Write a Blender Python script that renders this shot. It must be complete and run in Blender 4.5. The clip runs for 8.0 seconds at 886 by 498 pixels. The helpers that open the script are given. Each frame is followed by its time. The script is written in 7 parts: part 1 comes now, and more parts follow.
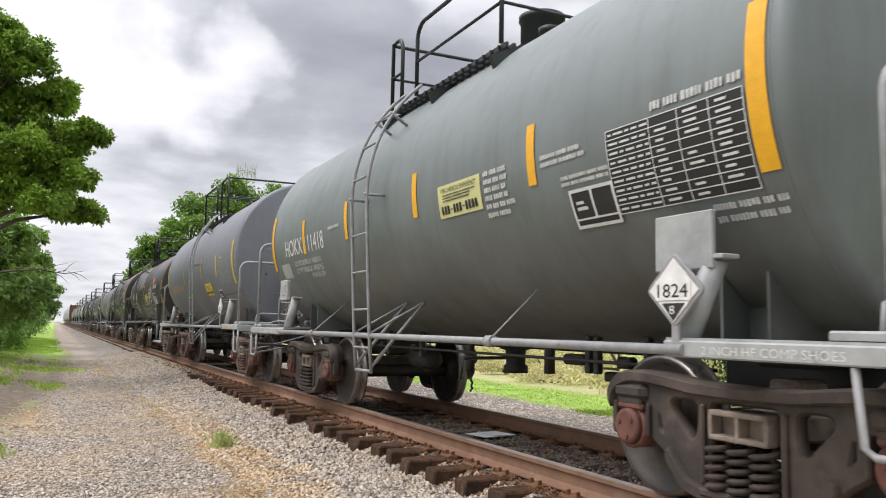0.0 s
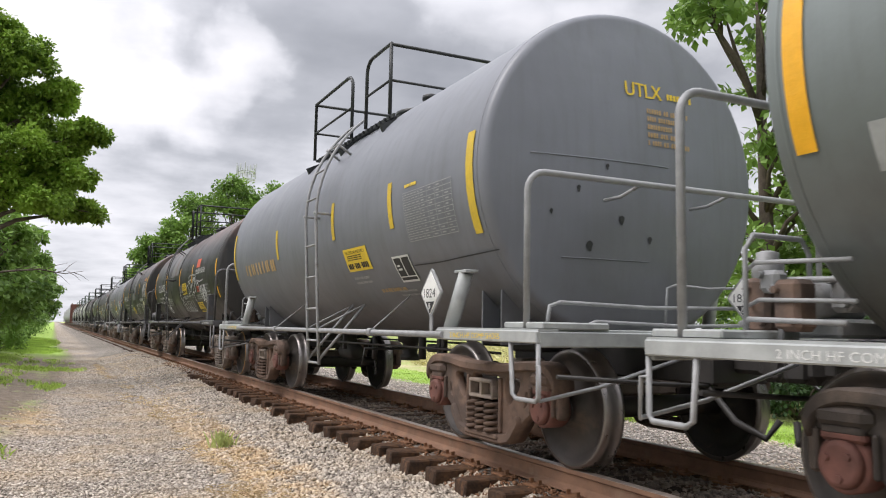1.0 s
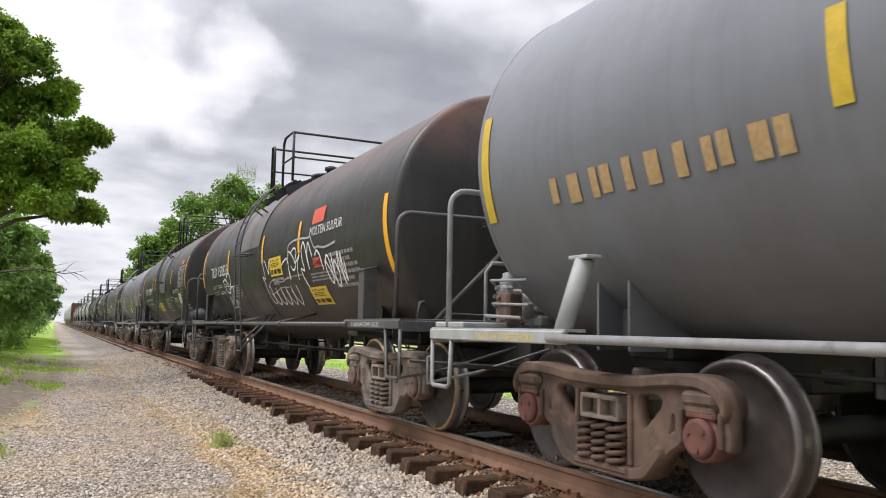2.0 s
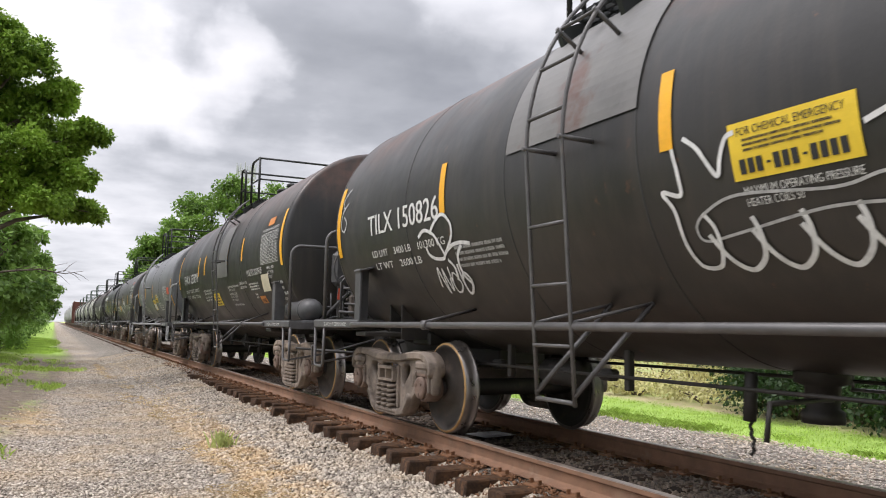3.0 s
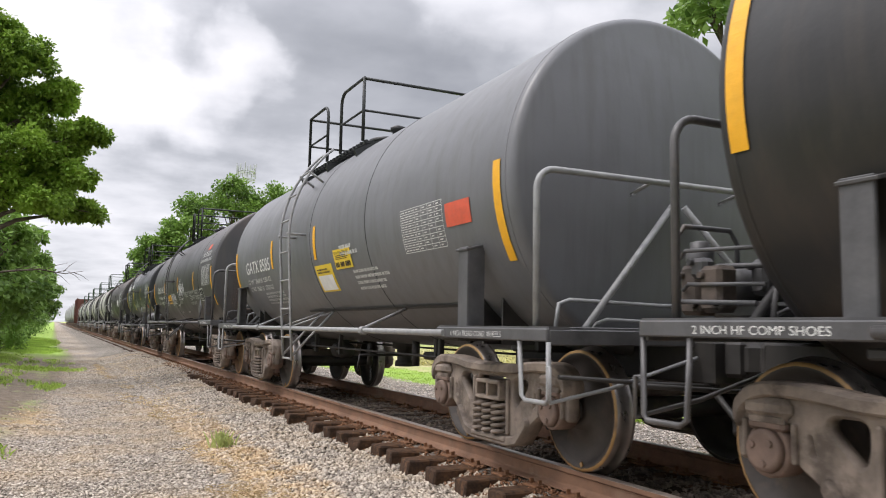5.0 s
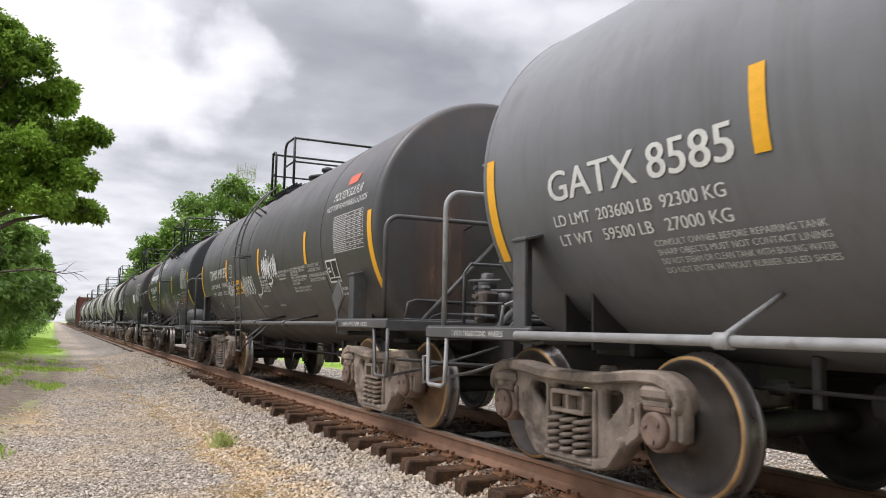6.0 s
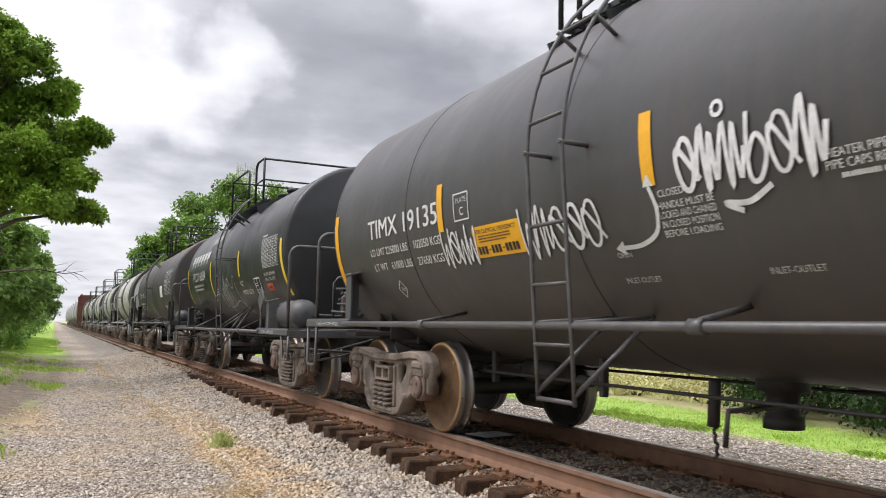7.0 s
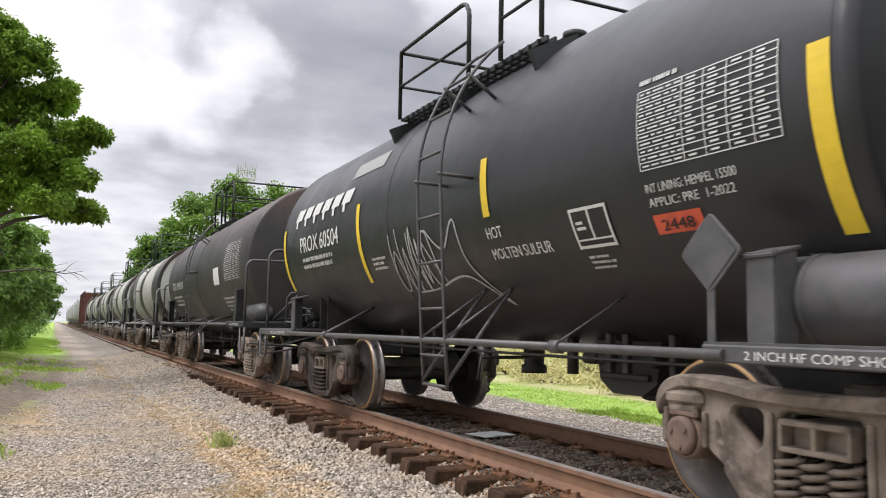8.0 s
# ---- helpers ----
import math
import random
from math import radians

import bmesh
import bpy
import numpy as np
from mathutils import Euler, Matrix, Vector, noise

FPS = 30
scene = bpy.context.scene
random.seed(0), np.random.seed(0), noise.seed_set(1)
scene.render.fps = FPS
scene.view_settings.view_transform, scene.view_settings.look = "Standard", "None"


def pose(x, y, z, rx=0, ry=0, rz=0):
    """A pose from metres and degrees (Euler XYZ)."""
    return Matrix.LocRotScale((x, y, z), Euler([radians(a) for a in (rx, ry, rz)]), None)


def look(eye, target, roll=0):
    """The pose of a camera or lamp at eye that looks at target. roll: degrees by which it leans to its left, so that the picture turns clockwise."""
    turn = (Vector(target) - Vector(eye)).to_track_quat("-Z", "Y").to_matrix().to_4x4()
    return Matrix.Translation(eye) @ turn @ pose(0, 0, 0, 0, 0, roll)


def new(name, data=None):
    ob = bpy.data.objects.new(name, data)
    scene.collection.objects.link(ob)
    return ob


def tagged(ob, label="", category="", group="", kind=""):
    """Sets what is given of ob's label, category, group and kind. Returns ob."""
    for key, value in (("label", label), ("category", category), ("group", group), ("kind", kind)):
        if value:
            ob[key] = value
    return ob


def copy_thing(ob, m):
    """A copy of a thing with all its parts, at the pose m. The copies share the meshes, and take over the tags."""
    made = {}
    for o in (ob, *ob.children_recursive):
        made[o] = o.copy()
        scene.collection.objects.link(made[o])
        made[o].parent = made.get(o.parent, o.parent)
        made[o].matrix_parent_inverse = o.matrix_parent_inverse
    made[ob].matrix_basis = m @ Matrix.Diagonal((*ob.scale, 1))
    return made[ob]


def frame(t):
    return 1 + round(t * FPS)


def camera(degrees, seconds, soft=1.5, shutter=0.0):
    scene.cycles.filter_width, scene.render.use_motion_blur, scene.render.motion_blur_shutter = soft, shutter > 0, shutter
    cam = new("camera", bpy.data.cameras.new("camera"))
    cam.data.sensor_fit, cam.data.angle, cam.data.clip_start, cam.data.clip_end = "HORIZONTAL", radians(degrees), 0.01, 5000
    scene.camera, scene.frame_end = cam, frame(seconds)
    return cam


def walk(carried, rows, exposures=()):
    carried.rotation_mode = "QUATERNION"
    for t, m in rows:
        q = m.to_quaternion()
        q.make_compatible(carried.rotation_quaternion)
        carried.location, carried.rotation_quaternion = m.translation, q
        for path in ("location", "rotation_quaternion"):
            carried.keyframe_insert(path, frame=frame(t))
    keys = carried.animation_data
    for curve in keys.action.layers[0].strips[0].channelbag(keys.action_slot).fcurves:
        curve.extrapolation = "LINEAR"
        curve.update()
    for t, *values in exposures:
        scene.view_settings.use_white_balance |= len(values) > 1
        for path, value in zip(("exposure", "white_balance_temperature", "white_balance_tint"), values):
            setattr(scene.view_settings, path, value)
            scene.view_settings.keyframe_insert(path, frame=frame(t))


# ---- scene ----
# World: y runs along the track away from the camera, x to the right, z = 0 at the rail tops.
EYE = (0.0, 0.0, 1.036)
YAW, PITCH, ROLL = 26.088, 5.751, 1.034
SPEED = 9.412            # train speed, m/s, towards -y
GAUGE_X = 3.598          # centre of the near rail
TRACK_X = GAUGE_X + 0.7525
TIE_STEP = 0.501
WHEEL_R = 0.450

cam = camera(58.73, 8.0, soft=1.0, shutter=0.05)
_y, _p = radians(YAW), radians(PITCH)
_aim = (math.sin(_y) * math.cos(_p), EYE[1] + math.cos(_y) * math.cos(_p), EYE[2] + math.sin(_p))
walk(cam, [(0.0, look(EYE, _aim, ROLL)), (8.0, look(EYE, _aim, ROLL))], exposures=[(0.0, 0.66, 6480, 15), (8.0, 0.66, 6480, 15)])


# ---- light ----
def build_world():
    w = bpy.data.worlds.new("overcast_sky")
    scene.world = w
    w.use_nodes = True
    nt = w.node_tree
    nt.nodes.clear()
    N = nt.nodes.new
    out, bg = N("ShaderNodeOutputWorld"), N("ShaderNodeBackground")
    sky = N("ShaderNodeTexSky")
    sky.sky_type, sky.sun_disc = "NISHITA", False
    sky.sun_elevation, sky.sun_rotation = radians(56), radians(-70)
    tc = N("ShaderNodeTexCoord")
    sep = N("ShaderNodeSeparateXYZ")
    nt.links.new(tc.outputs["Generated"], sep.inputs[0])
    # clouds lie on a flat layer: direction divided by its height
    den = N("ShaderNodeMath"); den.operation = "ADD"; den.inputs[1].default_value = 0.16
    mx = N("ShaderNodeMath"); mx.operation = "MAXIMUM"; mx.inputs[1].default_value = 0.0
    nt.links.new(sep.outputs["Z"], mx.inputs[0]); nt.links.new(mx.outputs[0], den.inputs[0])
    comb = N("ShaderNodeCombineXYZ")
    for k, ax in enumerate("XY"):
        dv = N("ShaderNodeMath"); dv.operation = "DIVIDE"
        nt.links.new(sep.outputs[ax], dv.inputs[0]); nt.links.new(den.outputs[0], dv.inputs[1])
        nt.links.new(dv.outputs[0], comb.inputs[k])
    mp = N("ShaderNodeMapping")
    mp.inputs["Location"].default_value = CLOUD_SHIFT
    nt.links.new(comb.outputs[0], mp.inputs["Vector"])
    n1, n2 = N("ShaderNodeTexNoise"), N("ShaderNodeTexNoise")
    n1.inputs["Scale"].default_value, n1.inputs["Detail"].default_value, n1.inputs["Roughness"].default_value = 0.75, 6.0, 0.5
    n1.inputs["Distortion"].default_value = 0.3
    n2.inputs["Scale"].default_value, n2.inputs["Detail"].default_value = 3.4, 8.0
    for n in (n1, n2):
        nt.links.new(mp.outputs[0], n.inputs["Vector"])
    mixn = N("ShaderNodeMath"); mixn.operation = "MULTIPLY_ADD"; mixn.inputs[1].default_value = 0.52
    nt.links.new(n2.outputs["Fac"], mixn.inputs[0])
    half = N("ShaderNodeMath"); half.operation = "MULTIPLY"; half.inputs[1].default_value = 0.55
    nt.links.new(n1.outputs["Fac"], half.inputs[0]); nt.links.new(half.outputs[0], mixn.inputs[2])
    total = mixn.outputs[0]
    # the large cloud masses and gaps of this sky: direction, half width (as 1 - cosine), lighter or darker
    wob = N("ShaderNodeTexNoise"); wob.inputs["Scale"].default_value, wob.inputs["Detail"].default_value = 5.0, 6.0
    nt.links.new(tc.outputs["Generated"], wob.inputs["Vector"])
    sub = N("ShaderNodeVectorMath"); sub.operation = "SUBTRACT"; sub.inputs[1].default_value = (0.5, 0.5, 0.5)
    nt.links.new(wob.outputs["Color"], sub.inputs[0])
    scl = N("ShaderNodeVectorMath"); scl.operation = "SCALE"; scl.inputs["Scale"].default_value = 0.30
    nt.links.new(sub.outputs[0], scl.inputs[0])
    bent = N("ShaderNodeVectorMath"); bent.operation = "ADD"
    nt.links.new(tc.outputs["Generated"], bent.inputs[0]); nt.links.new(scl.outputs[0], bent.inputs[1])
    nrm = N("ShaderNodeVectorMath"); nrm.operation = "NORMALIZE"
    nt.links.new(bent.outputs[0], nrm.inputs[0])
    for d, wide, gain in CLOUDS:
        dot = N("ShaderNodeVectorMath"); dot.operation = "DOT_PRODUCT"
        dot.inputs[1].default_value = Vector(d).normalized()
        nt.links.new(nrm.outputs[0], dot.inputs[0])
        mr = N("ShaderNodeMapRange"); mr.interpolation_type = "SMOOTHSTEP"
        for nm, val in (("From Min", 1 - wide), ("From Max", 1.0), ("To Min", 0.0), ("To Max", gain)):
            mr.inputs[nm].default_value = val
        nt.links.new(dot.outputs["Value"], mr.inputs["Value"])
        add = N("ShaderNodeMath"); add.operation = "ADD"
        nt.links.new(total, add.inputs[0]); nt.links.new(mr.outputs[0], add.inputs[1])
        total = add.outputs[0]
    ramp = N("ShaderNodeValToRGB")
    e = ramp.color_ramp.elements
    e[0].position, e[0].color = 0.20, (0.20, 0.213, 0.232, 1)
    e[1].position, e[1].color = 0.88, (0.63, 0.63, 0.635, 1)
    for pos, col in ((0.42, (0.29, 0.305, 0.325, 1)), (0.56, (0.42, 0.435, 0.455, 1)), (0.71, (0.54, 0.55, 0.565, 1))):
        el = e.new(pos); el.color = col
    nt.links.new(total, ramp.inputs[0])
    # an overcast sky is brighter overhead than at the horizon
    zen = N("ShaderNodeMapRange")
    zen.inputs["From Min"].default_value, zen.inputs["From Max"].default_value = 0.35, 1.0
    zen.inputs["To Min"].default_value, zen.inputs["To Max"].default_value = 1.0, 3.0
    nt.links.new(sep.outputs["Z"], zen.inputs["Value"])
    # and brighter on the side where the hidden sun stands
    az = N("ShaderNodeVectorMath"); az.operation = "DOT_PRODUCT"; az.inputs[1].default_value = (-0.86, -0.10, 0.25)
    nt.links.new(tc.outputs["Generated"], az.inputs[0])
    lean = N("ShaderNodeMapRange")
    for nm, val in (("From Min", -1.0), ("From Max", 1.0), ("To Min", 0.98), ("To Max", 1.52)):
        lean.inputs[nm].default_value = val
    nt.links.new(az.outputs["Value"], lean.inputs["Value"])
    both = N("ShaderNodeMath"); both.operation = "MULTIPLY"
    nt.links.new(zen.outputs[0], both.inputs[0]); nt.links.new(lean.outputs[0], both.inputs[1])
    sc = N("ShaderNodeVectorMath"); sc.operation = "SCALE"
    nt.links.new(ramp.outputs["Color"], sc.inputs[0]); nt.links.new(both.outputs[0], sc.inputs["Scale"])
    blue = N("ShaderNodeVectorMath"); blue.operation = "SCALE"; blue.inputs["Scale"].default_value = 0.05
    nt.links.new(sky.outputs[0], blue.inputs[0])
    mix = N("ShaderNodeMix"); mix.data_type = "RGBA"; mix.inputs["Factor"].default_value = 0.06
    nt.links.new(sc.outputs[0], mix.inputs["A"]); nt.links.new(blue.outputs[0], mix.inputs["B"])
    nt.links.new(mix.outputs["Result"], bg.inputs["Color"])
    bg.inputs["Strength"].default_value = 1.0
    nt.links.new(bg.outputs[0], out.inputs[0])
    sun = bpy.data.lights.new("sun", "SUN")
    sun.energy, sun.angle, sun.color = 1.3, radians(30), (1.0, 0.96, 0.9)
    ob = new("sun", sun)
    ob.matrix_world = look((-21, 13, 33), (0, 6, 0))


CLOUD_SHIFT = (0.4, 0.2, 0.0)
CLOUDS = [((0.100, 0.938, 0.332), 0.0074, -0.05), ((0.187, 0.920, 0.345), 0.0111, -0.06), ((0.273, 0.902, 0.334), 0.0157, -0.07), ((0.385, 0.866, 0.320), 0.0174, -0.07),
          ((0.486, 0.818, 0.308), 0.0157, -0.05), ((0.311, 0.920, 0.237), 0.0098, -0.03), ((0.069, 0.971, 0.228), 0.0035, -0.06), ((0.131, 0.963, 0.236), 0.0044, -0.08),
          ((0.206, 0.951, 0.232), 0.0044, -0.06), ((-0.039, 0.951, 0.307), 0.0211, 0.22), ((0.038, 0.959, 0.280), 0.0074, 0.14), ((0.108, 0.955, 0.277), 0.0039, 0.17),
          ((0.186, 0.936, 0.298), 0.0021, 0.18), ((0.170, 0.949, 0.267), 0.0035, 0.10), ((0.124, 0.920, 0.371), 0.0028, 0.10), ((0.422, 0.817, 0.393), 0.0039, 0.18),
          ((0.536, 0.769, 0.348), 0.0048, 0.15), ((0.011, 0.998, 0.058), 0.0074, 0.06), ((-0.049, 0.979, 0.198), 0.0063, 0.08), ((0.114, 0.980, 0.163), 0.0174, 0.03)]
build_world()


# ---- materials ----
class Nodes:
    """A material's node tree with short calls."""

    def __init__(self, name):
        self.m = bpy.data.materials.new(name)
        self.m.use_nodes = True
        self.t = self.m.node_tree
        self.b = self.t.nodes["Principled BSDF"]

    def n(self, kind, **sets):
        node = self.t.nodes.new("ShaderNode" + kind)
        for k, val in sets.items():
            node.inputs[k.replace("_", " ")].default_value = val
        return node

    def l(self, a, b):
        self.t.links.new(a, b)

    def coords(self, scale=(1, 1, 1), which="Object"):
        tc = self.n("TexCoord")
        mp = self.n("Mapping")
        mp.inputs["Scale"].default_value = scale
        self.l(tc.outputs[which], mp.inputs["Vector"])
        return mp.outputs[0]

    def noise(self, vec, scale, detail=4.0, rough=0.55):
        n = self.n("TexNoise", Scale=scale, Detail=detail, Roughness=rough)
        self.l(vec, n.inputs["Vector"])
        return n.outputs["Fac"]

    def remap(self, val, a, b, lo=0.0, hi=1.0):
        n = self.n("MapRange")
        for k, x in zip(("From Min", "From Max", "To Min", "To Max"), (a, b, lo, hi)):
            n.inputs[k].default_value = x
        self.l(val, n.inputs["Value"])
        return n.outputs[0]

    def mix(self, fac, a, b):
        n = self.n("Mix")
        n.data_type = "RGBA"
        for sock, val in (("Factor", fac), ("A", a), ("B", b)):
            if isinstance(val, bpy.types.NodeSocket):
                self.l(val, n.inputs[sock])
            elif sock == "Factor":
                n.inputs["Factor"].default_value = val
            else:
                n.inputs[sock].default_value = (*val, 1)
        return n.outputs["Result"]

    def math(self, op, a, b):
        n = self.n("Math")
        n.operation = op
        for k, val in enumerate((a, b)):
            if isinstance(val, bpy.types.NodeSocket):
                self.l(val, n.inputs[k])
            else:
                n.inputs[k].default_value = val
        return n.outputs[0]

    def bump(self, val, strength, dist):
        n = self.n("Bump", Strength=strength, Distance=dist)
        self.l(val, n.inputs["Height"])
        self.l(n.outputs[0], self.b.inputs["Normal"])

    def done(self, color, rough, metal=0.0):
        for sock, val in (("Base Color", color), ("Roughness", rough), ("Metallic", metal)):
            if isinstance(val, bpy.types.NodeSocket):
                self.l(val, self.b.inputs[sock])
            else:
                self.b.inputs[sock].default_value = (*val, 1) if sock == "Base Color" else val
        return self.m


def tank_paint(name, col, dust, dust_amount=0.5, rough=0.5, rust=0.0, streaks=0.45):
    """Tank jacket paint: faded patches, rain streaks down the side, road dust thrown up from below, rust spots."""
    k = Nodes(name)
    v = k.coords()
    big = k.noise(v, 0.7, 4)
    streak = k.noise(k.coords((3.5, 3.5, 0.25)), 2.2, 5, 0.6)
    fine = k.noise(v, 26, 4)
    c1 = k.mix(k.remap(big, 0.35, 0.7), tuple(x * 0.9 for x in col), tuple(min(1, x * 1.12 + 0.004) for x in col))
    c2 = k.mix(k.remap(streak, 0.47, 0.75, 0, streaks), c1, dust)
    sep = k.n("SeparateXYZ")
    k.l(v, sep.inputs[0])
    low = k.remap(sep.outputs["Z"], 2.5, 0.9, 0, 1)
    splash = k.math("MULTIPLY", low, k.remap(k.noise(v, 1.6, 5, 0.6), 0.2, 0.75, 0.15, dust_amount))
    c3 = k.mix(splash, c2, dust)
    # soot and rust near the top fittings and in loose spots
    spots = k.remap(k.noise(v, 5.0, 6, 0.65), 0.66, 0.72, 0, min(1.0, 0.25 + rust))
    c4 = k.mix(spots, c3, (0.10, 0.05, 0.03) if rust else tuple(x * 0.75 for x in col))
    if rust:
        top = k.math("MULTIPLY", k.remap(sep.outputs["Z"], 2.7, 3.3), k.remap(k.noise(v, 1.1, 5, 0.7), 0.42, 0.62, 0, rust))
        c4 = k.mix(top, c4, (0.17, 0.075, 0.05))
    k.bump(k.math("ADD", k.noise(v, 1.9, 2), k.math("MULTIPLY", fine, 0.06)), 0.45, 0.03)
    return k.done(c4, k.remap(big, 0.3, 0.75, rough - 0.08, rough + 0.14))


def plain(name, col, rough=0.6, metal=0.0, vary=0.25, scale=9.0, dirt=None, dirt_at=0.6, bump=0.15):
    """Painted or bare surface with mottling at two scales and dirt."""
    k = Nodes(name)
    v = k.coords()
    a, b = k.noise(v, scale, 5, 0.6), k.noise(v, scale * 5.5, 4)
    c = k.mix(k.remap(a, 0.3, 0.7), tuple(x * (1 - vary) for x in col), tuple(min(1, x * (1 + vary)) for x in col))
    if dirt:
        c = k.mix(k.remap(k.noise(v, scale * 0.55, 6, 0.65), dirt_at, dirt_at + 0.12, 0, 0.85), c, dirt)
    k.bump(b, bump, 0.01)
    return k.done(c, k.remap(a, 0.3, 0.7, max(0.05, rough - 0.08), min(1, rough + 0.08)), metal)


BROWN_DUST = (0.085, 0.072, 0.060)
M = {}
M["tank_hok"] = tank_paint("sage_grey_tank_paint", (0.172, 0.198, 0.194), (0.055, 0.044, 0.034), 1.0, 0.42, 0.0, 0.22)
# belly dust here is darkened further, as shade against bright ground bounce
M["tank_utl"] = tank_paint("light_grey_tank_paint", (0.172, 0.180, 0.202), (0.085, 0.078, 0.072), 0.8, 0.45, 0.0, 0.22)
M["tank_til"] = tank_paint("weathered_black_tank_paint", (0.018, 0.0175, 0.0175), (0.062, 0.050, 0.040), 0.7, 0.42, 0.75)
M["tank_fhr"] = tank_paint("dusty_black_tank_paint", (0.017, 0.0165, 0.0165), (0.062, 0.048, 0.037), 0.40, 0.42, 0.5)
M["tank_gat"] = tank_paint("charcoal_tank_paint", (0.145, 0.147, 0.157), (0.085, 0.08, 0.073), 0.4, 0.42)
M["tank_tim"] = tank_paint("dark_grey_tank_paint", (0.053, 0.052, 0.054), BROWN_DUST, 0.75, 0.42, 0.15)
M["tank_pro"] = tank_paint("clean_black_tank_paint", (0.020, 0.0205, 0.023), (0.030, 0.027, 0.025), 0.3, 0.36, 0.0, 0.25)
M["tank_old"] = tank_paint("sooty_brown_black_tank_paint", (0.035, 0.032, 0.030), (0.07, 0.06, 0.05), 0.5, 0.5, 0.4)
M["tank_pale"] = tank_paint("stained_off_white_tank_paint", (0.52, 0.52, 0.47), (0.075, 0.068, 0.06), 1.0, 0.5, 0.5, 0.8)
M["frame_grey"] = plain("light_grey_frame_paint", (0.34, 0.35, 0.34), 0.5, 0, 0.18, 6, (0.13, 0.11, 0.09), 0.6)
M["frame_dark"] = plain("dark_frame_paint", (0.074, 0.072, 0.074), 0.5, 0, 0.3, 6, (0.10, 0.08, 0.065), 0.58)
M["frame_black"] = plain("black_frame_paint", (0.022, 0.022, 0.023), 0.5, 0, 0.3, 6, (0.07, 0.06, 0.05), 0.6)
M["rail_grey"] = plain("grey_handrail_paint", (0.27, 0.27, 0.27), 0.45, 0, 0.2, 9, (0.12, 0.10, 0.09), 0.62)
M["rail_dark"] = plain("dark_handrail_paint", (0.080, 0.076, 0.076), 0.4, 0, 0.25, 9, (0.12, 0.10, 0.085), 0.6)
M["platform"] = plain("black_grating_paint", (0.02, 0.022, 0.022), 0.5, 0, 0.3)
M["green_rail"] = plain("dark_green_rail_paint", (0.03, 0.06, 0.035), 0.5, 0, 0.3)
M["cast"] = plain("cast_steel_with_brown_brake_dust", (0.265, 0.212, 0.172), 0.75, 0.0, 0.4, 5, (0.10, 0.074, 0.056), 0.53, 0.6)
M["cast_rust"] = plain("cast_steel_with_red_rust", (0.150, 0.095, 0.068), 0.8, 0.0, 0.45, 4, (0.07, 0.05, 0.04), 0.48, 0.6)
M["cast_mid"] = plain("cast_steel_with_dark_brake_dust", (0.205, 0.165, 0.135), 0.7, 0.0, 0.45, 5, (0.075, 0.057, 0.045), 0.52, 0.6)
M["cast_dark"] = plain("cast_steel_dark_with_grease", (0.075, 0.056, 0.044), 0.7, 0.0, 0.5, 4, (0.035, 0.028, 0.024), 0.48, 0.6)
M["gear"] = plain("greasy_black_undergear", (0.026, 0.023, 0.021), 0.6, 0, 0.4, 7, (0.06, 0.045, 0.035), 0.6)
M["wheel_dark"] = plain("dark_wheel_plate", (0.060, 0.050, 0.044), 0.55, 0.2, 0.35, 6, (0.11, 0.08, 0.06), 0.58)
M["wheel_rust"] = plain("orange_rust_wheel_plate", (0.16, 0.088, 0.042), 0.7, 0, 0.4, 5, (0.075, 0.047, 0.032), 0.54)
M["axle"] = plain("grease_black_axle", (0.025, 0.021, 0.019), 0.6, 0, 0.4, 7, (0.07, 0.05, 0.035), 0.58)
M["tread"] = plain("polished_wheel_tread", (0.22, 0.20, 0.19), 0.32, 0.8, 0.15)
M["rim"] = plain("worn_wheel_rim", (0.36, 0.215, 0.085), 0.5, 0.25, 0.35, 5, (0.14, 0.10, 0.075), 0.56)
M["bearing"] = plain("brown_bearing_cap", (0.17, 0.115, 0.09), 0.7, 0, 0.3)
M["bearing_red"] = plain("red_rust_bearing_cap", (0.15, 0.062, 0.047), 0.75, 0, 0.3)
M["white"] = plain("worn_white_stencil_paint", (0.62, 0.62, 0.60), 0.6, 0, 0.12, 30)
M["worn_white"] = plain("dulled_white_stencil_paint", (0.54, 0.54, 0.52), 0.6, 0, 0.22, 22)
M["faded"] = plain("faded_grey_stencil_paint", (0.30, 0.30, 0.29), 0.6, 0, 0.25, 30)
M["sticker_white"] = plain("white_placard_vinyl", (0.72, 0.71, 0.68), 0.5, 0, 0.1, 12, (0.45, 0.42, 0.36), 0.66)
M["cream"] = plain("cream_card", (0.62, 0.57, 0.42), 0.5, 0, 0.1, 12)
M["orange"] = plain("worn_orange_label_vinyl", (0.58, 0.21, 0.04), 0.5, 0, 0.15, 12)
M["yellow"] = plain("yellow_notice_vinyl", (0.74, 0.52, 0.035), 0.5, 0, 0.08, 10, (0.50, 0.35, 0.06), 0.68)
M["pale_yellow"] = plain("faded_yellow_notice_vinyl", (0.60, 0.57, 0.26), 0.5, 0, 0.08, 10)
M["amber"] = plain("amber_reflective_tape", (0.80, 0.40, 0.015), 0.4, 0, 0.08, 14, (0.50, 0.25, 0.04), 0.70)
M["faded_orange"] = plain("faded_orange_stencil_paint", (0.42, 0.28, 0.13), 0.6, 0, 0.2, 30)
M["ink"] = plain("black_print", (0.02, 0.02, 0.02), 0.6, 0, 0.1)
M["red"] = plain("red_label_vinyl", (0.62, 0.10, 0.05), 0.5, 0, 0.15, 12)
M["spray"] = plain("white_spray_paint", (0.66, 0.66, 0.66), 0.6, 0, 0.2, 16)
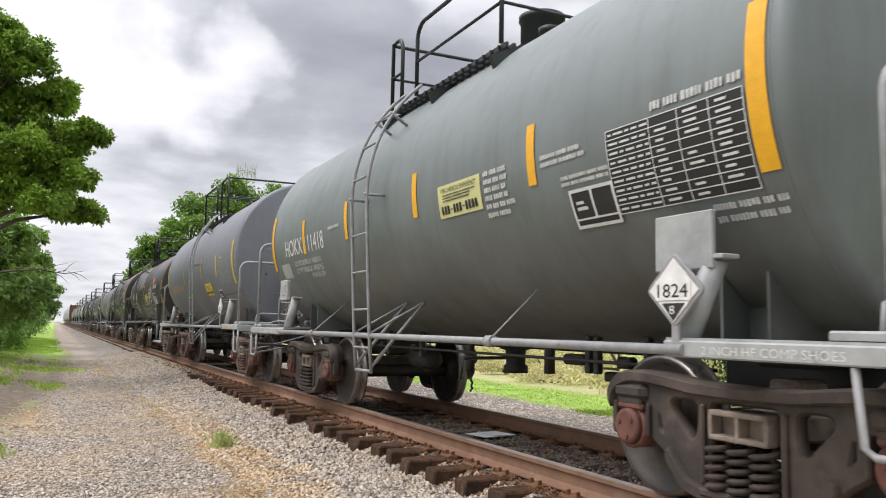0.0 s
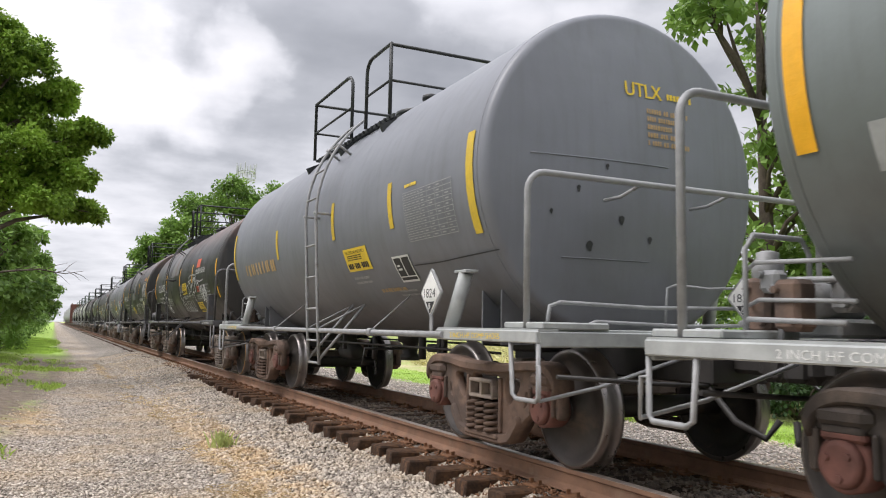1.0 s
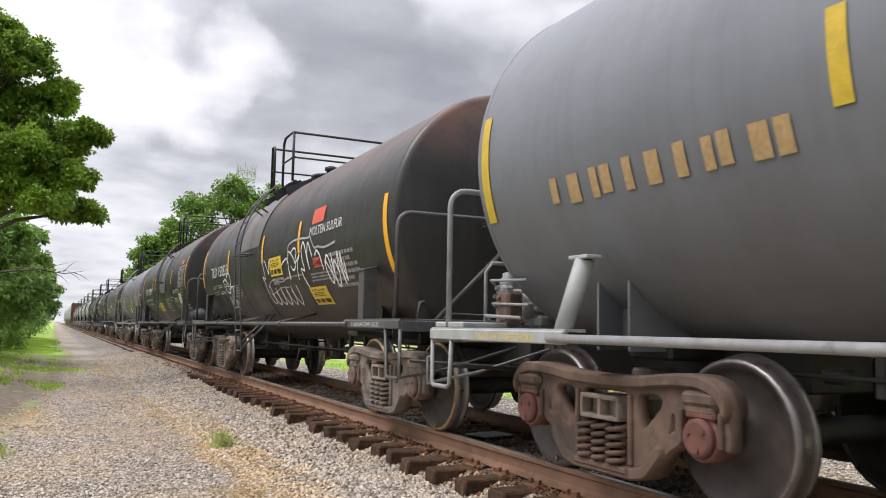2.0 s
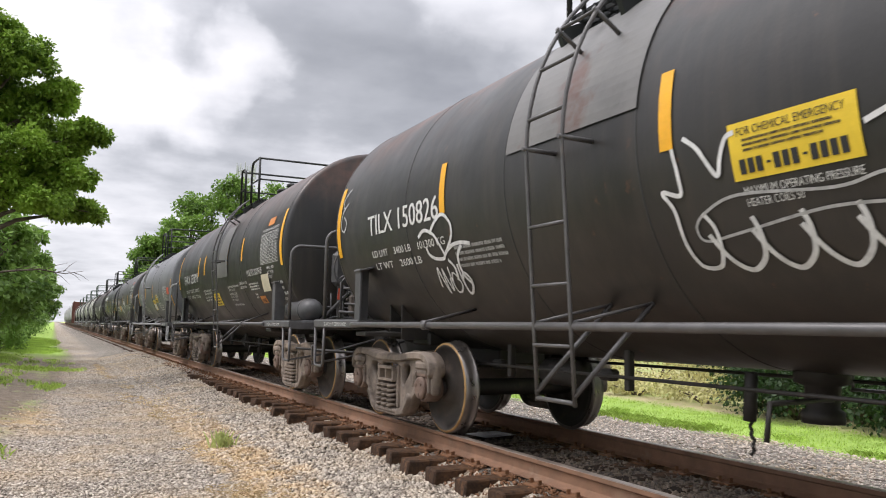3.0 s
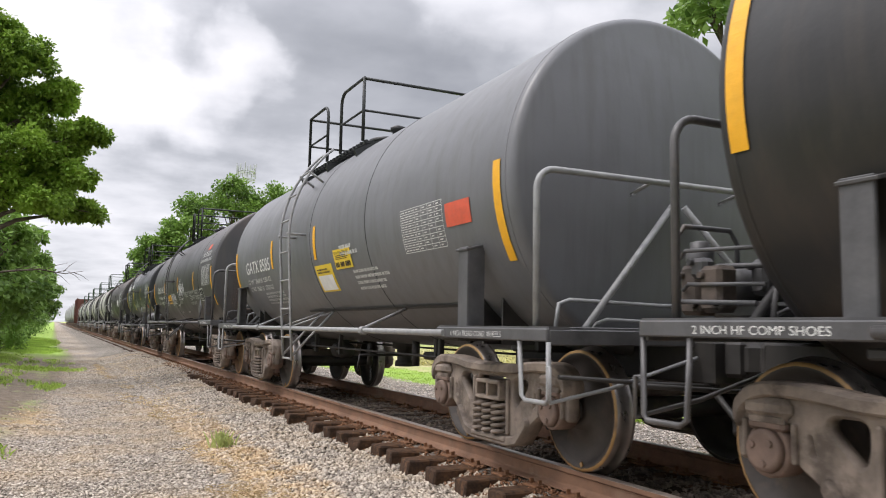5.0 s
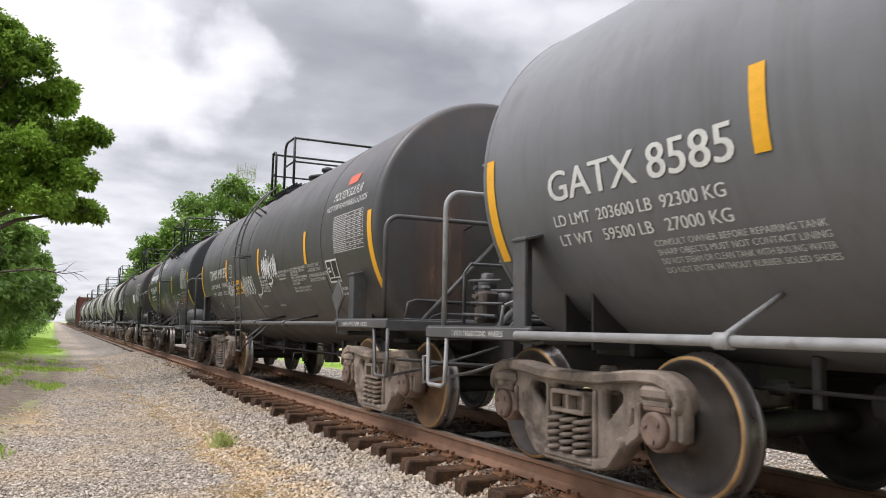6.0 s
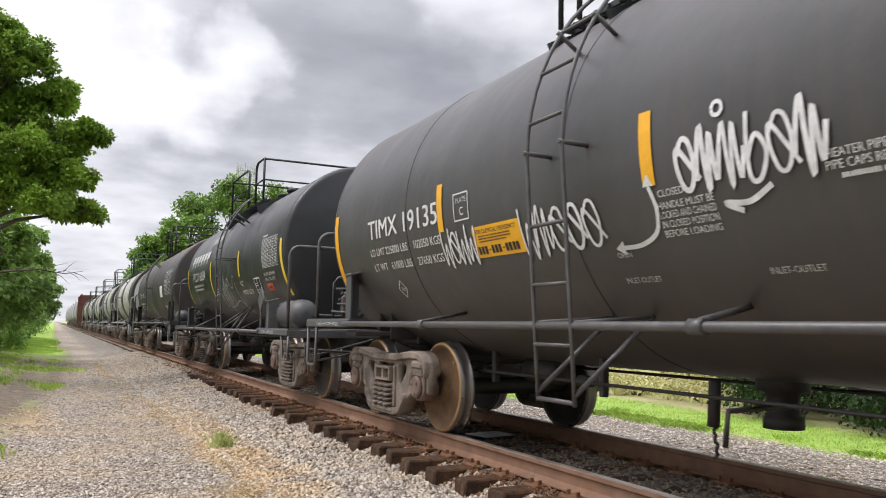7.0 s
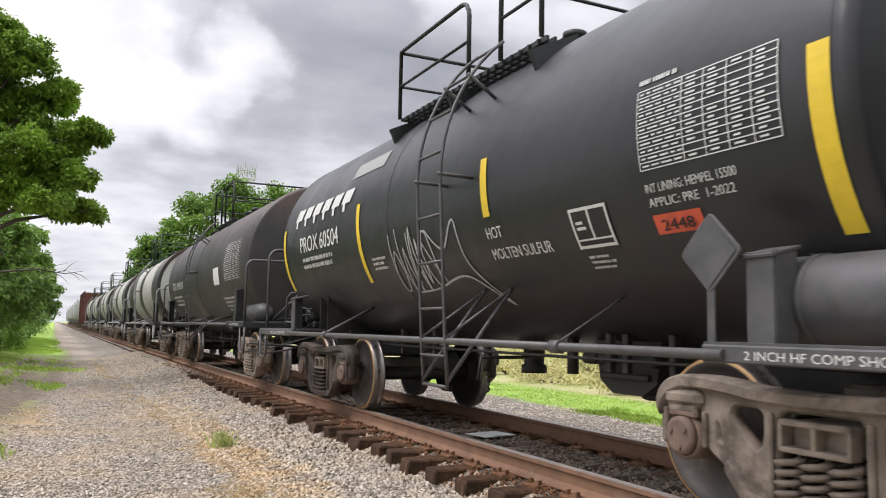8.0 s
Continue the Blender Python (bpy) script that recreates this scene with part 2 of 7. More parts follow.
M["spray_grey"] = plain("thin_grey_spray_paint", (0.40, 0.40, 0.40), 0.6, 0, 0.25, 16)
M["seam"] = plain("jacket_seam_shadow_gap", (0.03, 0.03, 0.03), 0.6, 0, 0.2)
M["silver_patch"] = plain("bare_metal_jacket_patch", (0.16, 0.155, 0.15), 0.5, 0.2, 0.2, 3, (0.13, 0.065, 0.05), 0.58)
M["maroon"] = plain("oxide_red_car_paint", (0.13, 0.045, 0.035), 0.65, 0, 0.3, 1.5, (0.07, 0.05, 0.04), 0.6)
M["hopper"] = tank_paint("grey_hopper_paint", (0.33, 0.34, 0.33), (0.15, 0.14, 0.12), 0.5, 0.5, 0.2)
M["rail_side"] = plain("brown_rusty_rail_side", (0.215, 0.118, 0.072), 0.8, 0, 0.25, 4, (0.24, 0.16, 0.11), 0.56, 0.3)
M["rail_top"] = plain("worn_rail_head", (0.40, 0.33, 0.28), 0.35, 0.6, 0.2, 7)
M["plate_rust"] = plain("rusty_tie_plate", (0.20, 0.095, 0.045), 0.85, 0, 0.35, 10, (0.10, 0.06, 0.04), 0.55, 0.4)
M["steel_sheet"] = plain("bare_pale_metal_sheet", (0.55, 0.56, 0.57), 0.45, 0.3, 0.15, 4)
M["bark"] = plain("grey_brown_bark", (0.11, 0.085, 0.065), 0.9, 0, 0.4, 8, None, 0.6, 0.6)
M["antenna"] = plain("pale_grey_mast_paint", (0.45, 0.46, 0.47), 0.5, 0.1, 0.1)


def tie_material():
    k = Nodes("creosoted_timber")
    info = k.n("ObjectInfo")
    v = k.coords((1.2, 14, 14))
    g = k.noise(v, 3.0, 6, 0.6)
    c = k.mix(k.remap(g, 0.3, 0.7), (0.008, 0.006, 0.005), (0.040, 0.028, 0.022))
    c = k.mix(k.math("MULTIPLY", info.outputs["Random"], 0.45), c, (0.045, 0.034, 0.028))
    c = k.mix(k.remap(k.noise(k.coords(), 9, 5), 0.58, 0.70, 0, 0.7), c, (0.16, 0.085, 0.05))
    # rust and grit washed off the rails and plates
    sep = k.n("SeparateXYZ")
    k.l(k.coords(), sep.inputs[0])
    off = k.math("ABSOLUTE", k.math("SUBTRACT", k.math("ABSOLUTE", sep.outputs["X"], 0.0), 0.7525), 0.0)
    rust = k.math("MULTIPLY", k.remap(off, 0.72, 0.16), k.remap(k.noise(k.coords(), 14, 6, 0.7), 0.33, 0.58, 0, 0.85))
    c = k.mix(rust, c, (0.17, 0.090, 0.048))
    k.bump(g, 0.6, 0.02)
    k.b.inputs["Specular IOR Level"].default_value = 0.15
    return k.done(c, 0.9)


def leaf_material(name, dark, light, yellow=None):
    k = Nodes(name)
    geo = k.n("NewGeometry")
    c = k.mix(geo.outputs["Random Per Island"], dark, light)
    c = k.mix(k.remap(k.noise(k.coords(), 0.55, 4), 0.40, 0.64), c, tuple(x * 1.25 for x in light))
    if yellow:
        c = k.mix(k.remap(k.noise(k.coords(), 0.8, 4), 0.62, 0.70, 0, 0.7), c, yellow)
    k.b.inputs["Specular IOR Level"].default_value = 0.35
    m = k.done(c, 0.5)
    tr = k.n("BsdfTranslucent")
    k.l(c, tr.inputs["Color"])
    mix = k.n("MixShader", Fac=0.32)
    k.l(k.b.outputs[0], mix.inputs[1])
    k.l(tr.outputs[0], mix.inputs[2])
    k.l(mix.outputs[0], k.t.nodes["Material Output"].inputs["Surface"])
    return m


M["tie"] = tie_material()
M["leaf_near"] = leaf_material("bright_compound_leaves", (0.075, 0.155, 0.018), (0.28, 0.42, 0.062))
M["leaf_far"] = leaf_material("green_leaves", (0.07, 0.14, 0.028), (0.20, 0.32, 0.068))
M["leaf_dark"] = leaf_material("dark_hedge_leaves", (0.018, 0.042, 0.014), (0.050, 0.095, 0.030))
M["brush"] = leaf_material("dry_tan_brush", (0.34, 0.32, 0.13), (0.58, 0.54, 0.26), (0.36, 0.44, 0.12))
M["grass"] = leaf_material("fresh_grass", (0.26, 0.40, 0.06), (0.46, 0.62, 0.13))
M["grass_dry"] = leaf_material("yellowing_grass", (0.26, 0.32, 0.08), (0.50, 0.50, 0.20))
M["weed"] = leaf_material("thin_weed_blades", (0.34, 0.42, 0.12), (0.58, 0.64, 0.26))
M["straw"] = leaf_material("dead_straw", (0.40, 0.29, 0.15), (0.62, 0.48, 0.27))


def tan_dirt(k):
    """Where tan soil and dead straw show through the gravel: a strip between road and ballast, and a patch by the verge."""
    v = k.coords()
    sep = k.n("SeparateXYZ")
    k.l(v, sep.inputs[0])
    jit = k.math("MULTIPLY", k.math("SUBTRACT", k.noise(v, 2.2, 5, 0.6), 0.5), 0.9)
    x, y = k.math("ADD", sep.outputs["X"], jit), sep.outputs["Y"]
    strip = k.math("MULTIPLY", k.math("MULTIPLY", k.remap(x, 1.45, 1.7), k.remap(x, 2.3, 2.05)), k.remap(y, 17, 9, 0, 1))
    patch = k.math("MULTIPLY", k.math("MULTIPLY", k.remap(x, 0.2, -0.2), k.remap(y, 16.2, 14.6)), k.remap(y, 11.4, 12.8))
    both = k.math("MAXIMUM", strip, patch)
    return k.math("MULTIPLY", both, k.remap(k.noise(v, 3.2, 6, 0.7), 0.34, 0.56, 0.0, 0.95))


def stone_material(name="crushed_limestone", low=(0.17, 0.140, 0.113), high=(0.60, 0.525, 0.435)):
    k = Nodes(name)
    geo = k.n("NewGeometry")
    r = geo.outputs["Random Per Island"]
    c = k.mix(r, low, high)
    c = k.mix(k.remap(k.noise(k.coords(), 0.8, 6, 0.65), 0.47, 0.66, 0, 0.55), c, (0.50, 0.375, 0.235))
    c = k.mix(tan_dirt(k), c, k.mix(r, (0.32, 0.215, 0.115), (0.62, 0.46, 0.28)))
    k.bump(k.noise(k.coords(), 60, 4), 0.4, 0.01)
    return k.done(c, 0.85)


M["stone"] = stone_material()
# pinkish far-side stone, lightened further to stand in for skylight behind the train
M["pale_stone"] = stone_material("brightened_pink_limestone", (0.36, 0.30, 0.26), (0.74, 0.65, 0.58))
# oily bed stones; their colour also holds the shade under the train
M["bed_stone"] = plain("oil_stained_shaded_ballast", (0.155, 0.12, 0.094), 0.8, 0, 0.6, 9, (0.22, 0.17, 0.13), 0.56, 0.5)
M["dull_yellow"] = plain("weathered_yellow_tape", (0.58, 0.40, 0.03), 0.5, 0, 0.15, 14, (0.36, 0.27, 0.08), 0.62)


def ground_material():
    """Gravel road, ballast shoulder, track ballast darkened for oil and the train's shade, and grass verges, by
    distance from the track.
    """
    k = Nodes("gravel_and_verge")
    tc = k.n("TexCoord")
    v = tc.outputs["Object"]
    sep = k.n("SeparateXYZ")
    k.l(v, sep.inputs[0])
    X, Y = sep.outputs["X"], sep.outputs["Y"]
    wob = k.math("MULTIPLY", k.math("SUBTRACT", k.noise(v, 0.45, 5, 0.6), 0.5), 2.2)
    wob2 = k.math("MULTIPLY", k.math("SUBTRACT", k.noise(v, 2.5, 5, 0.6), 0.5), 1.0)
    xx = k.math("ADD", X, wob2)

    def stones(scale, dark, light):
        vo = k.n("TexVoronoi", Scale=scale)
        k.l(v, vo.inputs["Vector"])
        c = k.n("SeparateColor")
        k.l(vo.outputs["Color"], c.inputs[0])
        col = k.mix(c.outputs[0], dark, light)
        col = k.mix(k.remap(vo.outputs["Distance"], 0.35, 0.75, 0, 0.75), col, tuple(x * 0.35 for x in dark))
        return col, vo.outputs["Distance"]

    road, rd = stones(26, (0.27, 0.222, 0.183), (0.62, 0.55, 0.475))
    bal, bd = stones(20, (0.19, 0.160, 0.132), (0.52, 0.465, 0.395))
    road = k.mix(k.remap(k.noise(v, 0.8, 6, 0.65), 0.42, 0.64, 0, 0.55), road, (0.47, 0.355, 0.23))
    # ballast shoulder both sides of the track
    m = k.math("MULTIPLY", k.remap(xx, 1.5, 2.0), 1.0)
    c = k.mix(m, road, bal)
    # tan soil and straw between road and ballast
    c = k.mix(tan_dirt(k), c, (0.50, 0.35, 0.17))
    # track bed, brown with oil and brake dust, darkened further for shade under the train
    tb = k.math("MULTIPLY", k.remap(X, GAUGE_X - 0.35, GAUGE_X + 0.15), k.remap(X, TRACK_X + 1.2, TRACK_X + 0.8))
    dark, dd = stones(19, (0.06, 0.046, 0.036), (0.25, 0.195, 0.155))
    c = k.mix(tb, c, dark)
    # right-hand verge
    gn = k.noise(v, 3.0, 6, 0.6)
    green = k.mix(k.remap(gn, 0.3, 0.7), (0.24, 0.38, 0.055), (0.38, 0.54, 0.11))
    field = k.mix(k.remap(k.noise(v, 0.06, 4), 0.45, 0.6), green, (0.27, 0.27, 0.10))
    rg = k.remap(k.math("ADD", X, k.math("MULTIPLY", wob, 0.35)), 8.6, 9.0)
    c = k.mix(rg, c, green)
    meadow = k.mix(k.remap(k.noise(v, 0.9, 5, 0.65), 0.38, 0.62), (0.52, 0.45, 0.26), (0.36, 0.42, 0.13))
    c = k.mix(k.remap(k.math("ADD", X, k.math("MULTIPLY", wob, 0.4)), 10.9, 11.4), c, meadow)
    c = k.mix(k.remap(X, 20, 30), c, field)
    # left-hand verge: dirt, then grass
    edge = k.math("SUBTRACT", k.remap(Y, 10, 28, -0.45, 0.90), k.remap(Y, 32, 56, 0.0, 0.60))
    dl = k.math("SUBTRACT", k.math("ADD", edge, k.math("MULTIPLY", wob, 0.30)), X)
    soil = k.mix(k.remap(k.noise(v, 6.0, 6, 0.7), 0.35, 0.65), (0.075, 0.055, 0.038), (0.20, 0.150, 0.105))
    c = k.mix(k.remap(dl, -0.25, 0.45, 0, 0.9), c, soil)
    sparse = k.remap(k.noise(v, 1.4, 6, 0.7), 0.52, 0.66, 0, 0.55)
    far_lawn = k.math("MAXIMUM", k.remap(Y, 33, 40), sparse)
    lg = k.math("MULTIPLY", k.remap(dl, -0.1, 0.5), far_lawn)
    c = k.mix(lg, c, green)
    far = k.remap(X, -1.5, -4.0)
    c = k.mix(far, c, (0.09, 0.13, 0.035))
    hgt = k.math("ADD", k.math("MULTIPLY", k.math("ADD", rd, bd), -0.5), k.math("MULTIPLY", gn, 0.4))
    k.bump(hgt, 1.0, 0.05)
    return k.done(c, 0.9)


M["ground"] = ground_material()


# ---- mesh helpers ----
def link(name, me, mats, parent=None, label=""):
    ob = new(name, me)
    for m in mats if isinstance(mats, (list, tuple)) else [mats]:
        if len(me.materials) < (len(mats) if isinstance(mats, (list, tuple)) else 1):
            me.materials.append(M[m] if isinstance(m, str) else m)
    if parent is not None:
        ob.parent = parent
    if label:
        tagged(ob, label)
    if name in ("small_print", "end_print", "print", "faded_print", "notice_print", "yellow_print", "table_rules"):
        tagged(ob, label, kind="stuff")
    return ob


def part(name, bm, mats, parent=None, label=""):
    me = bpy.data.meshes.new(name)
    bm.to_mesh(me)
    bm.free()
    return link(name, me, mats, parent, label)


def box(bm, c, s, turn=None, bev=0.0, mat=0):
    """A box with centre c and size s, turned by Euler degrees about its centre."""
    m = Matrix.LocRotScale(c, Euler([radians(a) for a in (turn or (0, 0, 0))]), s)
    r = bmesh.ops.create_cube(bm, size=1.0, matrix=m)
    faces = {f for v in r["verts"] for f in v.link_faces}
    for f in faces:
        f.material_index = mat
    if bev:
        edges = list({e for v in r["verts"] for e in v.link_edges})
        res = bmesh.ops.bevel(bm, geom=edges, offset=bev, segments=1, affect="EDGES", profile=0.5)
        for f in res["faces"]:
            f.material_index = mat


def tube(bm, pts, r, n=8, mat=0, close=True):
    """A round bar along a polyline; r may be one radius or one for each point."""
    pts = [Vector(p) for p in pts]
    rs = r if isinstance(r, (list, tuple)) else [r] * len(pts)
    rings = []
    ref = None
    for i, p in enumerate(pts):
        d = (pts[min(i + 1, len(pts) - 1)] - pts[max(i - 1, 0)]).normalized()
        if ref is None:
            ref = d.orthogonal().normalized()
        ref = (ref - d * ref.dot(d))
        ref = ref.normalized() if ref.length > 1e-6 else d.orthogonal().normalized()
        o = d.cross(ref)
        rings.append([bm.verts.new(p + (ref * math.cos(a) + o * math.sin(a)) * rs[i]) for a in (2 * math.pi * k / n for k in range(n))])
    for a, b in zip(rings, rings[1:]):
        for k in range(n):
            f = bm.faces.new((a[k], a[(k + 1) % n], b[(k + 1) % n], b[k]))
            f.smooth, f.material_index = True, mat
    if close:
        for ring in (rings[0][::-1], rings[-1]):
            bm.faces.new(ring).material_index = mat


def lathe(bm, prof, n=32, axis="x", c=(0, 0, 0), mats=None, smooth=True):
    """Turns a profile of (along, radius) about an axis through c."""
    rings = []
    for u, r in prof:
        ring = []
        for k in range(n):
            a = 2 * math.pi * k / n
            p, q = r * math.cos(a), r * math.sin(a)
            co = {"x": (u, p, q), "y": (p, u, q), "z": (p, q, u)}[axis]
            ring.append(bm.verts.new(Vector(co) + Vector(c)))
        rings.append(ring)
    for i, (a, b) in enumerate(zip(rings, rings[1:])):
        for k in range(n):
            f = bm.faces.new((a[k], b[k], b[(k + 1) % n], a[(k + 1) % n]))
            f.smooth, f.material_index = smooth, (mats[i] if mats else 0)
    for ring in (rings[0], rings[-1]):
        f = bm.faces.new(ring)
        f.material_index = mats[0 if ring is rings[0] else -1] if mats else 0
    bmesh.ops.recalc_face_normals(bm, faces=bm.faces[:])


def rounded(pts, r, seg=4):
    """Rounds the corners of a closed 2D polygon."""
    out = []
    n = len(pts)
    for i in range(n):
        p, a, b = Vector(pts[i]), Vector(pts[i - 1]), Vector(pts[(i + 1) % n])
        da, db = (a - p), (b - p)
        k = min(r, da.length * 0.45, db.length * 0.45)
        s, e = p + da.normalized() * k, p + db.normalized() * k
        for j in range(seg + 1):
            t = j / seg
            out.append(s * (1 - t) ** 2 + p * 2 * t * (1 - t) + e * t * t)
    return out


def plate_mesh(name, outlines, thick, bevel=0.0):
    """A flat casting: outer outline and holes in 2D, filled, with thickness and eased edges. It lies in xy, thick along z."""
    cu = bpy.data.curves.new(name, "CURVE")
    cu.dimensions, cu.fill_mode, cu.extrude, cu.bevel_depth, cu.bevel_resolution = "2D", "BOTH", thick / 2 - bevel, bevel, 0
    for pts in outlines:
        sp = cu.splines.new("POLY")
        sp.points.add(len(pts) - 1)
        for q, p in zip(sp.points, pts):
            q.co = (p[0], p[1], 0, 1)
        sp.use_cyclic_u = True
    ob = bpy.data.objects.new(name, cu)
    me = bpy.data.meshes.new_from_object(ob)
    bpy.data.objects.remove(ob)
    return me


TEXTS = {}


def text_shape(body, bold=0.0):
    """Flat lettering of cap height about 1, cut into low bands so that it can be bent: verts, faces, width. bold widens the strokes by a second, shifted layer."""
    if (body, bold) not in TEXTS:
        cu = bpy.data.curves.new("lettering", "FONT")
        cu.body, cu.size, cu.resolution_u, cu.fill_mode = body, 1.0, 3, "BOTH"
        ob = bpy.data.objects.new("lettering", cu)
        me = bpy.data.meshes.new_from_object(ob)
        bpy.data.objects.remove(ob)
        bm = bmesh.new()
        bm.from_mesh(me)
        for z in (0.0, 0.18, 0.36, 0.54):
            bmesh.ops.bisect_plane(bm, geom=bm.verts[:] + bm.edges[:] + bm.faces[:], plane_co=(0, z, 0), plane_no=(0, 1, 0))
        bm.verts.index_update()
        vs = np.array([v.co[:2] for v in bm.verts])
        k = 1 / 0.73
        vs = vs * k
        x0 = vs[:, 0].min()
        vs[:, 0] -= x0
        fs = [[v.index for v in f.verts] for f in bm.faces]
        if bold:
            n = len(vs)
            vs = np.concatenate([vs, vs + np.array([bold, 0.0])])
            fs = fs + [[q + n for q in f] for f in fs]
        TEXTS[body, bold] = (vs, fs, vs[:, 0].max())
        bm.free()
    return TEXTS[body, bold]


def from_arrays(name, verts, faces, smooth=False):
    me = bpy.data.meshes.new(name)
    verts = np.asarray(verts, dtype=np.float32).reshape(-1, 3)
    faces = np.asarray(faces, dtype=np.int32)
    k = faces.shape[1]
    me.vertices.add(len(verts))
    me.vertices.foreach_set("co", verts.ravel())
    me.loops.add(faces.size)
    me.loops.foreach_set("vertex_index", faces.ravel())
    me.polygons.add(len(faces))
    me.polygons.foreach_set("loop_start", np.arange(0, faces.size, k, dtype=np.int32))
    me.update(calc_edges=True)
    me.validate()
    if smooth:
        me.polygons.foreach_set("use_smooth", np.ones(len(faces), dtype=bool))
    return me


# ---- ground ----
RNG = np.random.default_rng(7)


def smooth01(a, b, x):
    t = np.clip((np.asarray(x, dtype=float) - a) / (b - a), 0, 1)
    return t * t * (3 - 2 * t)


def ground_z(x, y=0.0):
    """Height of the ground beside and under the track; farther on the ballast is heaped up to the tie tops."""
    x = np.asarray(x, dtype=float)
    z = np.full_like(x, -0.43)
    z = z + 0.105 * smooth01(GAUGE_X - 2.1, GAUGE_X - 0.8, x)
    z = z + 0.13 * smooth01(GAUGE_X - 0.58, GAUGE_X - 0.05, x)
    z = z - 0.105 * smooth01(TRACK_X + 0.55, TRACK_X + 1.0, x)
    z = z - 0.14 * smooth01(TRACK_X + 1.45, TRACK_X + 3.0, x)
    z = z + 0.12 * smooth01(0.4, -1.8, x)
    z = z + 0.11 * smooth01(14, 24, y) * smooth01(GAUGE_X - 1.5, GAUGE_X - 0.7, x) * smooth01(GAUGE_X - 0.1, GAUGE_X - 0.4, x)
    return z


def relief(x, y):
    """Small unevenness of the ground, less in the track."""
    q = noise.noise((x * 1.3, y * 1.3, 0)) * 0.02 + noise.noise((x * 0.3, y * 0.3, 5)) * 0.03
    return q * (0.2 if abs(x - TRACK_X) < 1.6 else 1.0) if abs(x) < 60 else 0.0


def build_ground():
    xs = np.unique(np.concatenate([-np.geomspace(3, 2500, 26), np.arange(-3, 14, 0.16), np.geomspace(14, 2500, 28)]))
    ys = np.unique(np.concatenate([-np.geomspace(2, 1500, 18), np.arange(-2, 30, 0.25), np.geomspace(30, 4000, 44)]))
    gx, gy = np.meshgrid(xs, ys)
    z = ground_z(gx, gy) + np.array([relief(a, b) for a, b in zip(gx.ravel(), gy.ravel())]).reshape(gx.shape)
    v = np.stack([gx, gy, z], -1).reshape(-1, 3)
    ny, nx = gx.shape
    i = np.arange(nx - 1)[None] + nx * np.arange(ny - 1)[:, None]
    f = np.stack([i, i + 1, i + 1 + nx, i + nx], -1).reshape(-1, 4)
    ob = link("ground", from_arrays("ground", v, f, True), "ground")
    tagged(ob, "gravel service road, ballast and grass verges beside the track", "ground", kind="structure")


build_ground()


def verge_edge(y):
    """Where the road gives way to the dirt and grass on its far side."""
    return np.interp(y, [7, 10, 14, 18, 25, 30, 40, 56, 80], [-0.50, -0.40, -0.10, 0.25, 0.65, 0.85, 0.65, 0.35, 0.3])


def loose_stones(name, label, xr, yr, count, size, mat, lift=0.0, dens=1.7, flat=0.75):
    """Broken stones lying on the ground, more of them near the camera."""
    base = np.array([(1, 0, 0), (-1, 0, 0), (0, 1, 0), (0, -1, 0), (0, 0, 1), (0, 0, -1)], float)
    tri = np.array([(0, 2, 4), (2, 1, 4), (1, 3, 4), (3, 0, 4), (2, 0, 5), (1, 2, 5), (3, 1, 5), (0, 3, 5)])
    x = RNG.uniform(xr[0], xr[1], count)
    y = yr[0] + (yr[1] - yr[0]) * RNG.random(count) ** dens
    keep = x > verge_edge(y) + RNG.normal(0, 0.30, count)
    x, y = x[keep], y[keep]
    count = len(x)
    s = RNG.uniform(size[0], size[1], count)
    z = ground_z(x, y) + np.array([relief(a, b) for a, b in zip(x, y)]) + s * 0.2 + lift
    v = base[None] * RNG.uniform(0.55, 1.25, (count, 6, 1)) + RNG.normal(0, 0.22, (count, 6, 3))
    a, b = RNG.uniform(0, 2 * np.pi, count), RNG.uniform(-0.6, 0.6, count)
    v = v * (s[:, None] * np.array([1, 1, flat]))[:, None, :]
    ca, sa, cb, sb = np.cos(a)[:, None], np.sin(a)[:, None], np.cos(b)[:, None], np.sin(b)[:, None]
    vx, vy, vz = v[..., 0], v[..., 1], v[..., 2]
    vy, vz = vy * cb - vz * sb, vy * sb + vz * cb
    vx, vy = vx * ca - vy * sa, vx * sa + vy * ca
    v = np.stack([vx + x[:, None], vy + y[:, None], vz + z[:, None]], -1)
    f = (tri[None] + 6 * np.arange(count)[:, None, None]).reshape(-1, 3)
    ob = link(name, from_arrays(name, v, f), mat)
    tagged(ob, label, "gravel", kind="stuff")


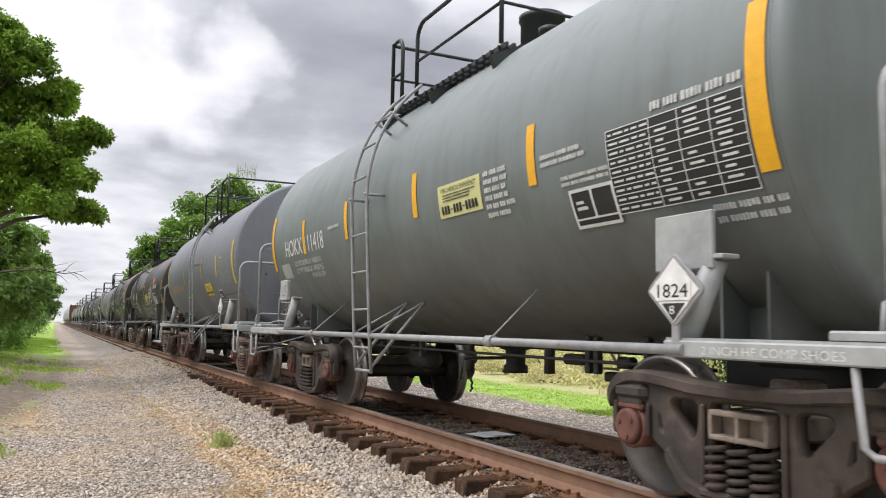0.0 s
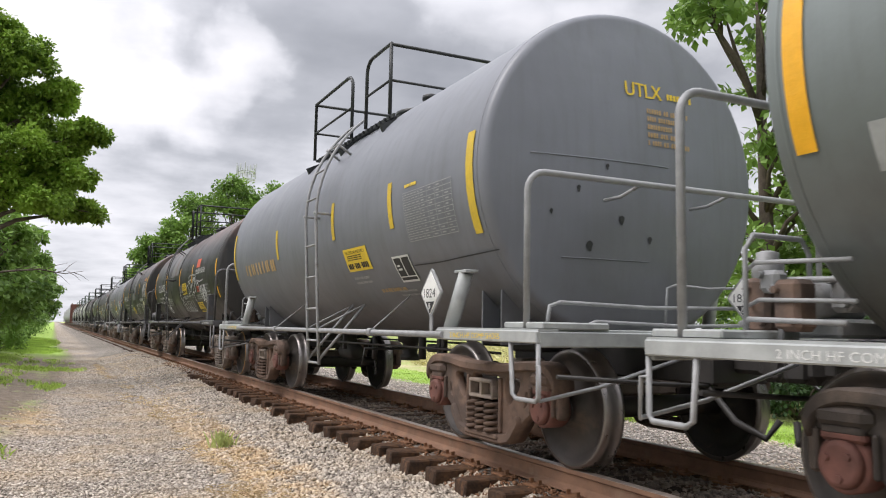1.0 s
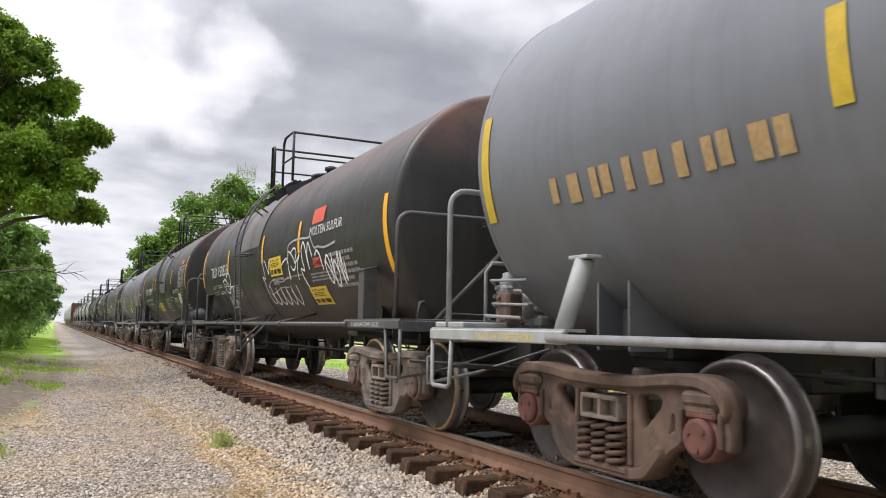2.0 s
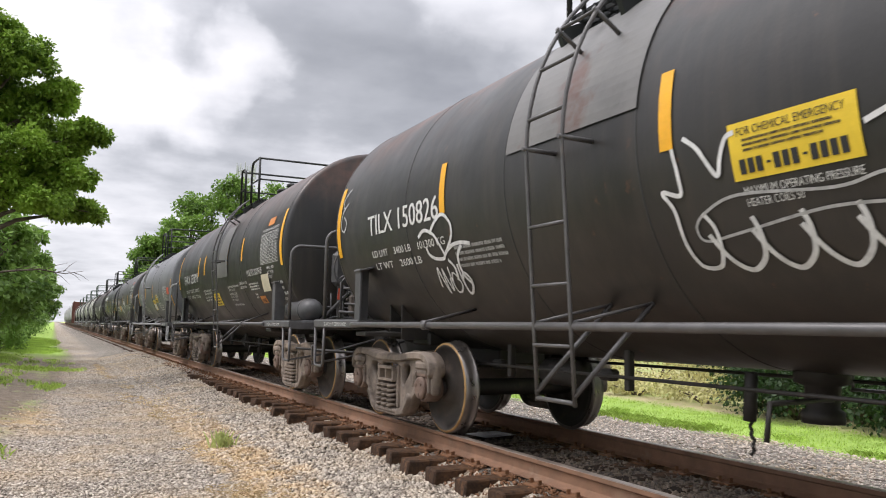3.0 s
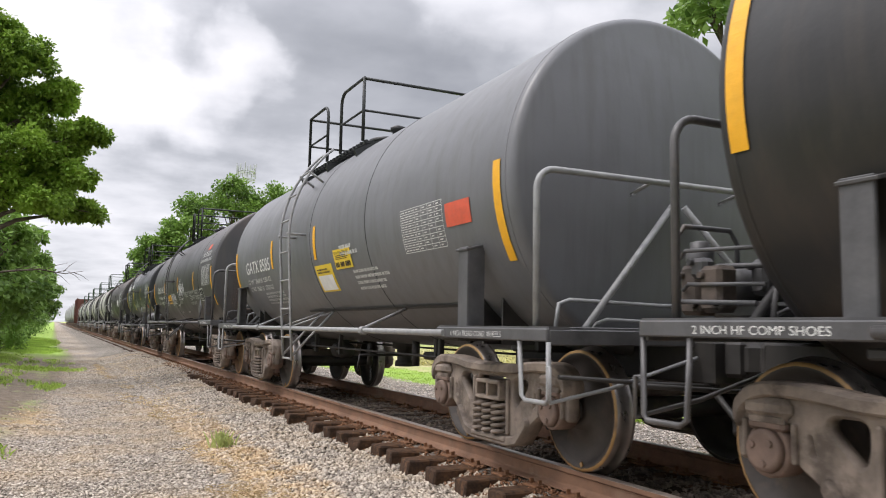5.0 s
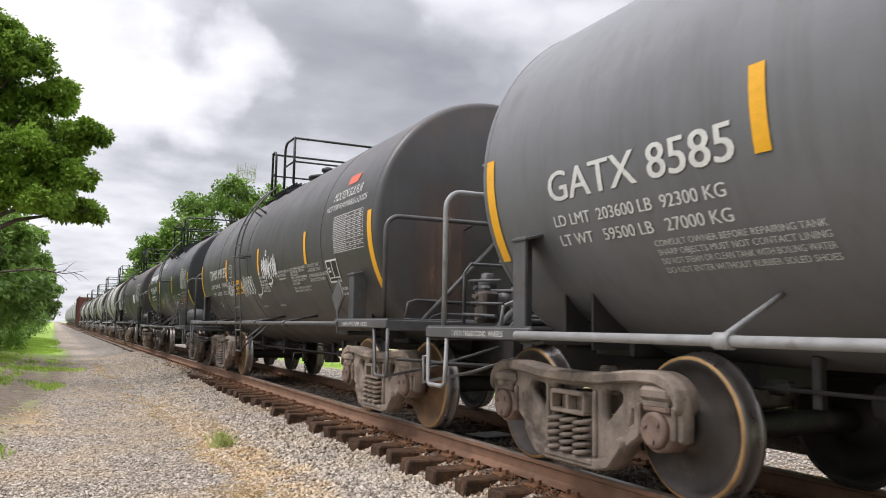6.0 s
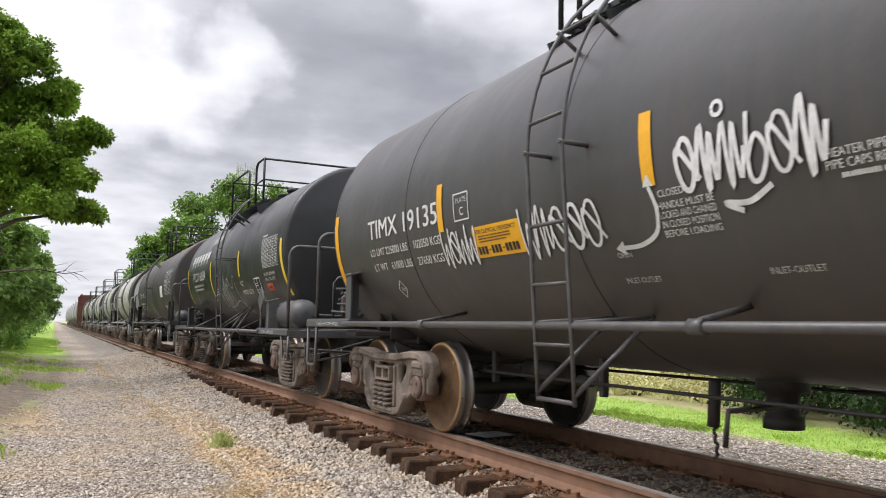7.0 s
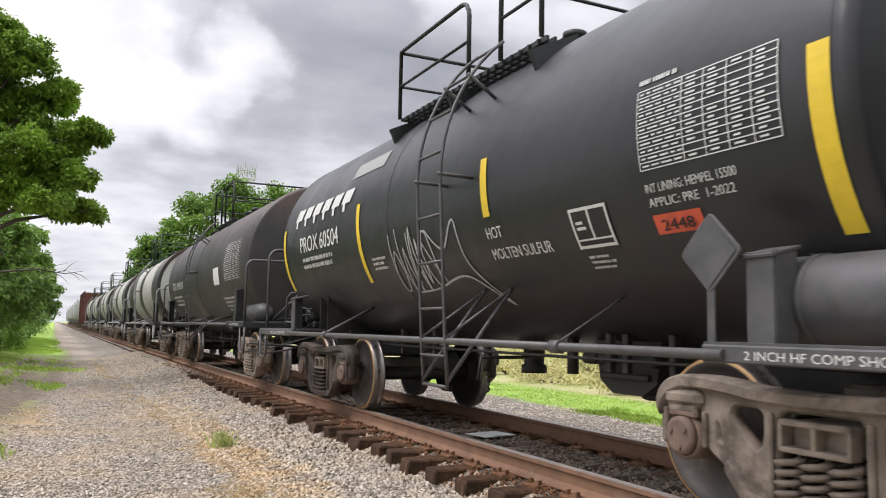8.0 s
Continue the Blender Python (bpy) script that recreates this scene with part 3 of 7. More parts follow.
# ---- track ----
def build_track():
    track = tagged(new("railway_track"), "rusty steel rails spiked to creosoted timber ties", "railway track", kind="structure")
    track.location = (TRACK_X, 0, 0)
    prof = [(-0.07, -0.170), (0.07, -0.170), (0.07, -0.160), (0.022, -0.140), (0.010, -0.125), (0.010, -0.050), (0.036, -0.036), (0.036, -0.006),
            (0.028, 0.0), (-0.028, 0.0), (-0.036, -0.006), (-0.036, -0.036), (-0.010, -0.050), (-0.010, -0.125), (-0.022, -0.140), (-0.07, -0.160)]
    for side in (-0.7525, 0.7525):
        bm = bmesh.new()
        ys = [-60, 0, 20, 60, 150, 400, 1500]
        rings = [[bm.verts.new((side + a, y, b)) for a, b in prof] for y in ys]
        for r0, r1 in zip(rings, rings[1:]):
            for k in range(len(prof)):
                f = bm.faces.new((r0[k], r0[(k + 1) % len(prof)], r1[(k + 1) % len(prof)], r1[k]))
                f.material_index = 1 if k in (7, 8, 9) else 0
        bmesh.ops.recalc_face_normals(bm, faces=bm.faces[:])
        part("rail", bm, ["rail_side", "rail_top"], track)
    # ties: a few shapes shared by all
    shapes = []
    for k in range(5):
        bm = bmesh.new()
        bmesh.ops.create_cube(bm, size=1.0, matrix=Matrix.Diagonal((2.60, 0.225, 0.17, 1)))
        bmesh.ops.subdivide_edges(bm, edges=[e for e in bm.edges if abs((e.verts[0].co - e.verts[1].co).x) > 1], cuts=2)
        for v in bm.verts:
            v.co += Vector((random.uniform(-0.05, 0.02) * (1 if v.co.x > 0 else -1), random.uniform(-0.012, 0.012), random.uniform(-0.008, 0.006)))
        bmesh.ops.bevel(bm, geom=[e for e in bm.edges if e.is_manifold and e.calc_face_angle(0) > 0.6], offset=0.014, segments=1, affect="EDGES")
        me = bpy.data.meshes.new("railway_tie")
        bm.to_mesh(me)
        bm.free()
        me.materials.append(M["tie"])
        shapes.append(me)
    bm = bmesh.new()
    box(bm, (0, 0, 0.006), (0.36, 0.19, 0.018), bev=0.004)
    for x, y in ((-0.115, -0.06), (-0.115, 0.06), (0.115, 0.06), (0.115, -0.06)):
        box(bm, (x, y, 0.03), (0.035, 0.02, 0.045), bev=0.004)
    plate = bpy.data.meshes.new("tie_plate")
    bm.to_mesh(plate)
    bm.free()
    plate.materials.append(M["plate_rust"])
    n = 0
    rest_v, rest_f = [], []
    for i in range(-150, 1000):
        y = 11.48 - 0.09 - TIE_STEP * 23 + TIE_STEP * i
        zt = -0.272 + random.uniform(-0.006, 0.006)
        shift = random.uniform(-0.09, 0.09)
        if 2.0 < y < 60:
            ob = new("railway_tie", shapes[i % 5])
            ob.parent = track
            ob.location, ob.rotation_euler = (shift, y, zt), (0, 0, radians(random.uniform(-2.6, 2.6) + 180 * (i % 2)))
            for side in (-0.7525, 0.7525):
                pl = new("tie_plate", plate)
                pl.parent = track
                pl.location = (side, y, zt + 0.086)
            n += 1
        else:
            b = len(rest_v)
            for dx, dy, dz in ((-1.3, -0.11, 0), (1.3, -0.11, 0), (1.3, 0.11, 0), (-1.3, 0.11, 0), (-1.3, -0.11, -0.17), (1.3, -0.11, -0.17), (1.3, 0.11, -0.17), (-1.3, 0.11, -0.17)):
                rest_v.append((dx + shift, y + dy, zt + 0.085 + dz))
            rest_f += [(b, b + 1, b + 2, b + 3), (b, b + 4, b + 5, b + 1), (b + 3, b + 2, b + 6, b + 7), (b, b + 3, b + 7, b + 4)]
    ob = link("distant_ties", from_arrays("distant_ties", rest_v, rest_f), "tie", track)
    tagged(ob, kind="stuff")


# ---- rail cars ----
def bars(rng, y0, y1, z0, z1, rows, fill=0.62):
    """Rows of short bars that stand for writing too small to read: (y, z, width, height)."""
    out = []
    step = (z1 - z0) / rows
    for r in range(rows):
        zc = z1 - (r + 0.5) * step
        y = y0
        end = y0 + (y1 - y0) * rng.uniform(0.72, 1.0)
        while y > end:
            w = min(rng.uniform(0.05, 0.20), y - end)
            if w < 0.015:
                break
            # a word: letter-wide bars with hairline gaps
            p, q = y, step * fill
            while p > y - w:
                lw = q * rng.uniform(0.35, 0.62)
                out.append((p, zc + rng.uniform(-0.04, 0.04) * q, lw, q * rng.uniform(0.86, 1.0)))
                p -= lw + q * 0.16
            y = p - q * 0.45
    return out


class Car:
    """A tank car: its base object, its tank's radius and height, and the lettering on its near side."""

    def __init__(self, name, label, s, R, zc, ty=0.0):
        self.ob = tagged(new(name), label, "tank car", "freight train")
        self.s, self.R, self.zc, self.ty = s, R, zc, ty
        self.ob.location = (TRACK_X, s, 0)
        self.tape, self.rules = "amber", "white"

    def on(self, y, arc, off=0.006):
        """A point of the near side: arc metres up the skin from the tank's mid-height."""
        a = arc / self.R
        return (-(self.R + off) * math.cos(a), y, self.zc + (self.R + off) * math.sin(a))

    def arc(self, z):
        return math.asin(max(-0.97, min(0.97, (z - self.zc) / self.R))) * self.R

    def grid(self, bm, y0, y1, a0, a1, off=0.006, mat=0, skew=0.0):
        n = max(1, int(abs(a1 - a0) / 0.07) + 1)
        row = []
        for i in range(n + 1):
            a = a0 + (a1 - a0) * i / n
            row.append((bm.verts.new(self.on(y0 + skew * i / n, a, off)), bm.verts.new(self.on(y1 + skew * i / n, a, off))))
        for p, q in zip(row, row[1:]):
            f = bm.faces.new((p[0], p[1], q[1], q[0]))
            f.material_index = mat

    def patch(self, name, y0, y1, z0, z1, mat, label="", off=0.006, skew=0.0):
        bm = bmesh.new()
        self.grid(bm, y0, y1, self.arc(z0), self.arc(z1), off, 0, skew)
        return part(name, bm, mat, self.ob, label)

    def strip(self, y, z0, z1, w=0.10, mat=None):
        mat = mat or self.tape
        return self.patch("reflective_strip", y + w / 2, y - w / 2, z0, z1, mat, "", 0.007)

    def letters(self, name, body, y0, z0, height, y1=None, mat="white", off=0.0045, label="", slant=0.0):
        vs, fs, w = text_shape(body, 0.05)
        k = (abs(y1 - y0) / w) if y1 is not None else height
        a0 = self.arc(z0)
        co = [self.on(y0 - u * k - slant * t, a0 + t * height, off + (0.0012 if n >= len(vs) // 2 else 0.0)) for n, (u, t) in enumerate(vs)]
        me = bpy.data.meshes.new(name)
        me.from_pydata(co, [], fs)
        if mat == "white" and height < 0.06:
            mat = "worn_white"
        return link(name, me, mat, self.ob, label)

    def small_print(self, name, blocks, mat="white", off=0.008, label=""):
        bm = bmesh.new()
        for y, z, w, hh in blocks:
            a = self.arc(z)
            self.grid(bm, y, y - w, a - hh / 2, a + hh / 2, off)
        return part(name, bm, "worn_white" if mat == "white" else mat, self.ob, label)

    def table(self, y0, y1, z0, z1, rows, cols, rng, back=None):
        """A ruled test-date table: frame, rules and entries; a dark back plate where it has one."""
        a0, a1 = self.arc(z0), self.arc(z1)
        base = None
        if back:
            base = self.patch("data_table", y0, y1, z0, z1, back, "black test-date table with white rules and entries")
        bm = bmesh.new()
        lw = 0.0065
        for r in range(rows + 1):
            a = a0 + (a1 - a0) * r / rows
            self.grid(bm, y0, y1, a - lw / 2, a + lw / 2, 0.010)
        W = y0 - y1
        edges = [y0, y1] + [y0 - W * (0.36 + 0.64 * c / cols) for c in range(cols)]
        for y in edges:
            self.grid(bm, y + lw / 2, y - lw / 2, a0, a1, 0.0102)
        step = (a1 - a0) / rows
        for r in range(rows):
            a = a0 + (r + 0.5) * step
            y = y0 - 0.02
            while y > y0 - W * 0.33:
                w = rng.uniform(0.03, 0.09)
                self.grid(bm, y, max(y - w, y0 - W * 0.35), a - step * 0.12, a + step * 0.12, 0.0104)
                y -= w + 0.02
            for c in range(cols):
                if rng.random() < 0.85:
                    yl = y0 - W * (0.36 + 0.64 * (c + 0.2) / cols)
                    self.grid(bm, yl, yl - W * 0.64 / cols * rng.uniform(0.28, 0.46), a - step * 0.13, a + step * 0.13, 0.0104)
        name = "table_rules" if base else "data_table"
        return part(name, bm, self.rules, base or self.ob, "" if base else "white ruled test-date table")

    def notice(self, y0, y1, z0, z1, mat="yellow", seed=1, rows=1):
        """An emergency notice with lines of print."""
        rng = random.Random(seed)
        base = self.patch("emergency_notice", y0, y1, z0, z1, mat, "yellow emergency notice with black print")
        W, H = y0 - y1, z1 - z0
        vs, fs, w = text_shape("FOR CHEMICAL EMERGENCY")
        k, a0 = W * 0.84 / w, self.arc(z1 - H * 0.24)
        me = bpy.data.meshes.new("heading")
        me.from_pydata([self.on(y0 - W * 0.08 - u * k, a0 + t * H * 0.15, 0.010) for u, t in vs], [], fs)
        link("heading", me, "ink", base)
        bl = bars(rng, y0 - W * 0.12, y1 + W * 0.10, z0 + H * 0.46, z1 - H * 0.28, 3, 0.55) if rows == 1 else []
        for r in range(rows):
            n = 12 if rows == 1 else (12, 15, 12)[r]
            zc, hh = z0 + H * (0.23 if rows == 1 else 0.60 - 0.225 * r), H * (0.26 if rows == 1 else 0.15)
            span = 0.86 if rows == 1 else (0.66, 0.82, 0.66)[r]
            y, dw = y0 - W * (0.5 - span / 2), W * span / n
            for d in range(n):
                if d in (n - 9, n - 5):
                    bl.append((y - dw * 0.2, zc, dw * 0.5, H * 0.04))
                else:
                    bl.append((y, zc, dw * 0.72, hh))
                y -= dw
        bm = bmesh.new()
        for y, z, w, hh in bl:
            a = self.arc(z)
            self.grid(bm, y, y - w, a - hh / 2, a + hh / 2, 0.010)
        part("print", bm, "ink", base)

    def framed_box(self, y0, y1, z0, z1, inner="ink"):
        """A small stencilled box with a white frame and a divider."""
        base = self.patch("stencil_box", y0, y1, z0, z1, inner, "dark stencil box with a white frame")
        bm = bmesh.new()
        a0, a1 = self.arc(z0), self.arc(z1)
        t = 0.022
        for q in (y0, (y0 + y1) / 2 + t / 2, y1 + t):
            self.grid(bm, q, q - t, a0 + (0.06 if q not in (y0, y1 + t) else 0), a1, 0.010)
        for q in (a0, a0 + 0.055, a1 - t):
            self.grid(bm, y0, y1, q, q + t * (0.6 if q == a0 + 0.055 else 1), 0.0102)
        W = y0 - y1
        self.grid(bm, y0 - W * 0.12, y0 - W * 0.36, (a0 + a1) / 2 - 0.01, (a0 + a1) / 2 + 0.012, 0.0103)
        self.grid(bm, y0 - W * 0.12, y0 - W * 0.30, (a0 + a1) / 2 + 0.03, (a0 + a1) / 2 + 0.05, 0.0103)
        part("white_frame", bm, "white", base)

    def stroke(self, bm, pts, width, off=0.009):
        """A painted stroke along (y, arc) points, smoothed."""
        p = [Vector(q) for q in pts]
        fine = []
        for i in range(len(p) - 1):
            a, b, c, d = p[max(i - 1, 0)], p[i], p[i + 1], p[min(i + 2, len(p) - 1)]
            for j in range(7):
                t = j / 7
                fine.append(0.5 * ((2 * b) + (c - a) * t + (2 * a - 5 * b + 4 * c - d) * t * t + (3 * b - a - 3 * c + d) * t ** 3))
        fine.append(p[-1])
        prev = None
        for i, q in enumerate(fine):
            tan = (fine[min(i + 1, len(fine) - 1)] - fine[max(i - 1, 0)])
            if tan.length < 1e-6:
                continue
            nrm = Vector((-tan.y, tan.x)).normalized() * width / 2
            o = off + 0.0007 * math.sin(i * 0.9)
            cur = (bm.verts.new(self.on(q.x + nrm.x, q.y + nrm.y, o)), bm.verts.new(self.on(q.x - nrm.x, q.y - nrm.y, o)))
            if prev:
                bm.faces.new((prev[0], prev[1], cur[1], cur[0]))
            prev = cur

    def scrawl(self, y0, y1, z0, z1, seed, width=0.03, mat="spray", loops=6, label="white spray-painted scrawl", line=False):
        """Looping spray-paint lettering that says nothing."""
        rng = random.Random(seed)
        bm = bmesh.new()
        a0, a1 = self.arc(z0), self.arc(z1)
        H, W = a1 - a0, y0 - y1
        for k in range(loops):
            c = y0 - W * (k + 0.5) / loops
            w = W / loops
            kind = rng.randrange(4)
            j = lambda q: q + rng.uniform(-0.07, 0.07) * H
            if kind == 0:
                pts = [(c + w * 0.5, j(a1)), (c + w * 0.35, j(a0)), (c, j(a0 + H * 0.7)), (c - w * 0.25, j(a0)), (c - w * 0.5, j(a1))]
            elif kind == 1:
                pts = [(c + 0.4 * w * math.cos(q), (a0 + a1) / 2 + H * 0.42 * math.sin(q)) for q in (0.4, 1.3, 2.2, 3.2, 4.2, 5.1, 6.2, 7.0)] + [(c - w * 0.6, j(a0 + H * 0.2))]
            elif kind == 2:
                pts = [(c + w * 0.55, j(a0 + H * 0.2)), (c + w * 0.2, j(a1)), (c + w * 0.05, j(a0)), (c - w * 0.2, j(a0 + H * 0.9)), (c - w * 0.35, j(a0 + H * 0.1)), (c - w * 0.6, j(a0 + H * 0.6))]
            else:
                pts = [(c + w * 0.2, j(a1)), (c + w * 0.3, j(a0 + H * 0.1)), (c - w * 0.1, j(a0)), (c - w * 0.45, j(a0 + H * 0.4)), (c - w * 0.1, j(a0 + H * 0.65)), (c + w * 0.3, j(a0 + H * 0.4))]
            self.stroke(bm, pts, width * rng.uniform(0.8, 1.2), 0.009 + 0.001 * k)
        if line:
            self.stroke(bm, [(y0 + 0.03, a0 - H * 0.03), ((y0 + y1) / 2, a0 - H * rng.uniform(0.0, 0.12)), (y1 - 0.05, a0 + H * 0.08)], width * 0.7, 0.0165)
        return part("graffiti", bm, mat, self.ob, label)


HEAD_KNUCKLE, HEAD_DISH = 0.075, 0.14


def head_out(r, R):
    """How far the head stands out beyond the straight shell at radius r: a shallow dish with a tight knuckle at the rim."""
    k = HEAD_KNUCKLE
    if r > R - k:
        return math.sqrt(max(0.0, k * k - (r - R + k) ** 2))
    return k + HEAD_DISH * (1 - (r / (R - k)) ** 2)


def tank_profile(R, y0, y1):
    rs = [0.02] + [(R - HEAD_KNUCKLE) * q / 6 for q in range(1, 7)] + [R - HEAD_KNUCKLE + HEAD_KNUCKLE * math.sin(math.pi / 2 * q / 6) for q in range(1, 7)]
    n = 6
    return [(y0 - head_out(r, R), r) for r in rs] + [(y0 + (y1 - y0) * k / n, R) for k in range(1, n)] + [(y1 + head_out(r, R), r) for r in reversed(rs)]


TRUCK = {}


def truck_meshes():
    """The meshes that all bogies share: side frame casting, springs, bolster, wheelset, bearing, brake beam."""
    top = [(1.09, 0.62), (1.075, 0.69), (1.0, 0.755), (0.90, 0.785), (0.72, 0.785), (0.56, 0.772), (0.37, 0.748), (0.0, 0.74)]
    half = [(0.0, 0.125), (0.30, 0.125), (0.43, 0.155), (0.57, 0.31), (0.66, 0.37), (0.715, 0.40), (0.725, 0.585), (0.76, 0.60), (1.01, 0.60), (1.035, 0.56),
            (1.04, 0.40), (1.085, 0.40)] + top
    outer = half + [(-y, z) for y, z in reversed(half[1:-1])]
    win = [(-0.25, 0.195), (0.25, 0.195), (0.255, 0.61), (0.22, 0.665), (-0.22, 0.665), (-0.255, 0.61)]
    heart = [(0.345, 0.44), (0.385, 0.415), (0.55, 0.575), (0.565, 0.63), (0.52, 0.665), (0.37, 0.665), (0.325, 0.63), (0.325, 0.52)]
    slot = [(0.60, 0.42), (0.66, 0.45), (0.665, 0.56), (0.635, 0.56)]
    mirror = lambda pts: [(-y, z) for y, z in reversed(pts)]
    stand = Matrix(((0, 0, 1, 0), (1, 0, 0, 0), (0, 1, 0, 0), (0, 0, 0, 1)))
    me = plate_mesh("side_frame", [rounded(outer, 0.05, 2), rounded(win, 0.04, 2), rounded(heart, 0.05, 2), rounded(mirror(heart), 0.05, 2), rounded(slot, 0.02, 2), rounded(mirror(slot), 0.02, 2)], 0.09, 0.016)
    # stand the casting up: its width runs along y, its thickness along x
    me.transform(stand)
    bm = bmesh.new()
    bm.from_mesh(me)
    # flanges along the top chord and round the tension member give the casting its box section
    chord = top + mirror(top[:-1])
    band = chord + [(y * 0.985, z - 0.05) for y, z in reversed(chord)]
    vee = [(0.57, 0.31), (0.43, 0.155), (0.30, 0.125), (-0.30, 0.125), (-0.43, 0.155), (-0.57, 0.31)]
    belly = vee + [(y * 0.96, z + 0.05) for y, z in reversed(vee)]
    for shape, wide in ((band, 0.185), (belly, 0.17)):
        fl = plate_mesh("flange", [rounded(shape, 0.03, 2)], wide, 0.014)
        fl.transform(stand)
        bm.from_mesh(fl)
    box(bm, (0, 0, 0.165), (0.20, 0.56, 0.045), bev=0.012)
    for y in (-0.275, 0.275):
        box(bm, (0, y, 0.42), (0.15, 0.035, 0.44), bev=0.01)
    for y in (-0.887, 0.887):
        box(bm, (0, y, 0.665), (0.19, 0.30, 0.12), bev=0.04)
        box(bm, (0.0, y, 0.605), (0.16, 0.22, 0.05), bev=0.012)
        for e in (-0.16, 0.145):
            box(bm, (0, y + e * (1 if y > 0 else -1), 0.50), (0.15, 0.03, 0.20), bev=0.01)
    bm.to_mesh(me)
    bm.free()
    TRUCK["side_frame"] = me
    # spring nest: coils under the bolster end
    bm = bmesh.new()
    tube(bm, [(0.066 * math.cos(q), 0.066 * math.sin(q), 0.19 + 0.25 * q / (5 * 2 * math.pi)) for q in (k * math.pi / 4 for k in range(41))], 0.0175, 4)
    TRUCK["spring"] = bpy.data.meshes.new("spring")
    bm.to_mesh(TRUCK["spring"])
    bm.free()
    bm = bmesh.new()
    box(bm, (0, 0, 0.54), (2.02, 0.39, 0.15), bev=0.02)
    for s in (-1, 1):
        # the bolster's end: a ribbed frame round two pockets
        for z, hh in ((0.475, 0.03), (0.605, 0.03)):
            box(bm, (1.055 * s, 0, z), (0.09, 0.40, hh), bev=0.008)
        for y in (-0.19, 0.0, 0.19):
            box(bm, (1.055 * s, y, 0.54), (0.085, 0.028, 0.12), bev=0.006)
        box(bm, (0.62 * s, 0, 0.72), (0.25, 0.2, 0.14), bev=0.02)
    lathe(bm, [(0.64, 0.20), (0.80, 0.20)], 20, "z")
    TRUCK["bolster"] = bpy.data.meshes.new("bolster")
    bm.to_mesh(TRUCK["bolster"])
    bm.free()
    # wheelset, about its own centre
    for key, edge in (("wheel_dark", "rim"), ("wheel_rust", "rim"), ("wheel_plain", "tread")):
        bm = bmesh.new()
        for s in (-1, 1):
            prof = [(0.835, 0.09), (0.835, 0.135), (0.79, 0.15), (0.765, 0.24), (0.760, 0.34), (0.790, 0.380), (0.812, 0.408), (0.815, 0.422), (0.806, 0.444), (0.75, 0.450),
                    (0.705, 0.454), (0.692, 0.467), (0.680, 0.474), (0.668, 0.467), (0.665, 0.433), (0.668, 0.390), (0.70, 0.375), (0.715, 0.31), (0.70, 0.17), (0.66, 0.15), (0.66, 0.09)]
            mats = [0, 0, 0, 0, 0, 0, 0, 2, 1, 1, 1, 1, 1, 1, 3, 3, 3, 3, 3, 3]
            lathe(bm, [(u * s, r) for u, r in prof], 32, "x", mats=mats)
        lathe(bm, [(-1.08, 0.08), (-0.66, 0.085), (0.66, 0.085), (1.08, 0.08)], 16, "x", mats=[3, 3, 3])
        # chalk mark and balance hole show the turning
        box(bm, (-0.818, 0.33, 0.21), (0.010, 0.03, 0.03), None, 0.0, 2)
        me = bpy.data.meshes.new("wheelset")
        bm.to_mesh(me)
        bm.free()
        for m in ("wheel_dark" if key == "wheel_plain" else key, "tread", edge, "axle"):
            me.materials.append(M[m])
        TRUCK[key] = me
    bm = bmesh.new()
    lathe(bm, [(-0.09, 0.125), (-0.08, 0.138), (0.06, 0.138), (0.09, 0.12)], 20, "x")
    lathe(bm, [(-0.13, 0.085), (-0.125, 0.105), (-0.09, 0.115)], 20, "x")
    box(bm, (-0.02, 0, 0.125), (0.17, 0.23, 0.05), None, 0.015)
    for k in range(3):
        a = math.pi * 2 * k / 3 + 0.4
        lathe(bm, [(-0.142, 0.018), (-0.125, 0.02)], 6, "x", (0, 0.065 * math.cos(a), 0.065 * math.sin(a)))
    TRUCK["bearing"] = bpy.data.meshes.new("bearing")
    bm.to_mesh(TRUCK["bearing"])
    bm.free()
    bm = bmesh.new()
    for s in (-1, 1):
        tube(bm, [(-0.75, 0.36 * s, 0.36), (0, 0.30 * s, 0.36), (0.75, 0.36 * s, 0.36)], 0.035, 6)
        for x in (-0.755, 0.755):
            box(bm, (x, 0.415 * s, 0.40), (0.09, 0.06, 0.30), (14 * s, 0, 0), 0.012)
    tube(bm, [(0.06, -0.40, 0.42), (0.06, 0.40, 0.42)], 0.02, 6)
    TRUCK["brake_beam"] = bpy.data.meshes.new("brake_beam")
    bm.to_mesh(TRUCK["brake_beam"])
    bm.free()
    for k, m in (("side_frame", "cast"), ("spring", "cast"), ("bolster", "cast"), ("bearing", "bearing"), ("brake_beam", "gear")):
        TRUCK[k].materials.append(M[m])


truck_meshes()
WHEELSETS = []


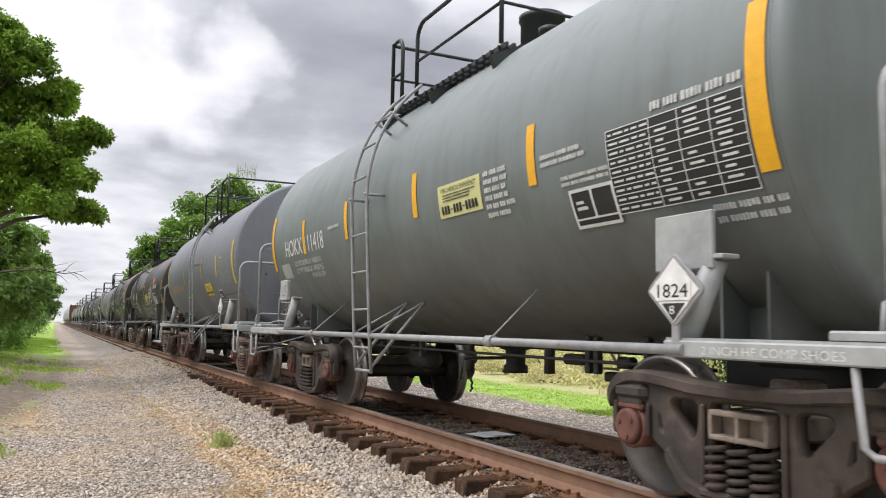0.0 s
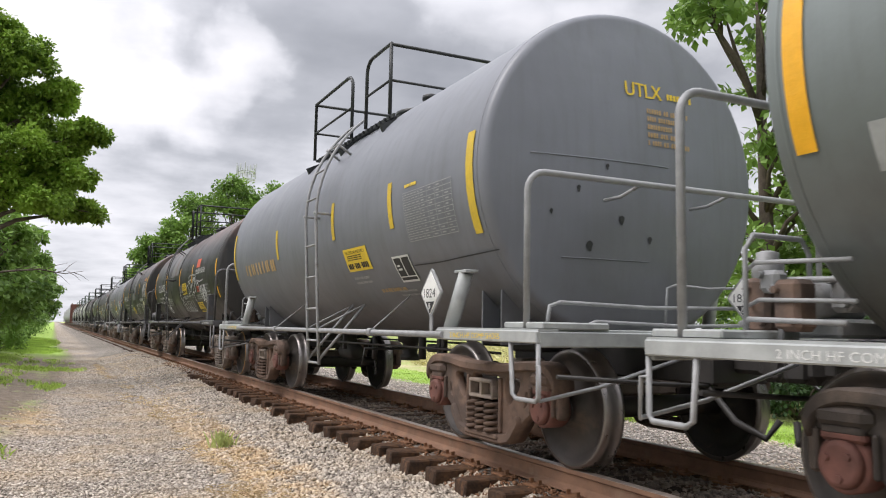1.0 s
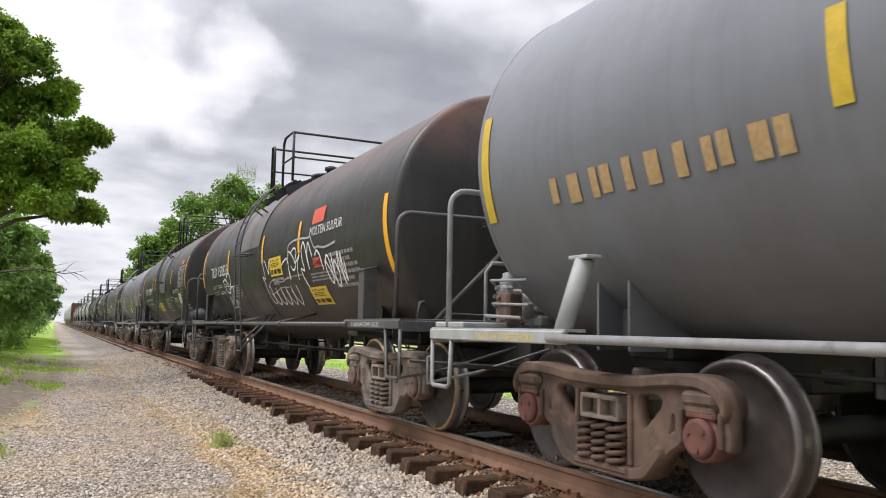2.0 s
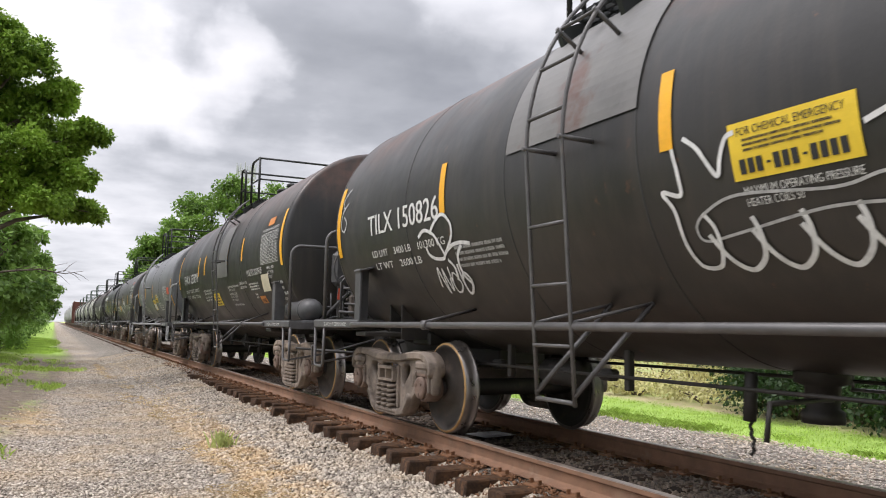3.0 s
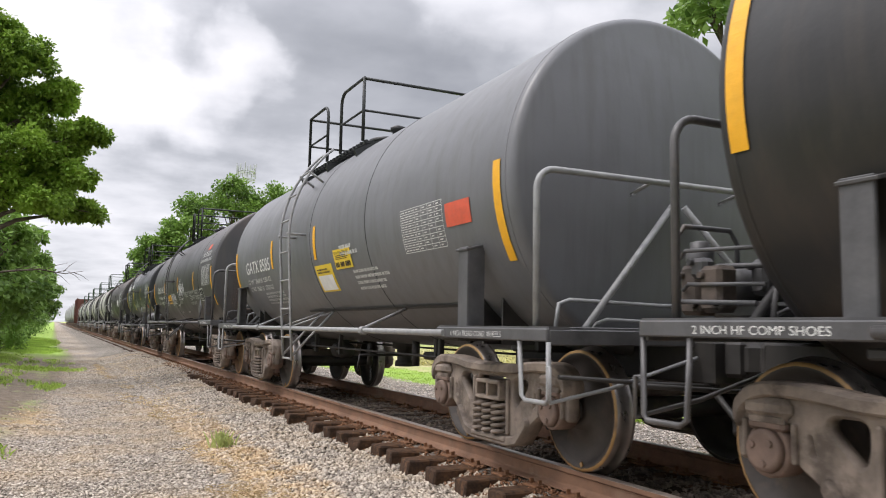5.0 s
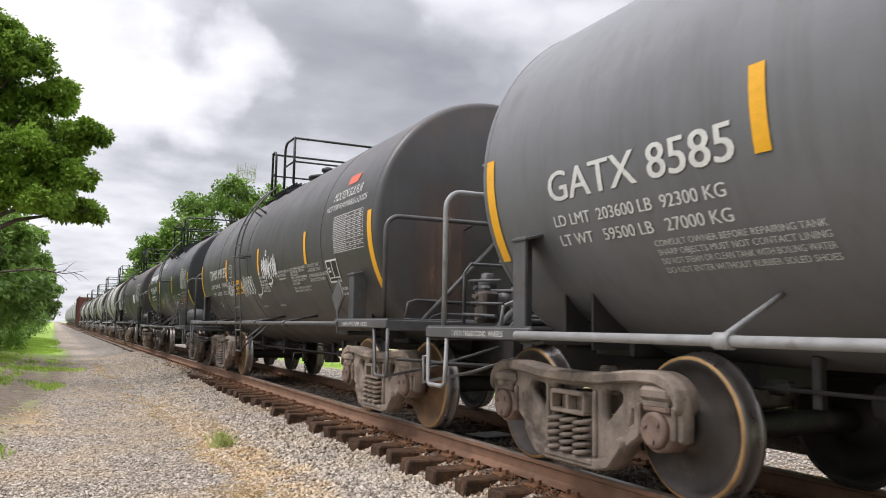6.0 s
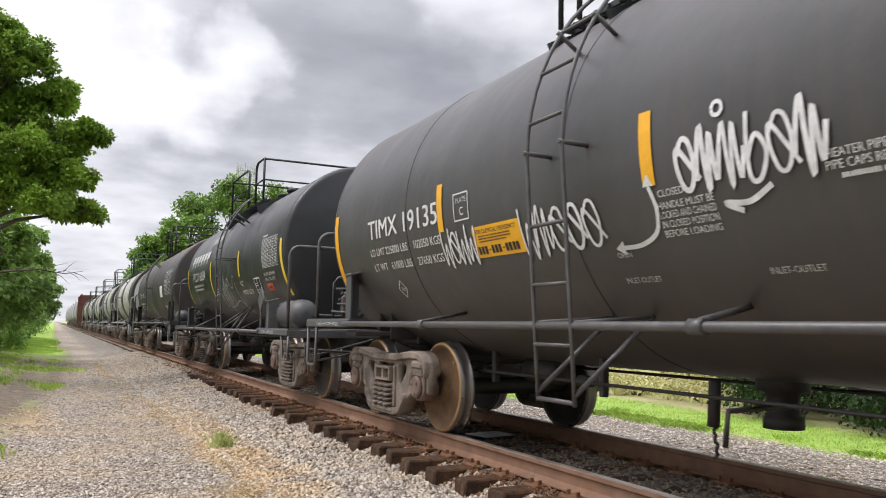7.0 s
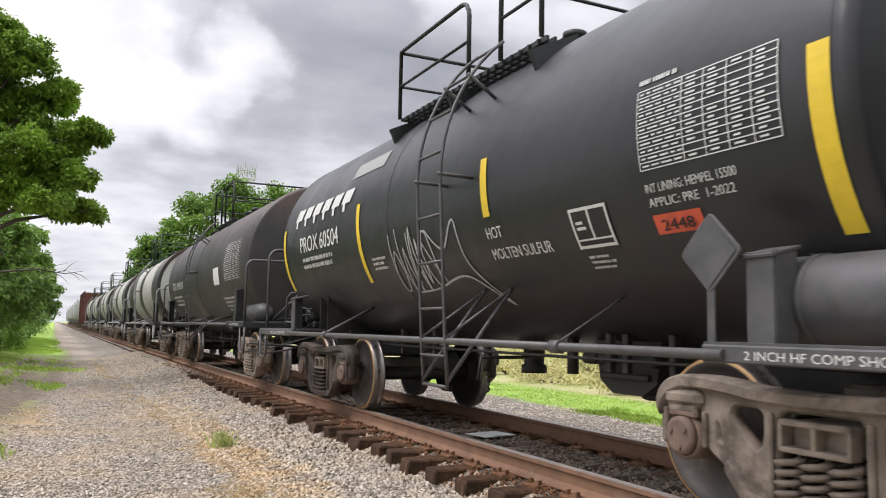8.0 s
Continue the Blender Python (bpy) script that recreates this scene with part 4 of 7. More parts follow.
def add_truck(car, y, wheels, rusty=False, caps=None):
    """A bogie under the car at y: bolster with side frames, springs, bearings and wheelsets on it."""
    tr = new("truck_bolster", TRUCK["bolster"])
    tr.parent, tr.location = car, (0, y, 0)
    for s in (-1, 1):
        spots = [("side_frame", 0, 0)] + [("spring", 0.06 * s, dy) for dy in (-0.155, 0.0, 0.155)] + [("spring", 0.07, dy) for dy in (-0.155, 0.0, 0.155) if s < 0]
        for nm, dx, dy in spots:
            o = new(nm, TRUCK[nm])
            o.parent, o.location = tr, (1.0 * s + dx, dy, 0)
            if rusty:
                o.material_slots[0].link = "OBJECT"
                o.material_slots[0].material = M[rusty]
        for ay in (-0.889, 0.889):
            o = new("bearing", TRUCK["bearing"])
            o.parent, o.location = tr, (0.975 * s, ay, WHEEL_R)
            o.rotation_euler = (0, 0, 0 if s < 0 else math.pi)
            if caps:
                o.material_slots[0].link = "OBJECT"
                o.material_slots[0].material = M[caps]
    for ay in (-0.889, 0.889):
        o = new("wheelset", TRUCK[wheels])
        o.parent, o.location = tr, (0, ay, WHEEL_R)
        WHEELSETS.append(o)
    o = new("brake_beam", TRUCK["brake_beam"])
    o.parent = tr
    return tr


def arc_pts(c, r, a0, a1, n, make):
    return [make(c[0] + r * math.cos(a0 + (a1 - a0) * k / n), c[1] + r * math.sin(a0 + (a1 - a0) * k / n)) for k in range(n + 1)]


def tank_car(name, label, s, half, R, zc, tank, paint, frame, rail, plat_mat="platform", pipe_z=1.0, ladder=(0.7, 0.28), plat=None, ends=None,
             post="angle", reservoir=(), wheels="wheel_dark", rusty=False, seams=(), over=2.05, full=True, ladder_low=0.58, handbrake=None, shoe="2 INCH HF COMP SHOES", reservoir_r=0.16, a_frame=True, post_drop=0.56, tail_rail=2.18, braces=((2.4, 0.022), (-2.3, 0.022)), bogies=(0.0, 0.0)):
    """One tank car with all its parts. s: its place along the track at the start; half: bogies before and behind the middle;
    tank: (front, back) ends of the straight shell; ends: places of the end handrails; bogies: how far each bogie stands off its post."""
    car = Car(name, label, s, R, zc)
    ob = car.ob
    bm = bmesh.new()
    lathe(bm, tank_profile(R, tank[0], tank[1]), 80, "y", (0, 0, zc))
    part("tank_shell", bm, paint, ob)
    # seams of the jacket: thin bands
    for y in (tank[0] + 0.03, tank[1] - 0.03, *seams):
        bm = bmesh.new()
        rr = R + 0.004
        lathe(bm, [(y - 0.007, rr - 0.01), (y - 0.005, rr), (y + 0.005, rr), (y + 0.007, rr - 0.01)], 72, "y", (0, 0, zc))
        part("jacket_seam", bm, paint if y in (tank[0] + 0.03, tank[1] - 0.03) else "seam", ob)
    for side in (-1, 1):
        ty = half * side
        add_truck(ob, ty + bogies[0 if side < 0 else 1], wheels, rusty if isinstance(rusty, (str, bool)) else rusty[0 if side < 0 else 1], "bearing_red" if post == "pipe" else None)
        cy = half + over                     # coupler face
        # stub sill, body bolster and draft gear
        for nm, c, sz, bv in (("stub_sill", (0, (half - 0.9 + cy - 0.35) / 2 * side, 0.83), (0.55, cy - 0.35 - half + 0.9, 0.30), 0.015), ("body_bolster", (0, ty, 0.92), (1.5, 0.42, 0.14), 0.02),
                              ("bolster_arm", (-1.0, ty, 0.965), (0.9, 0.30, 0.05), 0.01), ("bolster_arm", (1.0, ty, 0.965), (0.9, 0.30, 0.05), 0.01), ("striker", (0, (cy - 0.55) * side, 0.84), (0.42, 0.35, 0.36), 0.02)):
            bm = bmesh.new()
            box(bm, c, sz, bev=bv)
            part(nm, bm, "gear", ob)
        bm = bmesh.new()
        box(bm, (0, (cy - 0.22) * side, 0.86), (0.14, 0.40, 0.20), bev=0.03)
        box(bm, (0.03, (cy - 0.03) * side, 0.86), (0.30, 0.22, 0.28), bev=0.06)
        box(bm, (-0.12, (cy + 0.03) * side, 0.86), (0.09, 0.16, 0.26), (0, 0, 20 * side), 0.03)
        tube(bm, [(-0.25, (cy - 0.45) * side, 0.70), (-0.22, (cy - 0.2) * side, 0.45), (-0.16, cy * side, 0.36), (-0.1, (cy + 0.06) * side, 0.48)], 0.024, 6)
        tube(bm, [(0, (cy - 0.4) * side, 0.66), (-0.7, (cy - 0.42) * side, 0.69), (-1.45, (cy - 0.5) * side, 0.74)], 0.016, 6)
        part("coupler", bm, "gear", ob)
        # saddle plates that carry the tank
        for dy in (-0.16, 0.16):
            bm = bmesh.new()
            box(bm, (0, ty + dy, 1.18), (2.1, 0.022, 0.54))
            part("saddle_plate", bm, paint if post == "pipe" else "gear", ob)
        bm = bmesh.new()
        box(bm, (0, ty, 1.10), (1.7, 0.30, 0.36))
        part("saddle", bm, paint if post == "pipe" else "gear", ob)
        # side sill plate with the end deck
        y_in, y_out = half - 0.10, ends[1 if side > 0 else 0] if ends else half + 1.75
        y_out = abs(y_out) + 0.22
        ym, yl = (y_in + y_out) / 2 * side, y_out - y_in
        for x in (-1.5, 1.5):
            bm = bmesh.new()
            box(bm, (x, ym, pipe_z + 0.005), (0.05, yl, 0.085), bev=0.008)
            box(bm, (x * 0.95, ym, pipe_z + 0.05), (0.16, yl, 0.02))
            part("side_sill", bm, frame, ob)
        bm = bmesh.new()
        box(bm, (0, (y_out - 0.34) * side, pipe_z + 0.045), (3.0, 0.62, 0.03), bev=0.006)
        box(bm, (0, (y_out - 0.02) * side, pipe_z - 0.01), (3.0, 0.05, 0.105), bev=0.008)
        if post == "pipe":
            box(bm, (-1.20, (y_out - 0.25) * side, pipe_z + 0.08), (0.55, 0.5, 0.05), bev=0.01)
        part("end_deck", bm, frame, ob)
        # stencilled shoe notice on the sill: small bars
        if full:
            y = max((y_in + 0.27) * side, (y_in + 1.12) * side)
            vs, fs, w = text_shape(shoe)
            kk = 0.78 / w
            me = bpy.data.meshes.new("shoe_notice")
            me.from_pydata([(-1.5275, y - u * kk, pipe_z - 0.018 + t * 0.042) for u, t in vs], [], fs)
            link("shoe_notice", me, "yellow" if paint == "tank_utl" else "white", ob)
        # uprights from the sill to the tank
        ztop = zc - post_drop
        for x in (-1.42, 1.42):
            bm = bmesh.new()
            if post == "pipe":
                tube(bm, [(x, ty + 0.06, pipe_z), (x * 0.95, ty - 0.10, ztop)], 0.062, 12)
                box(bm, (x * 0.95, ty - 0.10, ztop + 0.01), (0.12, 0.20, 0.025), bev=0.005)
            else:
                box(bm, (x, ty + 0.18 * side, (pipe_z + ztop) / 2), (0.025, 0.16, ztop - pipe_z + 0.06), bev=0.005)
                box(bm, (x + (0.07 if x < 0 else -0.07), ty + 0.255 * side, (pipe_z + ztop) / 2), (0.14, 0.02, ztop - pipe_z + 0.06))
                box(bm, (x * 0.95, ty + 0.17 * side, ztop + 0.03), (0.20, 0.20, 0.02), (0, 14 if x > 0 else -14, 0), 0.004)
            part("saddle_post", bm, frame, ob)
        # end handrail: up, across the end, down
        ye = (y_out - 0.22) * side
        zt = 2.14 if side < 0 else tail_rail
        bm = bmesh.new()
        pts = [(-1.46, ye, pipe_z)] + [(-1.46 + 0.14 - 0.14 * math.cos(q), ye, zt - 0.14 + 0.14 * math.sin(q)) for q in (math.pi / 2 * k / 5 for k in range(6))]
        pts += [(-x, y, z) for x, y, z in reversed(pts)]
        tube(bm, pts, 0.024, 8)
        for x in (-0.45, 0.45):
            tube(bm, [(x, ye, zt), (x, ye - 0.25 * side, zt - 0.06), (x, (tank[1] + 0.3) * side if side > 0 else tank[0] - 0.3, zt - 0.06)], 0.014, 6)
        part("end_handrail", bm, rail, ob)
        if post == "angle" and a_frame:
            for x in (-1.0, 1.0):
                bm = bmesh.new()
                yh = (tank[1] if side > 0 else -tank[0]) + 0.28
                tube(bm, [(x, (y_out - 0.30) * side, pipe_z + 0.05), (x * 0.06, yh * side, zt - 0.12)], 0.026, 7)
                part("end_brace", bm, rail, ob)
        if full:
            for dz, dy, x0, x1, r in ((0.26, 0.30, -1.1, 0.9, 0.016), (0.12, 0.12, -0.9, 1.0, 0.014), (0.44, 0.38, 0.1, 1.05, 0.012)):
                bm = bmesh.new()
                yg = ye - dy * side
                tube(bm, [(x0, yg, pipe_z + 0.05), (x0 + 0.03, yg, pipe_z + dz - 0.03), (x0 + 0.12, yg, pipe_z + dz), ((x0 + x1) / 2, yg, pipe_z + dz - 0.02),
                          (x1 - 0.1, yg, pipe_z + dz), (x1, yg, pipe_z + dz - 0.05), (x1, yg, pipe_z + 0.05)], r, 6)
                part("end_pipe", bm, rail, ob)
        # stirrup steps
        for x in (-1.5, 1.5):
            bm = bmesh.new()
            yc = (y_out - 0.16) * side
            pts = [(x, yc - 0.2 * side, pipe_z - 0.04), (x, yc - 0.17 * side, 0.60), (x, yc - 0.12 * side, 0.57), (x, yc + 0.12 * side, 0.57), (x, yc + 0.15 * side, 0.60), (x, yc + 0.15 * side, pipe_z - 0.04)]
            tube(bm, pts, 0.018, 6)
            part("stirrup_step", bm, rail, ob)
        # side grab iron and cut lever
        bm = bmesh.new()
        yy = (y_out - 0.02) * side
        tube(bm, [(-1.5, yy, 0.80), (-1.52, yy + 0.05 * side, 0.80), (-1.52, yy + 0.06 * side, 0.58), (-1.05, yy + 0.06 * side, 0.66), (-0.3, yy + 0.07 * side, 0.86)], 0.014, 6)
        part("uncoupling_lever", bm, rail, ob)
        if full and side > 0:
            # brake gear on the deck: cylinder, valve, levers and pipes
            yb, dx0 = (half + 1.42) * side, -0.24
            gear_mat, rusty_mat = ("rail_grey", "cast_rust") if frame == "frame_grey" else ("frame_dark", "cast_dark")
            bm = bmesh.new()
            lathe(bm, [(-0.24, 0.05), (-0.23, 0.11), (-0.19, 0.12), (0.13, 0.12), (0.15, 0.11), (0.17, 0.05)], 16, "x", (-0.40 + dx0, yb, pipe_z + 0.26))
            part("brake_cylinder", bm, gear_mat, ob)
            bm = bmesh.new()
            box(bm, (-0.30 + dx0, yb, pipe_z + 0.12), (0.55, 0.36, 0.10), bev=0.02)
            part("valve_bracket", bm, gear_mat, ob)
            for dx, dy, z, sz in ((-0.62, 0.22, 0.24, (0.20, 0.16, 0.30)), (-0.80, -0.10, 0.23, (0.15, 0.16, 0.26)), (-0.55, -0.22, 0.30, (0.17, 0.12, 0.20)), (-0.74, 0.08, 0.36, (0.10, 0.13, 0.12))):
                bm = bmesh.new()
                box(bm, (dx + dx0, yb + dy * side, pipe_z + z), sz, bev=0.025)
                for e in (-0.3, 0.3):
                    lathe(bm, [(dx + dx0 - sz[0] / 2 - 0.025, 0.02), (dx + dx0 - sz[0] / 2 + 0.01, 0.024)], 6, "x", (0, yb + dy * side + e * sz[1], pipe_z + z + 0.3 * sz[2] * (1 if e > 0 else -1)))
                part("valve_body", bm, rusty_mat if dx in (-0.62, -0.80) else gear_mat, ob)
            bm = bmesh.new()
            lathe(bm, [(0.36, 0.05), (0.40, 0.085), (0.47, 0.085), (0.50, 0.06), (0.53, 0.06), (0.54, 0.03)], 14, "z", (-0.62 + dx0, yb + 0.22 * side, pipe_z))
            part("valve_cap", bm, gear_mat, ob)
            for x, dz, r in ((-0.95, 0.14, 0.014), (-0.88, 0.24, 0.012), (-0.7, 0.35, 0.016), (-0.9, 0.43, 0.012)):
                bm = bmesh.new()
                tube(bm, [(x + dx0, yb - 0.5 * side, pipe_z + dz), (x + dx0, yb + 0.05 * side, pipe_z + dz + 0.02), (x + 0.15 + dx0, yb + 0.25 * side, pipe_z + dz)], r, 6)
                part("air_pipe", bm, gear_mat, ob)
            bm = bmesh.new()
            yh = yb + 0.1 * side
            tube(bm, [(-0.92 + dx0, yh, pipe_z + 0.08), (-0.92 + dx0, yh, pipe_z + 0.52), (-0.86 + dx0, yh, pipe_z + 0.60), (-0.5 + dx0, yh, pipe_z + 0.60),
                      (-0.44 + dx0, yh, pipe_z + 0.52), (-0.44 + dx0, yh, pipe_z + 0.1)], 0.016, 6)
            part("guard_hoop", bm, gear_mat, ob)
        if side in reservoir:
            bm = bmesh.new()
            rr = reservoir_r
            L = [(-0.62, 0.03), (-0.60, rr * 0.57), (-0.53, rr * 0.9), (-0.45, rr), (0.45, rr), (0.53, rr * 0.9), (0.60, rr * 0.57), (0.62, 0.03)]
            yc = (half + 0.58) * side
            lathe(bm, L, 24, "y", (-1.10, yc, pipe_z + 0.05 + rr))
            for dy in (-0.3, 0.3):
                lathe(bm, [(dy - 0.02, rr - 0.005), (dy - 0.018, rr + 0.008), (dy + 0.018, rr + 0.008), (dy + 0.02, rr - 0.005)], 24, "y", (-1.10, yc, pipe_z + 0.05 + rr))
            part("air_reservoir", bm, "frame_dark", ob, "dark grey air reservoir cylinder strapped to the deck")
    if handbrake is not None:
        bm = bmesh.new()
        y, xh = tank[0] - 0.42, handbrake
        ring = [(xh + 0.30 * math.cos(q), y - 0.10, 1.86 + 0.30 * math.sin(q)) for q in (2 * math.pi * k / 24 for k in range(25))]
        tube(bm, ring, 0.015, 6)
        lathe(bm, [(y - 0.09, 0.03), (y - 0.03, 0.05)], 12, "y", (xh, 0, 1.86))
        for k in range(5):
            q = 2 * math.pi * k / 5
            tube(bm, [(xh, y - 0.05, 1.86), (xh + 0.30 * math.cos(q), y - 0.10, 1.86 + 0.30 * math.sin(q))], 0.010, 5)
        part("brake_wheel", bm, "frame_dark", ob, "black spoked brake wheel")
        bm = bmesh.new()
        box(bm, (xh - 0.10, y + 0.08, 1.86), (0.34, 0.16, 0.50), None, 0.06)
        lathe(bm, [(y - 0.06, 0.05), (y + 0.05, 0.14), (y + 0.1, 0.14)], 14, "y", (xh, 0, 1.86))
        box(bm, (xh - 0.12, y + 0.10, 1.36), (0.10, 0.08, 0.66), None, 0.02)
        tube(bm, [(xh - 0.12, y + 0.05, 1.45), (xh - 0.10, y + 0.02, 1.05)], 0.018, 6)
        for dx in (-0.35, -0.28, 0.16, 0.24):
            tube(bm, [(xh + dx, y + 0.05, 1.05), (xh + dx, y + 0.05, 1.42 + 0.3 * abs(dx))], 0.012, 5)
        part("brake_housing", bm, "frame_dark", ob, "black hand brake gear housing")
        bm = bmesh.new()
        box(bm, (xh - 0.16, y + 0.03, 1.50), (0.05, 0.012, 0.17), (0, 6, 0), 0.003)
        part("brake_tag", bm, "red", ob, "orange-red tag on the brake gear")
    # side pipes between the sills
    for x in (-1.53, 1.53):
        bm = bmesh.new()
        tube(bm, [(x, half + 0.05, pipe_z), (x, -half - 0.05, pipe_z)], 0.028, 10)
        part("side_pipe", bm, rail, ob)
        for y, r in braces:
            bm = bmesh.new()
            zz = zc - 0.98
            xt = -math.sqrt(R * R - 0.96) * (1 if x < 0 else -1)
            tube(bm, [(x, y, pipe_z), (x * 0.99, y, pipe_z + 0.03), (xt, y + 0.12, zz)], r, 7)
            lathe(bm, [(y - 0.05, 0.043), (y + 0.05, 0.043)], 10, "y", (x, 0, pipe_z))
            part("pipe_brace", bm, rail, ob)
    # ladder on both sides
    ya, yb = ladder
    RL = max(R + 0.18, 1.62)
    top = math.radians(50)
    rung = bpy.data.meshes.new("rung")
    bm = bmesh.new()
    tube(bm, [(0, -abs(ya - yb) / 2, 0), (0, abs(ya - yb) / 2, 0)], 0.013, 6)
    bm.to_mesh(rung)
    bm.free()
    rung.materials.append(M[rail])
    for sx in (-1, 1):
        bm = bmesh.new()
        tube(bm, [(1.52 * sx, ya, ladder_low + 0.02), (1.52 * sx, yb, ladder_low + 0.02)], 0.016, 6)
        lad = part("ladder", bm, rail, ob)
        for y in (ya, yb):
            bm = bmesh.new()
            pts = [(1.52 * sx, y, ladder_low), (1.55 * sx, y, pipe_z), (RL * sx, y, zc)]
            pts += [(RL * math.cos(q) * sx, y, zc + RL * math.sin(q)) for q in (top * k / 9 for k in range(1, 10))]
            tube(bm, pts, 0.018 if rail == "rail_grey" else 0.0145, 6)
            part("ladder_rail", bm, rail, lad)
            for q in (0.02, 0.58):
                bm = bmesh.new()
                tube(bm, [((R - 0.01) * math.cos(q) * sx, y, zc + (R - 0.01) * math.sin(q)), ((RL + 0.03) * math.cos(q) * sx, y, zc + (RL + 0.03) * math.sin(q))], 0.016, 6)
                part("ladder_bracket", bm, rail, lad)
        for y in (ya, yb):
            # slanting stays at the foot
            bm = bmesh.new()
            hold = (1.0 * sx, y - 0.10, zc - math.sqrt(R * R - 1.0) - 0.01)
            tube(bm, [(1.525 * sx, y, ladder_low + 0.06), hold], 0.017, 6)
            tube(bm, [(1.55 * sx, y, pipe_z + 0.02), hold], 0.013, 6)
            part("stay", bm, rail, lad)
        spots = [(1.55 + (RL - 1.55) * max(0, z - pipe_z) / (zc - pipe_z), z) for z in (pipe_z - 0.12 + 0.38 * k for k in range(int((zc - pipe_z) / 0.38) + 1))]
        spots += [(RL * math.cos(q), zc + RL * math.sin(q)) for q in (top * (0.16 + 0.26 * k) for k in range(4))]
        for x, z in spots:
            o = new("rung", rung)
            o.parent, o.location = lad, (x * sx, (ya + yb) / 2, z)
    # platform round the manway
    y3, y2, y1, y0, xr, zd, zt = plat
    for sx in (-1, 1):
        bm = bmesh.new()
        for k in range(7):
            box(bm, ((xr - 0.06 - 0.075 * k) * sx, (y3 + y0) / 2, zd), (0.028, y3 - y0, 0.045))
        for k in range(int((y3 - y0) / 0.14) + 1):
            box(bm, ((xr - 0.28) * sx, y3 - 0.14 * k, zd - 0.005), (0.52, 0.022, 0.035))
        for y in (y3, (y3 + y0) / 2, y0):
            box(bm, ((xr - 0.15) * sx, y, zd - 0.12), (0.5, 0.05, 0.2), (0, 25 * sx, 0))
        part("platform", bm, plat_mat, ob, "black steel grating walkway beside the manway")
    for sx in (-1, 1):
        x = xr * sx
        for a, b in ((y3, y2), (y0, y1)):
            bm = bmesh.new()
            q0 = min(0.16, abs(a - b) * 0.4) * (1 if a > b else -1)
            pts = [(x, a, zd), (x, a, zt), (x, b + q0, zt)]
            pts += [(x, b + q0 * (1 - math.sin(q)), zt - 0.16 * (1 - math.cos(q))) for q in (math.pi / 2 * k / 4 for k in range(1, 5))]
            pts += [(x, b, zd)]
            tube(bm, pts, 0.023, 7)
            tube(bm, [(x, a, zd + 0.48 * (zt - zd)), (x, b, zd + 0.48 * (zt - zd))], 0.017, 6)
            part("guard_rail", bm, plat_mat, ob, "dark tubular guard rail")
    for y in (y3, y0):
        bm = bmesh.new()
        tube(bm, [(-xr, y, zt - 0.01), (xr, y, zt - 0.01)], 0.021, 7)
        part("guard_rail", bm, plat_mat, ob, "dark tubular guard rail")
        bm = bmesh.new()
        tube(bm, [(-xr, y, zd + 0.48 * (zt - zd)), (xr, y, zd + 0.48 * (zt - zd))], 0.016, 6)
        part("mid_rail", bm, plat_mat, ob, "dark tubular guard rail")
    bm = bmesh.new()
    ym = (y3 + y0) / 2
    lathe(bm, [(zc + R - 0.08, 0.30), (zc + R + 0.10, 0.30), (zc + R + 0.11, 0.35), (zc + R + 0.16, 0.35), (zc + R + 0.18, 0.26)], 24, "z", (0, ym, 0))
    part("manway", bm, "frame_black" if frame != "frame_grey" else "platform", ob, "dark round manway cover")
    for dx, dy in ((0.0, -1.15), (0.3, -0.9), (-0.3, -0.95)):
        bm = bmesh.new()
        lathe(bm, [(zc + R - 0.15, 0.08), (zc + R + 0.06, 0.08), (zc + R + 0.07, 0.11), (zc + R + 0.12, 0.11), (zc + R + 0.15, 0.04)], 14, "z", (dx, ym + dy, 0))
        part("relief_valve", bm, "frame_black", ob)
    # bottom outlet and brake rods
    bm = bmesh.new()
    zb = zc - R
    lathe(bm, [(zb + 0.08, 0.17), (zb - 0.06, 0.17), (zb - 0.08, 0.11), (zb - 0.22, 0.10), (zb - 0.24, 0.13), (zb - 0.31, 0.13)], 16, "z", (0, 0.15, 0))
    tube(bm, [(-0.1, 0.0, zb - 0.15), (-0.75, -0.1, zb - 0.15), (-0.78, -0.1, zb - 0.36)], 0.018, 6)
    tube(bm, [(-0.45, 0.3, zb), (-0.45, 0.32, zb - 0.30)], 0.04, 8)
    links = [(-0.42 - 0.02 * (k % 2), 0.32 + 0.012 * math.sin(k), zb - 0.30 - 0.03 * k) for k in range(8)]
    for a, b in zip(links, links[1:]):
        tube(bm, [a, b], 0.012, 5)
    part("bottom_outlet", bm, "gear", ob)
    bm = bmesh.new()
    tube(bm, [(-0.35, -1.0, zb + 0.10), (-0.35, -1.0, zb - 0.25)], 0.05, 8)
    part("heater_pipe", bm, "gear", ob)
    bm = bmesh.new()
    for x, z in ((-0.55, zb - 0.10), (0.35, zb - 0.06)):
        tube(bm, [(x, -half + 0.7, z), (x, half - 0.7, z)], 0.014, 6)
    for y in (-half + 1.4, -half + 2.1, -1.9, 1.4, half - 1.5):
        box(bm, (-0.50, y, zb - 0.05), (0.06, 0.06, 0.30), None, 0.008)
        box(bm, (-0.45, y + 0.3, zb - 0.10), (0.10, 0.16, 0.09), None, 0.02)
    box(bm, (-0.15, -half + 1.9, 0.66), (0.12, 0.8, 0.08), None, 0.015)
    lathe(bm, [(-0.3, 0.03), (-0.28, 0.12), (0.22, 0.12), (0.26, 0.05)], 14, "y", (-0.2, half - 1.9, 0.66))
    part("brake_rigging", bm, "gear", ob)
    return car


